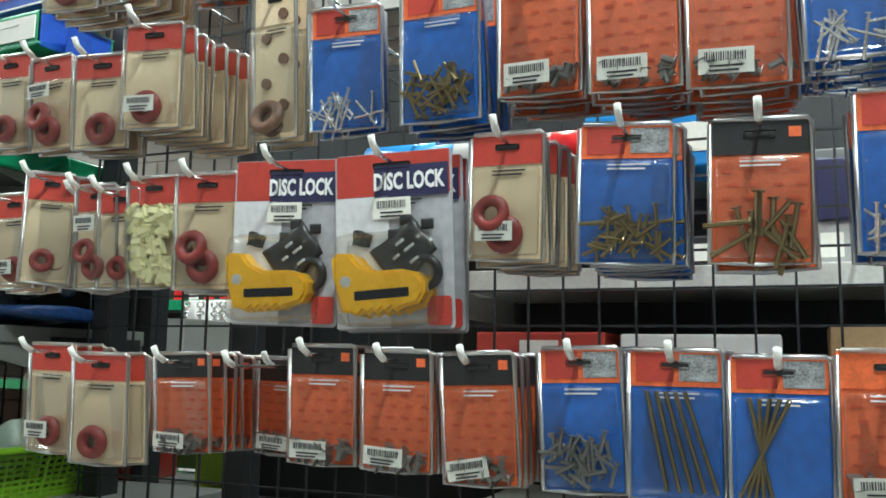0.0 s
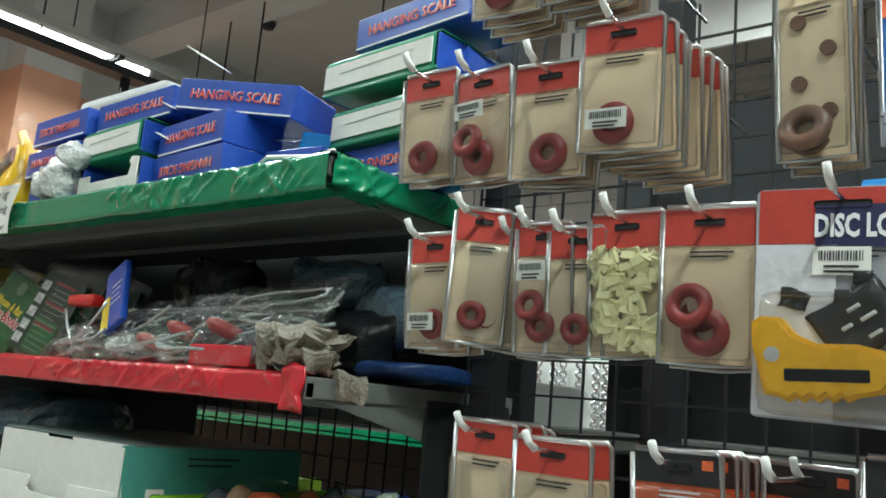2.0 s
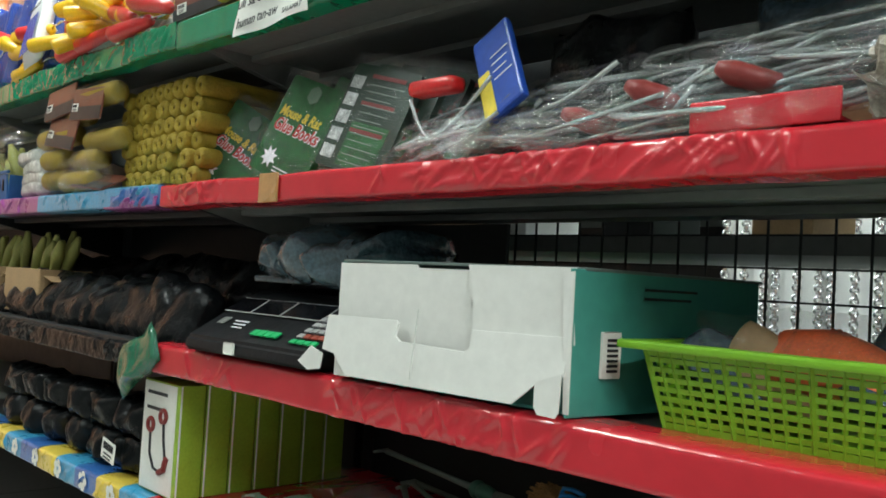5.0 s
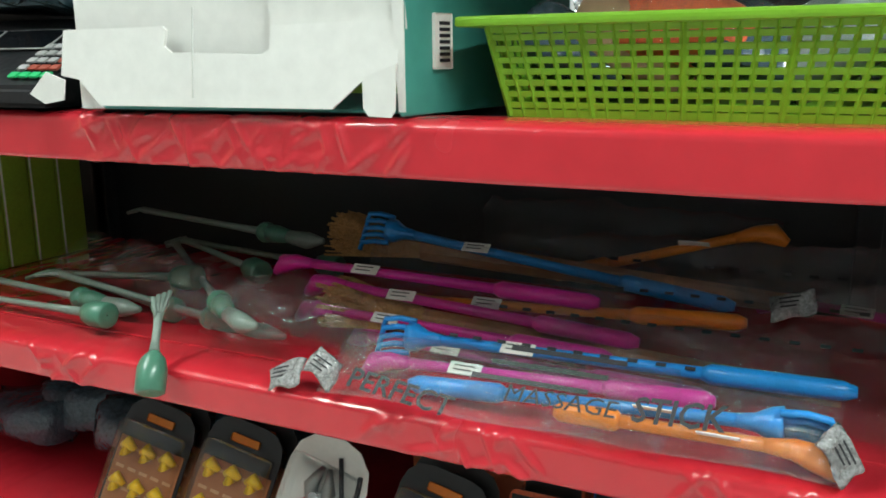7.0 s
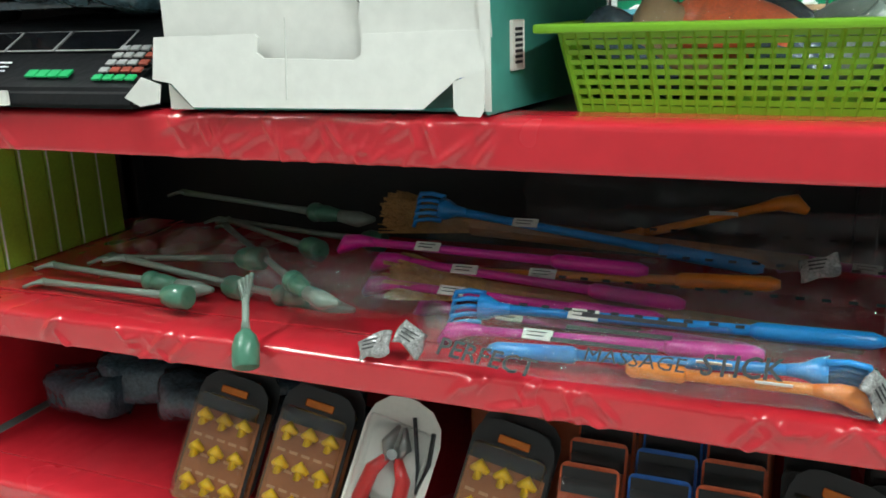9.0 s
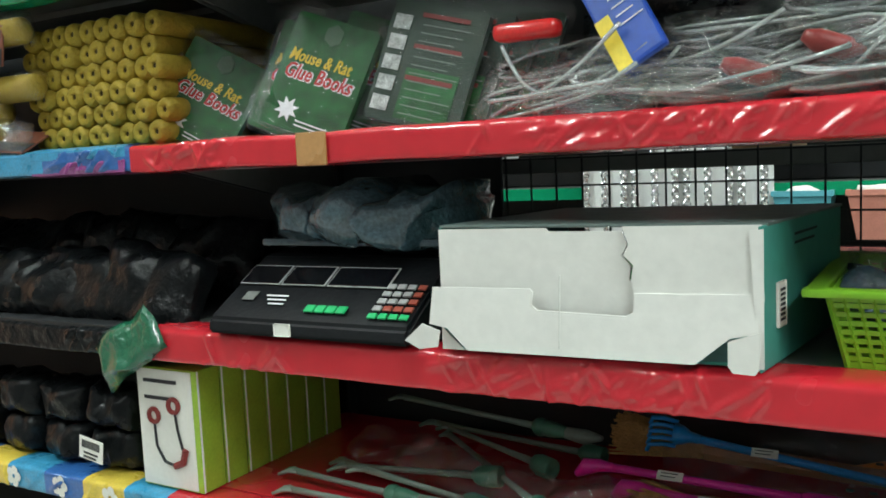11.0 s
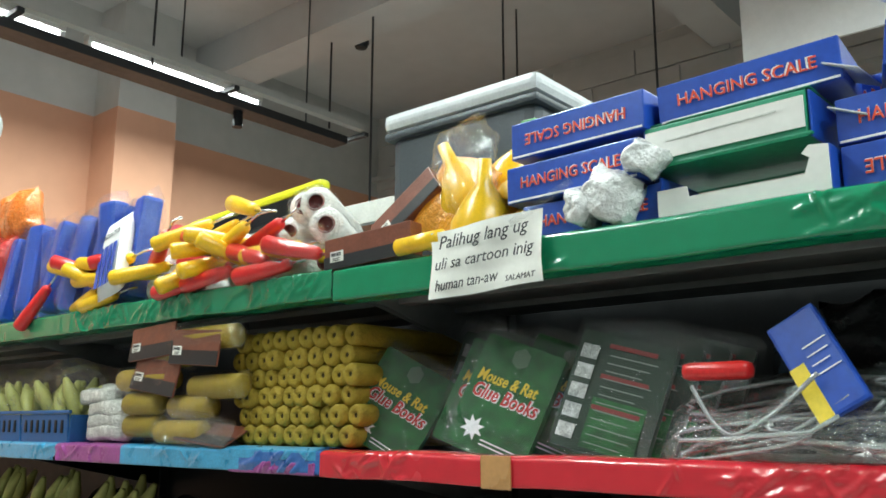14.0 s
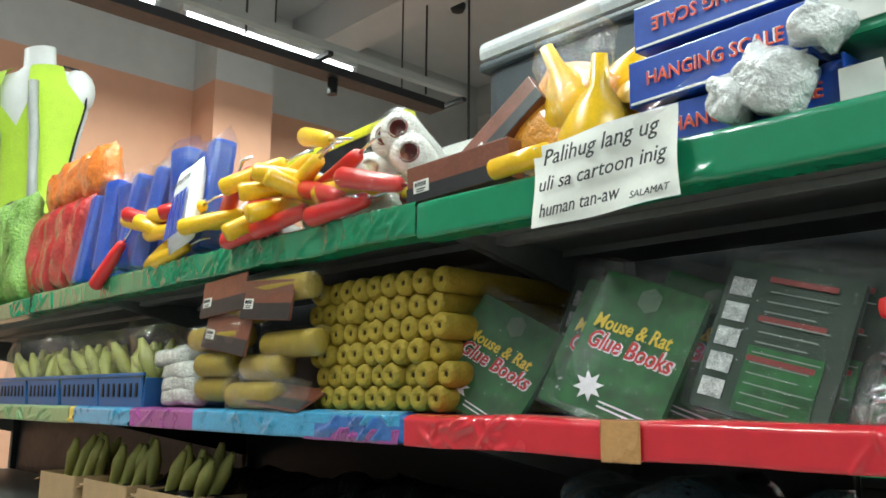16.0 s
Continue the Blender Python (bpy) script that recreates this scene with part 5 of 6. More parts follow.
def glue_book(x, y, turn, lean_, front=True, w=0.155, h=0.2):
    """A glue trap pack leaning back and to its right."""
    m = T(x, y, Z2 + 0.003) @ pose(0, 0, 0, -14, lean_, turn)
    o = thing("glue_book", "dark green mouse glue book in clear film", "glue trap", m, "glue books on the shelf")
    part("cover", outline_card(w, h, 0.006, 0.012, T(0, 0, h)), BOOK_GREEN if front else BOOK_DARK, o)
    if front:
        lettering("Mouse & Rat", 0.018, YELLOW_INK, o, T(-0.006, -0.002, h * 0.63), w * 0.76, 0.2, bold=0.0005)
        lettering("Glue Books", 0.022, PALE_INK, o, T(0.001, -0.0015, h * 0.49), w * 0.84, 0.2, bold=0.0016)
        lettering("Glue Books", 0.022, RED_INK, o, T(0, -0.0025, h * 0.492), w * 0.82, 0.2, bold=0.0004)
        st = bmesh.new()
        pts = [st.verts.new((-w * 0.22 + (0.021 if k % 2 else 0.011) * math.cos(k * 0.3927), -0.002, h * 0.17 + (0.021 if k % 2 else 0.011) * math.sin(k * 0.3927) * 0.9)) for k in range(16)]
        st.faces.new(pts)
        part("starburst", st, PALE_INK, o, "white starburst print")
        cr = rod((0, -0.0016, h * 0.87), (0, -0.0004, h * 0.87), 0.016, n=6)
        part("crest", cr, mat("crest", (0.12, 0.2, 0.13), 0.4), o, "grey crest print")
        part("print", bars(bmesh.new(), -0.01, h * 0.1, w * 0.5, 2, 0.006, -0.002, h=0.002), PALE_INK, o)
    else:
        for k in range(5):
            part("picture", box(-w * 0.36, -0.002, h * (0.14 + 0.17 * k), w * 0.18, 0.001, h * 0.12, bev=0), mat("picture_print", (0.55, 0.57, 0.56), 0.4, var=0.8, size=90), o)
        part("panel", box(w * 0.1, -0.0016, h * 0.25, w * 0.56, 0.001, h * 0.42, bev=0), BOOK_GREEN, o)
        for k in range(3):
            part("heading", box(w * 0.08, -0.0025, h * (0.9 - 0.26 * k), w * 0.5, 0.001, 0.006, bev=0), RUBBER_RED, o)
        part("print", bars(bmesh.new(), -w * 0.14, h * 0.82, w * 0.5, 12, 0.011, -0.0028, h=0.0012), mat("faint_ink", (0.25, 0.3, 0.26), 0.5), o)
    part("film", outline_card(w * 1.1, h * 1.13, 0.008, 0.02, T(0, -0.005, h * 1.1)), BAG, o, "shiny clear film sleeve")


glue_book(-0.655, 0.08, 12, 28, True, 0.15, 0.165)
for k, (x, y) in enumerate(((-0.32, 0.085), (-0.435, 0.075), (-0.375, 0.035))):
    glue_book(x - 0.012, y, 5, 20, True, 0.138, 0.17)
for k in range(4):
    glue_book(-0.203 + 0.026 * (3 - k), 0.035 + 0.022 * (3 - k), 5, 15, False, 0.138, 0.165)
for k in range(3):
    glue_book(-0.54 + k * 0.03, 0.2, 20, 16, False, 0.15, 0.2)
# bagged cables and locks
slv = thing("printed_sleeve", "blue and yellow printed card sleeve on cables", "card sleeve", T(0.085, 0.04, Z2 + 0.112) @ pose(0, 0, 0, -14, -30, 0))
part("sleeve", box(0, 0, 0, 0.062, 0.012, 0.13, bev=0.004), BOX_BLUE, slv)
part("yellow_panel", box(-0.021, -0.0068, -0.03, 0.019, 0.002, 0.07, bev=0), YELLOW_INK, slv)
part("print", bars(bmesh.new(), -0.005, 0.02, 0.03, 4, 0.012, -0.0075), PALE_INK, slv)
solid("red_grip", box(0, 0, 0, 0.085, 0.03, 0.022, bev=0.009), RED_PL, "red plastic lock grip among cables", "lock", T(-0.035, 0.05, Z2 + 0.108), smooth=True)
def cable_coil(x, y, z, w, h, turns, lean_, tip, seed):
    """A lock cable wound into a long flat coil."""
    q = random.Random(seed)
    n = 26 * turns
    pts = []
    for i in range(n):
        a = i / 26 * 2 * math.pi
        k = 1 + 0.06 * q.uniform(-1, 1)
        sx, sz = math.cos(a), math.sin(a)
        pts.append((w / 2 * k * math.copysign(abs(sx) ** 0.7, sx), 0.012 * math.sin(a * 0.5 + seed), h / 2 * k * math.copysign(abs(sz) ** 0.8, sz) + 0.004 * math.sin(a * 1.3)))
    pts.append((pts[-1][0] + 0.03, -0.01, pts[-1][2] + 0.012))
    cv = put_tube(bmesh.new(), pts, 0.0029, 7)
    solid("steel_cable", cv, CABLE, "clear coated steel lock cable coiled in a bag", "cable", T(x, y, Z2 + z) @ pose(0, 0, 0, lean_, tip, q.uniform(-10, 10)), "bagged lock cables", smooth=True)


for k in range(15):
    q = random.Random(k + 40)
    col, row = k % 5, k // 5
    x, z = 0.0 + 0.115 * col + 0.04 * (row % 2), 0.03 + 0.036 * row * (0.55 + 0.13 * col)
    w = q.uniform(0.15, 0.2)
    cable_coil(x, 0.03 + 0.03 * row, z, w, q.uniform(0.03, 0.045), 2 + k % 2, q.uniform(-62, -40), q.uniform(-12, 8), k)
    m = T(x + 0.01, 0.026 + 0.03 * row, Z2 + z + 0.002) @ pose(0, 0, 0, q.uniform(-60, -40), q.uniform(-10, 8), q.uniform(-8, 8))
    solid("cable_bag", pillow(w + 0.05, 0.075, 0.026, 0.016, seed=100 + k, freq=34, nx=22, nz=12), BAG_BRIGHT, "crumpled shiny clear bag of lock cables", "plastic bag", m, "bags of cables", smooth=True)
for k, (x0, z0, x1, z1) in enumerate(((-0.045, 0.02, 0.09, 0.1), (-0.03, 0.015, 0.12, 0.075), (-0.06, 0.09, -0.01, 0.03), (0.1, 0.05, 0.26, 0.095), (0.12, 0.04, 0.3, 0.07))):
    pts = [(x0 + (x1 - x0) * i / 14, 0.02 + 0.004 * k, z0 + (z1 - z0) * i / 14 - 0.014 * math.sin(i / 14 * math.pi)) for i in range(15)]
    solid("loose_cable", put_tube(bmesh.new(), pts, 0.0029, 7), CABLE, "grey steel lock cable lying across bags", "cable", T(0, 0, Z2), "loose lock cables", smooth=True)
for k in range(8):
    q = random.Random(200 + k)
    solid("dark_packet", pillow(0.2, 0.1, 0.09, 0.02, seed=200 + k), (BLACK_BAG, SMOKY_BAG)[k % 2], "dark plastic bagged bundle at the back of the shelf", "bundle", T(-0.02 + 0.085 * k, 0.2 + 0.05 * (k % 2), Z2 + 0.055 + 0.05 * (k % 3)), "dark bundles", smooth=True)
for x, z in ((0.22, 0.035), (0.3, 0.055), (0.4, 0.06)):
    solid("red_lock_body", put_tube(bmesh.new(), [(-0.025, 0, 0), (-0.01, 0, 0), (0.02, 0, 0.003), (0.035, 0, 0.01)], [0.006, 0.012, 0.012, 0.006], 10), RUBBER_RED, "red plastic bicycle lock body in a bag", "lock", T(x, 0.03, Z2 + z) @ pose(0, 0, 0, 0, 25, 20), "red lock bodies", smooth=True)
rb = thing("red_open_box", "open red cardboard box with torn edge", "box", T(0.43, 0.06, Z2 + 0.004))
part("base", box(0, 0, 0.004, 0.14, 0.1, 0.004), RED_WRAP, rb)
part("front", box(0, -0.05, 0.016, 0.14, 0.003, 0.03), RED_WRAP, rb)
part("back", box(0, 0.05, 0.02, 0.14, 0.003, 0.036), KRAFT, rb)
tc_ = put_pillow(bmesh.new(), 0.11, 0.06, 0.08, 0.03, seed=3, freq=70, nx=24, nz=16)
solid("torn_carton", tc_, TORN, "torn crumpled grey cardboard carton end", "carton", T(0.575, 0.03, Z2 + 0.035), smooth=False)
solid("torn_scrap", pillow(0.09, 0.035, 0.012, 0.012, seed=5, freq=50), TORN, "torn paper scrap hanging off the shelf end", "paper", T(0.635, 0.06, Z2 - 0.012), smooth=False)
solid("blue_packet", pillow(0.14, 0.03, 0.2, 0.006, seed=6), mat("dim_blue", (0.01, 0.04, 0.14), 0.35, bump=0.3), "flat dark blue plastic packet", "packet", T(0.6, 0.25, Z2 + 0.02), smooth=True)
solid("red_tail", pillow(0.045, 0.06, 0.006, 0.008, seed=7, freq=40), RED_WRAP, "loose red plastic flap at the shelf end", "plastic film", T(0.61, -0.006, Z2 - 0.02), smooth=True)

# ---- third shelf ----
sc = thing("price_scale", "black price computing scale with green keys", "scale", T(-0.362, 0.11, Z3 + 0.006) @ pose(0, 0, 0, 0, 0, 1))
body = bmesh.new()
prof = [(-0.13, 0.0), (0.15, 0.0), (0.15, 0.11), (0.01, 0.1), (-0.125, 0.022)]
va = [[body.verts.new((s * 0.172, y, z)) for y, z in prof] for s in (-1, 1)]
body.faces.new(va[0]), body.faces.new(va[1][::-1])
for k in range(5):
    body.faces.new((va[0][k], va[0][(k + 1) % 5], va[1][(k + 1) % 5], va[1][k]))
bmesh.ops.bevel(body, geom=list(body.edges), offset=0.005, segments=2, affect="EDGES")
part("housing", body, BLACK_PL, sc)
SL = T(0, -0.125, 0.0235) @ pose(0, 0, 0, math.degrees(math.atan2(0.078, 0.135)), 0, 0)


def on_panel(name, x, y, w, h, m_, t=0.003):
    return part(name, box(x, y, t / 2 + 0.0015, w, h, t, SL, 0.0008), m_, sc)


for x, w in ((-0.127, 0.076), (-0.046, 0.08), (0.05, 0.105)):
    wn = on_panel("display_frame", x, 0.1, w, 0.046, KEY_GREY, 0.001)
    on_panel("display", x, 0.0995, w - 0.005, 0.041, SCREEN, 0.0022)
for r in range(5):
    for c in range(4):
        on_panel("key", 0.108 + c * 0.0165, 0.028 + r * 0.0155 - 0.01, 0.0128, 0.0095, KEY_GREEN if r == 0 else (KEY_RED if c == 3 or (r == 1 and c > 0) else KEY_GREY))
for c in range(4):
    on_panel("key", 0.0 + c * 0.018, 0.026, 0.015, 0.014, KEY_GREEN)
for k in range(3):
    on_panel("print", -0.075 + 0.004 * k, 0.052 - k * 0.009, 0.04 - 0.006 * k, 0.003, PALE_INK, 0.0006)
on_panel("emblem", -0.125, 0.05, 0.022, 0.02, SHELF_METAL, 0.0006)
part("tag", box(-0.03, -0.131, 0.012, 0.028, 0.001, 0.018), PAPER, sc, "small white paper tag")
part("platter", box(0.0, 0.09, 0.122, 0.32, 0.2, 0.012, bev=0.005), SMOKY_BAG, sc)
solid("scale_cover", pillow(0.34, 0.09, 0.26, 0.026, seed=17, freq=24, nx=30, nz=14), mat("smoky_film", (0.06, 0.11, 0.14), 0.12, var=0.6, size=25, bump=1.0, bsize=50, coat=1.0), "crumpled bluish clear plastic over the scale", "plastic film", T(-0.35, 0.19, Z3 + 0.165), smooth=True)

bxw = thing("open_carton", "teal carton with open white torn end flaps", "carton", T(0.051, -0.004, Z3 + 0.005) @ pose(0, 0, 0, 0, 0, 3))
W, H, D = 0.386, 0.155, 0.31
SKEW = Matrix(((1, 0.2, 0, 0), (0, 1, 0, 0), (0, 0, 1, 0), (0, 0, 0, 1)))
part("side", box(W / 2 - 0.003, D / 2 - 0.002, H / 2, 0.004, D + 0.012, H, SKEW), BOARD_TEAL, bxw, "teal printed carton side")
part("side", box(-W / 2 + 0.002, D / 2 + 0.01, H / 2, 0.004, D, H, SKEW), BOARD_TEAL, bxw)
part("top", box(0, D / 2 + 0.01, H, W, D, 0.004, SKEW), mat("grey_board", (0.12, 0.16, 0.15), 0.4), bxw, "dark glossy carton top")
part("bottom", box(0, D / 2 + 0.01, 0.003, W - 0.01, D, 0.004, SKEW), BOARD_TEAL, bxw)


def plate(pts, y, t=0.003, m=I4):
    b = bmesh.new()
    f = b.faces.new([b.verts.new(m @ Vector((x, y, z))) for x, z in pts])
    g = bmesh.ops.extrude_face_region(b, geom=[f])
    bmesh.ops.translate(b, verts=[v for v in g["geom"] if isinstance(v, bmesh.types.BMVert)], vec=(0, t, 0))
    return b


part("inner_flap", plate([(-0.19, 0.03), (-0.19, 0.152), (-0.05, 0.153), (-0.046, 0.149), (0.04, 0.149), (0.046, 0.134), (0.04, 0.122), (0.05, 0.11), (0.048, 0.095), (0.058, 0.08), (0.058, 0.04)], 0.006), BOARD_WHITE, bxw, "torn white carton flap")
part("upper_flap", plate([(0.043, 0.155), (0.19, 0.156), (0.192, 0.075), (0.058, 0.075), (0.052, 0.094), (0.055, 0.112), (0.044, 0.123), (0.05, 0.135)], -0.003), BOARD_WHITE, bxw, "torn white carton flap")
lean_low = pose(0, 0, 0, -6, 0, 0)
part("lower_flap", plate([(-0.196, 0.08), (-0.068, 0.081), (-0.064, 0.077), (-0.066, 0.062), (-0.058, 0.056), (0.046, 0.053), (0.055, 0.058), (0.056, 0.079), (0.188, 0.081), (0.186, 0.04), (0.158, 0.034), (0.122, 0.004), (-0.148, 0.004), (-0.176, 0.03), (-0.2, 0.034)], -0.02, 0.003, T(0, 0.006, 0) @ lean_low), BOARD_WHITE, bxw, "white lower flap with a hand hole")
# Grey sliver stands for crease shade on the lower flap.
part("fold", box(0.0, -0.0225, 0.055, 0.0012, 0.0012, 0.085, T(-0.03, 0.006, 0) @ lean_low, 0), mat("fold_shade_grey", (0.6, 0.6, 0.57), 0.7), bxw)
part("tuck_tab", plate([(-0.225, 0.018), (-0.2, 0.04), (-0.176, 0.032), (-0.18, 0.012), (-0.205, 0.008)], -0.03, 0.002), BOARD_WHITE, bxw, "folded white corner tab")
part("tuck_tab", plate([(0.157, 0.034), (0.19, 0.046), (0.188, 0.006), (0.184, 0.0), (0.162, 0.001), (0.157, 0.008)], -0.02, 0.002), BOARD_WHITE, bxw, "folded white corner tab")
part("edge_strip", plate([(0.178, 0.15), (0.192, 0.152), (0.192, 0.004), (0.186, 0.004)], -0.008, 0.002), BOARD_WHITE, bxw, "narrow white glue strip")
part("corner", plate([(-0.19, 0.002), (-0.19, 0.03), (-0.16, 0.002)], 0.004, 0.002), BOARD_WHITE, bxw)
part("barcode_label", box(W / 2 + 0.001, 0.05, 0.065, 0.001, 0.028, 0.05, SKEW), PAPER, bxw)
bc = bmesh.new()
for k in range(7):
    put_box(bc, W / 2 + 0.002, 0.05 + 0.002, 0.048 + k * 0.0055, 0.0006, 0.016, 0.003, SKEW)
part("barcode", bc, INK, bxw)
part("print", bars(bmesh.new(), 0.0, 0.0, 0.09, 2, 0.01, 0, SKEW @ T(W / 2 + 0.001, 0.1, 0.137) @ pose(0, 0, 0, 0, 0, 90), 0.003), INK, bxw)

bk = thing("plastic_basket", "lime green plastic basket with square holes", "basket", T(0.47, 0.06, Z3 + 0.004) @ pose(0, 0, 0, 0, 0, -1))
BW, BD, BH = 0.34, 0.3, 0.088


def lattice(w, nx, nz, h, taper):
    """An upright panel of crossing bars in the x-z plane."""
    b = bmesh.new()
    for i in range(nx + 1):
        u = i / nx * 2 - 1
        thick = 0.0055 if i % 6 else 0.008
        put_rod(b, (u * (w / 2 - taper), 0, 0), (u * w / 2, 0, h), thick / 2, n=4)
    for j in range(nz + 1):
        z = h * j / nz
        ww = w - 2 * taper * (1 - j / nz)
        put_box(b, 0, 0, z, ww, 0.0035, 0.0052 if 0 < j < nz else 0.012)
    return b


tp = math.degrees(math.atan2(0.016, BH))
for y, rx, nm in ((0.0, tp, "front"), (BD, -tp, "back")):
    o = part("side_panel", lattice(BW, 24, 8, BH * 0.9, 0.018), LIME_PL, bk)
    o.matrix_basis = T(0, y, 0) @ pose(0, 0, 0, rx)
for s in (-1, 1):
    o = part("side_panel", lattice(BD, 18, 8, BH * 0.9, 0.016), LIME_PL, bk)
    o.matrix_basis = T(s * (BW / 2 - 0.018), BD / 2, 0) @ pose(0, 0, 0, 0, s * tp, 0) @ pose(0, 0, 0, 0, 0, 90)
part("bottom", box(0, BD / 2, 0.003, BW - 0.04, BD - 0.03, 0.004), LIME_PL, bk)
rim = bmesh.new()
for y in (-0.02, BD + 0.02):
    put_box(rim, 0, y, BH * 0.93, BW + 0.05, 0.022, 0.009, I4, 0.003)
for s in (-1, 1):
    put_box(rim, s * (BW / 2 + 0.012), BD / 2, BH * 0.93, 0.022, BD + 0.03, 0.009, I4, 0.003)
part("rim", rim, LIME_PL, bk, "thick lime green rim")
for k in range(10):
    q = random.Random(400 + k)
    solid("basket_packet", pillow(0.12, 0.06, 0.05, 0.014, seed=400 + k), (SMOKY_BAG, KRAFT, CARD_ORANGE, SMOKY_BAG, PALE_PL)[k % 5], "small crumpled packet in the green basket", "packet", T(0.36 + 0.05 * (k % 5), 0.12 + 0.1 * (k // 5), Z3 + 0.05 + 0.03 * q.random()) @ pose(0, 0, 0, q.uniform(-50, 20), q.uniform(-40, 40), 0), "packets in the basket", smooth=True)
solid("basket_bag", pillow(0.3, 0.1, 0.12, 0.025, seed=44, nx=22), BAG, "crumpled clear bag in the green basket", "plastic bag", T(0.47, 0.13, Z3 + 0.075), smooth=True)

# dark goods on the bay beside
for k in range(16):
    q = random.Random(500 + k)
    m = T(-0.75 - 0.14 * (k % 8), 0.08 + 0.14 * (k // 8), Z3 + 0.05 + 0.05 * (k // 8)) @ pose(0, 0, 0, q.uniform(-50, -20), q.uniform(-8, 8), 0)
    solid("black_bag", pillow(0.24, 0.14, 0.07, 0.02, seed=500 + k, nx=18), BLACK_BAG, "black glossy plastic bagged goods lying flat", "bag", m, "black bags", smooth=True)
solid("green_film", pillow(0.16, 0.08, 0.03, 0.02, seed=55), mat("dark_green_film", (0.01, 0.12, 0.06), 0.2, coat=0.8, bump=0.6), "crumpled dark green plastic film at the shelf joint", "plastic film", T(-0.72, -0.01, Z3 - 0.03) @ pose(0, 0, 0, 0, -30, 0), smooth=True)
for k in range(3):
    o = thing("open_carton_box", "open brown cardboard box with olive scoops", "carton", T(-1.5 - 0.3 * k, 0.14, Z3 + 0.006), "brown cartons with scoops")
    for s in (-1, 1):
        part("side", box(s * 0.12, 0, 0.055, 0.004, 0.2, 0.11), KRAFT, o)
        part("side", box(0, s * 0.1, 0.055, 0.24, 0.004, 0.11), KRAFT, o)
        part("flap", box(s * 0.14, 0, 0.12, 0.06, 0.19, 0.003, pose(0, 0, 0, 0, s * 12, 0)), KRAFT, o)
    part("base", box(0, 0, 0.003, 0.24, 0.2, 0.004), KRAFT, o)
    for j in range(8):
        b = put_tube(bmesh.new(), [(0, 0, -0.1), (0, 0, -0.02), (0, 0, 0.05), (0, 0, 0.1)], [0.006, 0.012, 0.017, 0.006], 8)
        solid("olive_scoop", b, OLIVE, "olive green plastic scoop standing in a carton", "scoop", T(-1.58 - 0.3 * k + 0.022 * j, 0.1 + 0.02 * (j % 3), Z3 + 0.12) @ pose(0, 0, 0, rnd.uniform(-15, 15), rnd.uniform(10, 50), 0), "olive scoops", smooth=True)

# ---- fourth shelf ----
for k in range(7):
    o = thing("lime_carton", "lime green carton with white picture front", "carton", T(-0.675, 0.045 + k * 0.053, Z4 + 0.006), "lime green cartons in a row")
    part("carton", box(0, 0, 0.1, 0.135, 0.05, 0.2), BOX_LIME, o)
    part("front_label", box(-0.004, -0.0258, 0.1, 0.122, 0.001, 0.194, bev=0), PAPER, o, "white printed front")
    part("edge", box(0.068, -0.022, 0.1, 0.001, 0.003, 0.198, bev=0), PALE_INK, o)
    if k == 0:
        part("print", bars(bmesh.new(), -0.05, 0.178, 0.075, 2, 0.028, -0.027, h=0.006), INK, o)
        st = put_tube(bmesh.new(), [(-0.03, -0.028, 0.11), (-0.028, -0.028, 0.07), (-0.012, -0.028, 0.045), (0.012, -0.028, 0.04)], 0.0022)
        put_tube(st, [(0.018, -0.028, 0.13), (0.022, -0.028, 0.1), (0.03, -0.028, 0.07)], 0.0022)
        part("strap_picture", st, INK, o)
        sp = put_ring(bmesh.new(), 0.011, 0.004, T(-0.03, -0.028, 0.12) @ pose(0, 0, 0, 90, 0, 0))
        part("cuff_picture", sp, RUBBER_RED, o, "dark red cuff in the picture")
        part("cuff_picture", put_ring(bmesh.new(), 0.011, 0.004, T(0.016, -0.028, 0.14) @ pose(0, 0, 0, 90, 0, 0)), RUBBER_RED, o)
        part("cuff_picture", put_tube(bmesh.new(), [(0.012, -0.028, 0.04), (0.03, -0.028, 0.048), (0.038, -0.028, 0.07)], 0.006), RUBBER_RED, o)
for k in range(12):
    q = random.Random(600 + k)
    solid("black_packet", pillow(0.12, 0.075, 0.1, 0.014, seed=600 + k, freq=30), BLACK_BAG, "black glossy bagged goods on the shelf", "packet", T(-0.85 - 0.13 * (k % 6), 0.08, Z4 + 0.041 + 0.072 * (k // 6)) @ pose(0, 0, 0, 0, 0, q.uniform(-12, 12)), "black packets", smooth=True)
tag_ = thing("price_tag", "white plastic price tag on black goods", "price tag", T(-0.86, 0.01, Z4 + 0.05))
price_label(tag_, 0, 0, 0, 0.06, 0.04, 8)


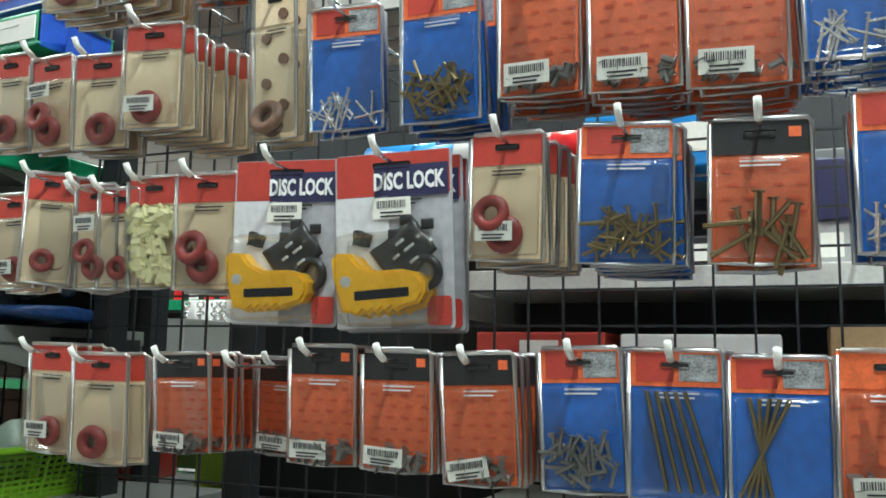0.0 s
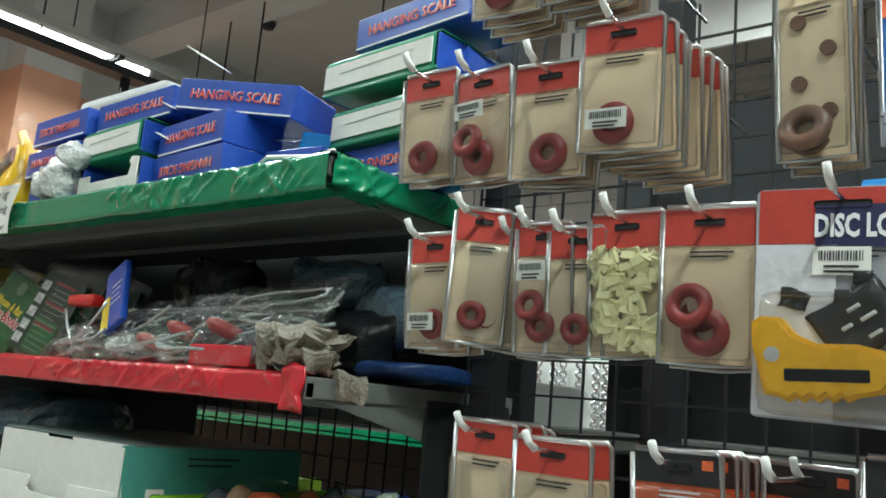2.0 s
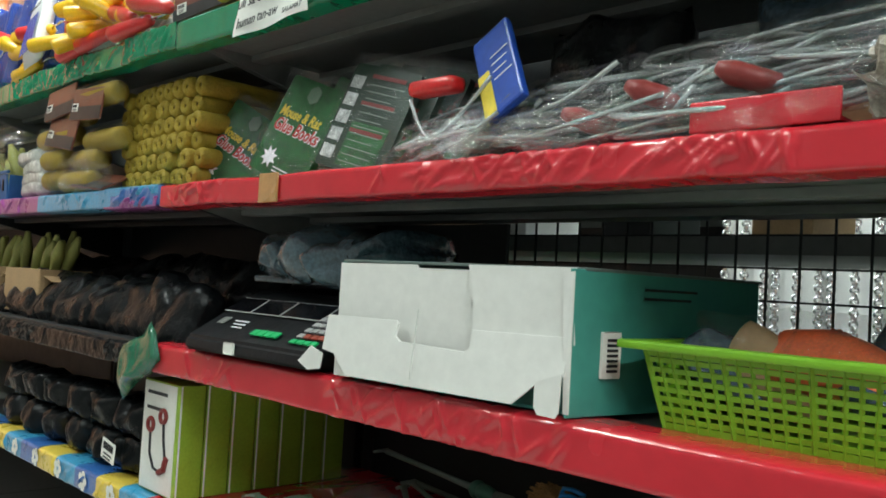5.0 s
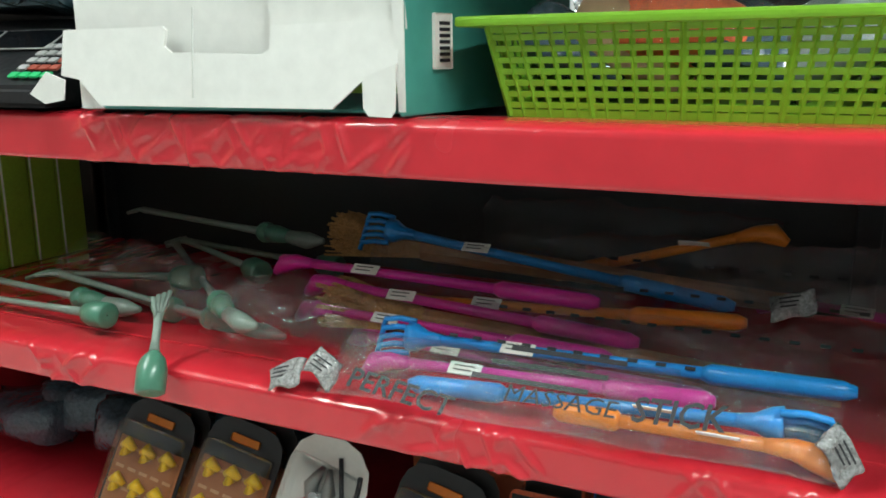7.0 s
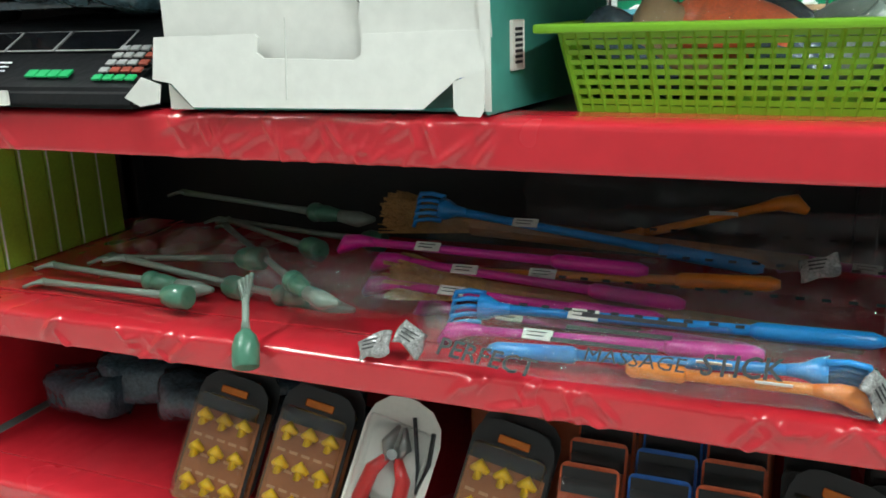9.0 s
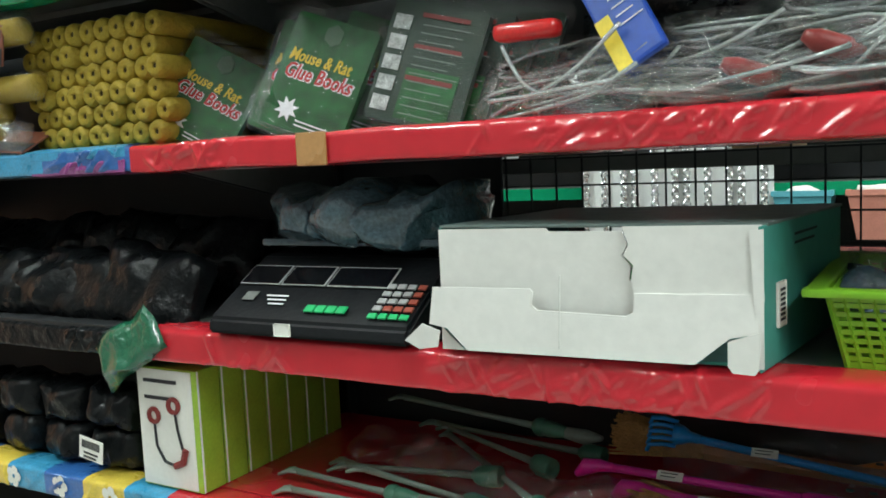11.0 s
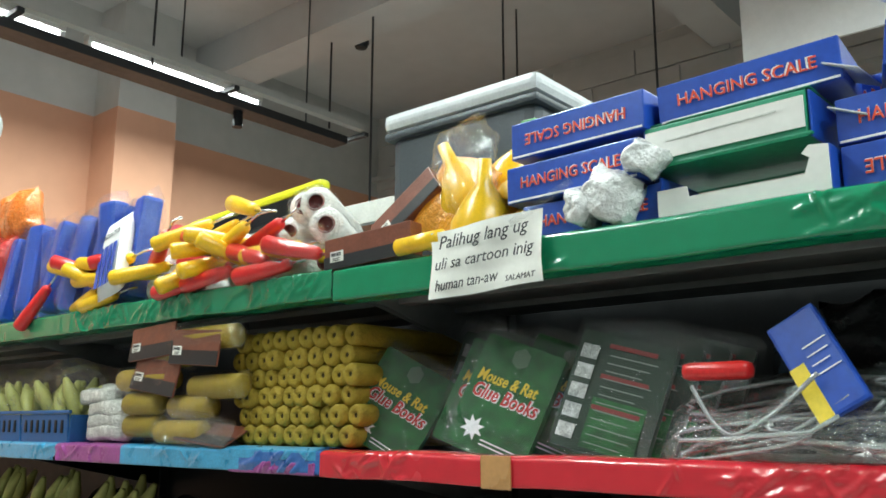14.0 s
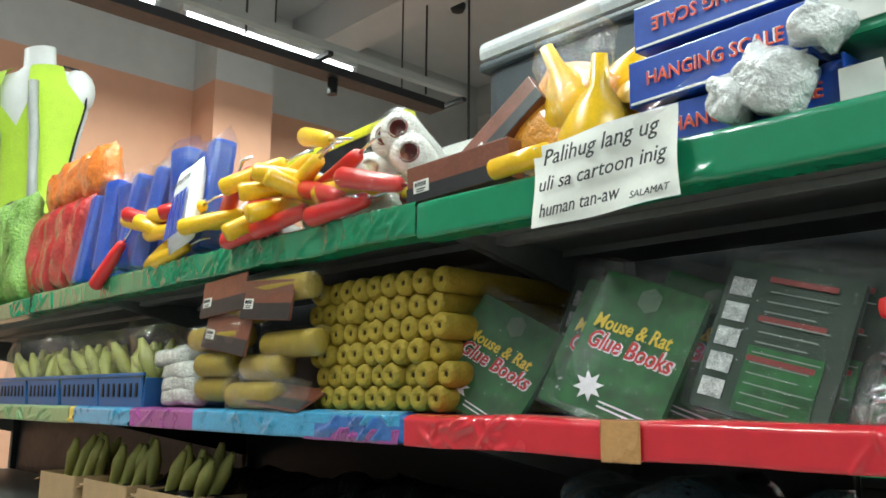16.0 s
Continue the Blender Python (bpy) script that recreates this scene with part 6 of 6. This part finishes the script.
def massager(x0, y0, x1, y1, z, dz=0.0, head="cup"):
    """A thin stick with a knob at one end and a cup at the other."""
    o = thing("green_massage_stick", "pale green plastic massage stick in a heap", "massage stick", T(0, 0, Z4 + 0.006), "green massage sticks")
    a, b = Vector((x0, y0, z)), Vector((x1, y1, z + dz))
    d = (b - a).normalized()
    part("stick", put_tube(bmesh.new(), [a, a + (b - a) * 0.3, a + (b - a) * 0.7, b], [0.0055, 0.0045, 0.0045, 0.006], 8), PALE_PL, o, "pale translucent stick", True)
    mm = T(*b) @ d.to_track_quat("Z", "Y").to_matrix().to_4x4()
    if head == "cup":
        part("cup", put_lathe(bmesh.new(), [(0.006, 0), (0.013, 0.008), (0.0165, 0.02), (0.016, 0.045), (0.013, 0.047), (0.001, 0.044)], 14, mm), DKGREEN_PL, o, "dark green cup end", True)
    else:
        kb = bmesh.new()
        bmesh.ops.create_uvsphere(kb, u_segments=14, v_segments=10, radius=0.015, matrix=mm)
        put_tube(kb, [b, b + d * 0.02, b + d * 0.05], [0.012, 0.013, 0.009], 10)
        part("knob", kb, DKGREEN_PL, o, "dark green rounded knob", True)
        part("tip", put_tube(bmesh.new(), [b + d * 0.045, b + d * 0.07 + Vector((0.012, 0, -0.002)), b + d * 0.08 + Vector((0.03, 0, 0))], [0.009, 0.012, 0.004], 10), PALE_PL, o, "pale tip", True)
    hb = bmesh.new()
    for k in range(4):
        put_tube(hb, [a + d * 0.01, a - d * 0.012 + Vector((0, 0.006 * (k - 1.5), 0)), a - d * 0.03 + Vector((0, 0.009 * (k - 1.5), -0.006))], 0.003, 6)
    part("rake", hb, PALE_PL, o, "pale raking fingers", True)


massager(-0.42, 0.15, -0.19, 0.15, 0.03, 0.018)
massager(-0.36, 0.12, -0.1, 0.12, 0.042, -0.03, "knob")
massager(-0.079, 0.012, -0.066, -0.012, 0.05, -0.034)
massager(-0.3, 0.28, -0.06, 0.09, 0.055, -0.01, "knob")
massager(-0.33, 0.33, -0.13, 0.23, 0.05)
massager(-0.46, 0.2, -0.2, 0.13, 0.015)
massager(-0.44, 0.36, -0.14, 0.29, 0.085, 0.0, "knob")
massager(-0.5, 0.12, -0.3, 0.1, 0.02, 0, "knob")
massager(-0.4, 0.4, -0.1, 0.35, 0.03)
massager(-0.47, 0.07, -0.24, 0.05, 0.012, 0.01)
for k in range(5):
    q = random.Random(650 + k)
    solid("stick_bag", pillow(0.2, 0.08, 0.05, 0.018, seed=650 + k), BAG, "crumpled clear bag over massage sticks", "plastic bag", T(-0.35 + 0.1 * k, 0.2 - 0.03 * k, Z4 + 0.05) @ pose(0, 0, 0, -60, 0, q.uniform(-20, 20)), smooth=True)


def scratcher(p0, p1, c, name, fingers=True):
    """A long hand-shaped back scratcher: fingers at p0, grip at p1."""
    o = thing("back_scratcher", name + " plastic back scratcher in a clear sleeve", "back scratcher", T(0, 0, Z4 + 0.006), "back scratchers on the shelf")
    a, b = Vector(p0), Vector(p1)
    d = (b - a).normalized()
    s = (Vector((0, 0, 1)).cross(d).normalized() * 0.55 + Vector((0, 0, 0.85))).normalized()
    part("shaft", put_tube(bmesh.new(), [a, a + (b - a) * 0.2, a + (b - a) * 0.7], [0.006, 0.0055, 0.006], 10), c, o, smooth=True)
    part("grip", put_tube(bmesh.new(), [a + (b - a) * 0.68, a + (b - a) * 0.7, a + (b - a) * 0.97, b], [0.006, 0.0095, 0.009, 0.005], 10), c, o, smooth=True)
    if fingers:
        pm = put_tube(bmesh.new(), [a + d * 0.01, a - d * 0.006, a - d * 0.018, a - d * 0.028], [0.006, 0.008, 0.014, 0.016], 8)
    else:
        pm = put_tube(bmesh.new(), [a + d * 0.01, a - d * 0.012, a - d * 0.03 + Vector((0, 0, -0.004)), a - d * 0.046 + Vector((0, 0, -0.018))], [0.006, 0.009, 0.012, 0.005], 8)
    part("palm", pm, c, o, smooth=True)
    for k in range(5 if fingers else 0):
        off = s * 0.0085 * (k - 2)
        part("finger", put_tube(bmesh.new(), [a - d * 0.025 + off, a - d * 0.045 + off * 1.1, a - d * 0.062 + off * 1.15 + Vector((0, 0, -0.004)), a - d * 0.066 + off * 1.15 + Vector((0, 0, -0.014))], 0.0034, 6), c, o, smooth=True)
    lb = T(*(a + (b - a) * 0.24 + Vector((0, -0.007, 0.004)))) @ pose(0, 0, 0, -55, 0, math.degrees(math.atan2(d.y, d.x)))
    lo = part("tag", box(0, 0, 0, 0.034, 0.001, 0.014, lb, 0), PAPER, o, "white price tag")
    part("print", bars(bmesh.new(), -0.012, 0.003, 0.022, 2, 0.005, -0.001, lb, 0.001), INK, lo)
    return o


scratcher((0.225, 0.085, 0.04), (0.62, 0.085, 0.048), BLUE_PL, "bright blue")
scratcher((0.54, 0.03, 0.03), (0.225, 0.03, 0.012), BLUE_PL, "bright blue")
scratcher((0.01, 0.17, 0.082), (0.375, 0.17, 0.074), PINK_PL, "magenta pink", False)
scratcher((0.2, 0.06, 0.02), (0.51, 0.06, 0.03), PINK_PL, "magenta pink", False)
scratcher((0.11, 0.25, 0.11), (0.5, 0.25, 0.063), BLUE_PL, "blue")
scratcher((0.565, 0.012, 0.02), (0.38, 0.012, 0.018), ORANGE_PL, "orange", False)
scratcher((0.5, 0.3, 0.13), (0.28, 0.3, 0.063), ORANGE_PL, "orange", False)
scratcher((0.16, 0.18, 0.05), (0.52, 0.18, 0.068), ORANGE_PL, "orange", False)
scratcher((0.07, 0.15, 0.066), (0.42, 0.16, 0.04), PINK_PL, "magenta pink", False)
scratcher((0.06, 0.14, 0.037), (0.4, 0.13, 0.03), PINK_PL, "magenta pink", False)
scratcher((0.13, 0.14, 0.012), (0.5, 0.11, 0.012), PINK_PL, "magenta pink", False)
scratcher((0.56, 0.34, 0.05), (0.8, 0.3, 0.04), PINK_PL, "magenta pink", False)
for k, (x, y, z) in enumerate(((0.09, 0.155, 0.046), (0.03, 0.27, 0.1))):
    o = thing("bristle_brush", "brown bristle brush in a clear sleeve", "brush", T(x, y, Z4 + z) @ pose(0, 0, 0, 0, 4, 0), "bristle brushes")
    b = bmesh.new()
    q = random.Random(k)
    for j in range(260):
        yy, zz = q.uniform(-0.025, 0.025), q.uniform(-0.025, 0.03)
        put_rod(b, (0.1, yy * 0.4, zz * 0.3), (-0.035 + q.uniform(-0.01, 0.015), yy, zz), 0.0011, n=3)
    part("bristles", b, BRISTLE, o).name = "bristle_head"
    part("handle", rod((0.09, 0, 0), (0.52, 0.02, 0.004), 0.015, 0.011), mat("brown_wood", (0.36, 0.17, 0.07), 0.5, var=0.4, size=30), o, "brown bundled bristle stem")
for k in range(9):
    q = random.Random(700 + k)
    x, y, z = ((0.3, 0.045, 0.022), (0.42, 0.14, 0.05), (0.25, 0.22, 0.08), (0.45, 0.27, 0.1), (0.2, 0.13, 0.04), (0.5, 0.13, 0.04), (0.36, 0.33, 0.12), (0.62, 0.2, 0.08), (0.68, 0.3, 0.1))[k]
    solid("clear_sleeve", pillow(0.36, 0.09, 0.035, 0.012, seed=700 + k, nx=34, nz=10, freq=32), BAG, "long crinkled clear plastic sleeve of scratchers", "plastic bag", T(x, y, Z4 + z) @ pose(0, 0, 0, -52, q.uniform(-3, 4), q.uniform(-6, 6)), "clear sleeves", smooth=True)
for x, y, z, r in ((0.1, 0.0, 0.018, -20), (0.142, 0.005, 0.03, 25), (0.61, 0.005, 0.03, 60), (0.56, 0.2, 0.092, -15)):
    o = thing("crumpled_tag", "crumpled white plastic header of a bag", "plastic tag", T(x, y, Z4 + z) @ pose(0, 0, 0, -50, r, 0), "white bag headers")
    part("sheet", pillow(0.04, 0.028, 0.006, 0.009, seed=int(x * 90), freq=55), mat("dull_film", (0.36, 0.36, 0.36), 0.25, var=0.6, size=50, bump=0.6, coat=0.5), o, smooth=True)
    part("print", bars(bmesh.new(), -0.012, 0.004, 0.02, 3, 0.005, -0.008), INK, o)
sl = thing("printed_bag", "clear plastic sleeve printed with black words", "plastic bag", T(0.0, 0.0, Z4 + 0.006))
part("sleeve", pillow(0.46, 0.075, 0.012, 0.005, T(0.38, 0.01, 0.034) @ pose(0, 0, 0, -52, 0, 0), seed=81, nx=40), MILKY, sl, smooth=True)
lettering("PERFECT", 0.02, INK, sl, T(0.235, -0.012, 0.02) @ pose(0, 0, 0, -40, 7, 0), 0.11, 0.1, bold=0.0005)
lettering("STICK", 0.022, INK, sl, T(0.49, -0.012, 0.043) @ pose(0, 0, 0, -40, -3, 0), 0.075, 0.15, bold=0.0005)
lettering("MASSAGE", 0.016, INK, sl, T(0.39, -0.008, 0.036) @ pose(0, 0, 0, -48, 0, 0), 0.1, 0.1)
for k in range(3):
    pb = bars(bmesh.new(), 0, 0, 0.11, 1, 0.01, 0, T(0.3 + 0.012 * k, 0.012 + 0.02 * k, 0.04 + 0.008 * k) @ pose(0, 0, 0, -48, 0, 0), 0.005)
    part("print", pb, INK, sl)
for j in range(4):
    b = bmesh.new()
    for k in range(14):
        put_box(b, 0.25 + k * 0.026, 0, 0, 0.009, 0.0008, 0.0035, T(0.03 * j, 0.08 + 0.06 * j, 0.05 + 0.017 * j) @ pose(0, 0, 0, -50, 0, 0))
    tagged(part("print", b, INK, sl), kind="stuff")

# ---- fifth shelf ----
def yellow_hook_card(x, y, turn):
    o = thing("wall_hook_card", "brown card of yellow plastic wall hooks", "hook card", T(x, y, Z5 + 0.006) @ pose(0, 0, 0, -22, 12, turn), "cards of yellow hooks")
    part("card", outline_card(0.105, 0.19, 0.03, 0.002, T(0, 0, 0.19)), CARD_BLACK, o)
    part("panel", box(0, -0.0015, 0.07, 0.097, 0.001, 0.132, bev=0), mat("rust_card", (0.36, 0.13, 0.05), 0.5), o, "rust brown printed panel")
    pr = bmesh.new()
    for r in range(5):
        for c in range(5):
            put_box(pr, -0.036 + c * 0.018, -0.0025, 0.02 + r * 0.026, 0.012, 0.0006, 0.004, T(0, 0, 0))
    tagged(part("print", pr, mat("pale_rust", (0.55, 0.3, 0.16), 0.5), o), kind="stuff")
    part("slot", box(0, -0.002, 0.168, 0.04, 0.001, 0.01), ORANGE_PL, o)
    for r in range(3):
        for c in range(3):
            b = put_tube(bmesh.new(), [(-0.01, -0.006, 0.004), (0, -0.012, 0.012), (0.01, -0.006, 0.004)], [0.004, 0.008, 0.004], 8)
            put_tube(b, [(0, -0.004, 0), (0, -0.014, -0.004), (0, -0.01, 0.014)], 0.005, 8)
            hk = part("wall_hook", b, YELLOW_PL, o, smooth=True)
            hk.location = (-0.03 + c * 0.03, 0, 0.028 + r * 0.046)
    part("blister", box(0, -0.012, 0.085, 0.095, 0.022, 0.15, bev=0.008), BLISTER, o, smooth=True)


for k in range(2):
    yellow_hook_card(-0.2, 0.03 + 0.03 * k, 5)
    yellow_hook_card(-0.065, 0.03 + 0.03 * k, 4)
    yellow_hook_card(0.205, 0.02 + 0.03 * k, 0)
yellow_hook_card(0.56, 0.02, -4)
pl = thing("pliers_card", "white card with red handled pliers", "pliers", T(0.055, 0.03, Z5 + 0.006) @ pose(0, 0, 0, -18, 14, 0))
part("card", outline_card(0.105, 0.2, 0.045, 0.002, T(0, 0, 0.2)), PAPER, pl)
sw = bmesh.new()
put_tube(sw, [(0.04, -0.002, 0.17), (0.046, -0.002, 0.13), (0.04, -0.002, 0.09), (0.034, -0.002, 0.12), (0.01, -0.002, 0.18)], 0.003)
part("swoosh_print", sw, INK, pl)
for s in (-1, 1):
    part("handle", put_tube(bmesh.new(), [(s * 0.006, -0.008, 0.125), (s * 0.022, -0.008, 0.1), (s * 0.026, -0.008, 0.06), (s * 0.02, -0.008, 0.0)], [0.006, 0.01, 0.011, 0.008], 10), RED_PL, pl, "red plastic handle", True)
    part("jaw", put_tube(bmesh.new(), [(s * 0.004, -0.008, 0.12), (s * 0.012, -0.008, 0.14), (s * 0.004, -0.008, 0.165)], [0.007, 0.009, 0.003], 8), STEEL_DARK, pl, smooth=True)
part("pivot", rod((0, -0.018, 0.13), (0, -0.004, 0.13), 0.007, n=12), CHROME, pl)
lettering("NO", 0.018, INK, pl, T(-0.004, -0.0035, 0.055), 0.025)
part("blister", box(0, -0.01, 0.09, 0.09, 0.02, 0.16, bev=0.008), BLISTER, pl, smooth=True)
for j, (x, c) in enumerate(((0.33, CARD_ORANGE), (0.41, CARD_BLUE), (0.485, CARD_ORANGE), (0.57, CARD_BLACK), (0.66, CARD_BLACK))):
    o = thing("small_parts_card", "clear blister card of small coloured parts", "blister pack", T(x, 0.03, Z5 + 0.006) @ pose(0, 0, 0, -20, 0, 0), "standing blister cards")
    part("card", outline_card(0.07, 0.15 + 0.01 * (j % 2), 0.008, 0.002, T(0, 0, 0.15)), c, o)
    part("header", box(0, -0.0015, 0.13, 0.064, 0.001, 0.03, bev=0), CARD_BLACK, o)
    for k in range(6):
        part("plug", rod((-0.022 + 0.009 * k, -0.006, 0.02), (-0.02 + 0.009 * k, -0.006, 0.06 + 0.01 * (k % 2)), 0.0035, n=6), (BLUE_PL, YELLOW_PL, CHROME)[(j + k) % 3], o)
    part("blister", box(0, -0.012, 0.07, 0.066, 0.024, 0.13, bev=0.008), BLISTER, o, smooth=True)
    for k in range(1, 6):
        copy_thing(o, T(x + 0.002 * k, 0.03 + 0.045 * k, Z5 + 0.012 + 0.004 * k) @ pose(0, 0, 0, -20 + 2 * k, 0, 0))
solid("orange_bin", box(0, 0, 0, 0.16, 0.12, 0.16, bev=0.006), mat("dull_orange", (0.4, 0.11, 0.04), 0.5), "dull orange cardboard display box", "box", T(0.22, 0.25, Z5 + 0.09))
for k in range(7):
    solid("black_clamshell", pillow(0.16, 0.07, 0.1, 0.012, seed=800 + k), SMOKY_BAG, "dim clear packed goods on the red shelf", "packet", T(-0.55 + 0.08 * k, 0.2 + 0.04 * (k % 3), Z5 + 0.06 + 0.02 * (k % 2)), "packed goods", smooth=True)
for k in range(6):
    o = thing("silver_holder", "rounded silver grey plastic holder in black rack", "holder", T(-0.78 - 0.11 * k, 0.02, Z5 + 0.05) @ pose(0, 0, 0, -30, 0, 0), "silver holders")
    part("shell", box(0, 0, 0, 0.07, 0.05, 0.1, bev=0.02), mat("silver_grey", (0.25, 0.27, 0.3), 0.25, 0.5), o, smooth=True)
    part("frame", box(0, 0.02, -0.01, 0.085, 0.02, 0.11, bev=0.006), BLACK_PL, o)

# ---- goods seen through the wire back ----
for x, c, nm in ((-0.01, mat("teal_tub", (0.1, 0.35, 0.42), 0.4), "teal"), (0.24, mat("rose_tub", (0.5, 0.2, 0.15), 0.4), "dull pink"), (0.5, KRAFT, "brown")):
    tb = thing("plastic_tub", nm + " open plastic tub of goods on the next shelving", "tub", T(x, 2.52, 1.11), "tubs across the aisle")
    part("tub", put_lathe(bmesh.new(), [(0.001, 0), (0.1, 0), (0.14, 0.16), (0.15, 0.16), (0.15, 0.18), (0.13, 0.18), (0.12, 0.1), (0.001, 0.1)], 4, pose(0, 0, 0, 0, 0, 45)), c, tb)
    part("goods", pillow(0.18, 0.1, 0.15, 0.02, T(0, 0, 0.15), seed=int(x * 40)), FLEECE, tb, smooth=True)
cd = thing("chain_display", "white board hung with shiny steel chains", "chain display", T(-0.3, 2.4, 0.92))
part("board", box(-0.18, 0.05, 0.4, 0.74, 0.01, 0.79), WHITE_PL, cd)
for k in range(11):
    b = bmesh.new()
    for j in range(37):
        put_ring(b, 0.014, 0.0055, T(-0.53 + k * 0.068 + 0.012 * (k % 3), 0.015, 0.77 - j * 0.02) @ pose(0, 0, 0, 90, 0, 45 + 90 * (j % 2)), 10, 5)
    part("chain", b, CHROME, cd, smooth=True)
for k in range(9):
    solid("hanging_packet", box(0, 0, 0, 0.05, 0.012, 0.3, bev=0.003), (RED_PL, WHITE_PL, RED_PL)[k % 3], "red and white packet hanging on the far side", "packet", T(-0.95 + 0.09 * k, 2.5, 1.865), "far hanging packets")
for k in range(12):
    c = (BOX_BLUE, KRAFT, CARD_RED, WHITE_PL, BOX_LIME, CARD_BLACK)[k % 6]
    solid("far_carton", box(0, 0, 0, 0.11, 0.2, 0.1, bev=0.004), c, "small coloured carton on the far side shelf", "carton", T(-1.0 + k * 0.16, 0.86, (Z3, Z2)[k % 2] - 0.01 + (0.0 if k % 2 else -0.005)), "far side cartons")
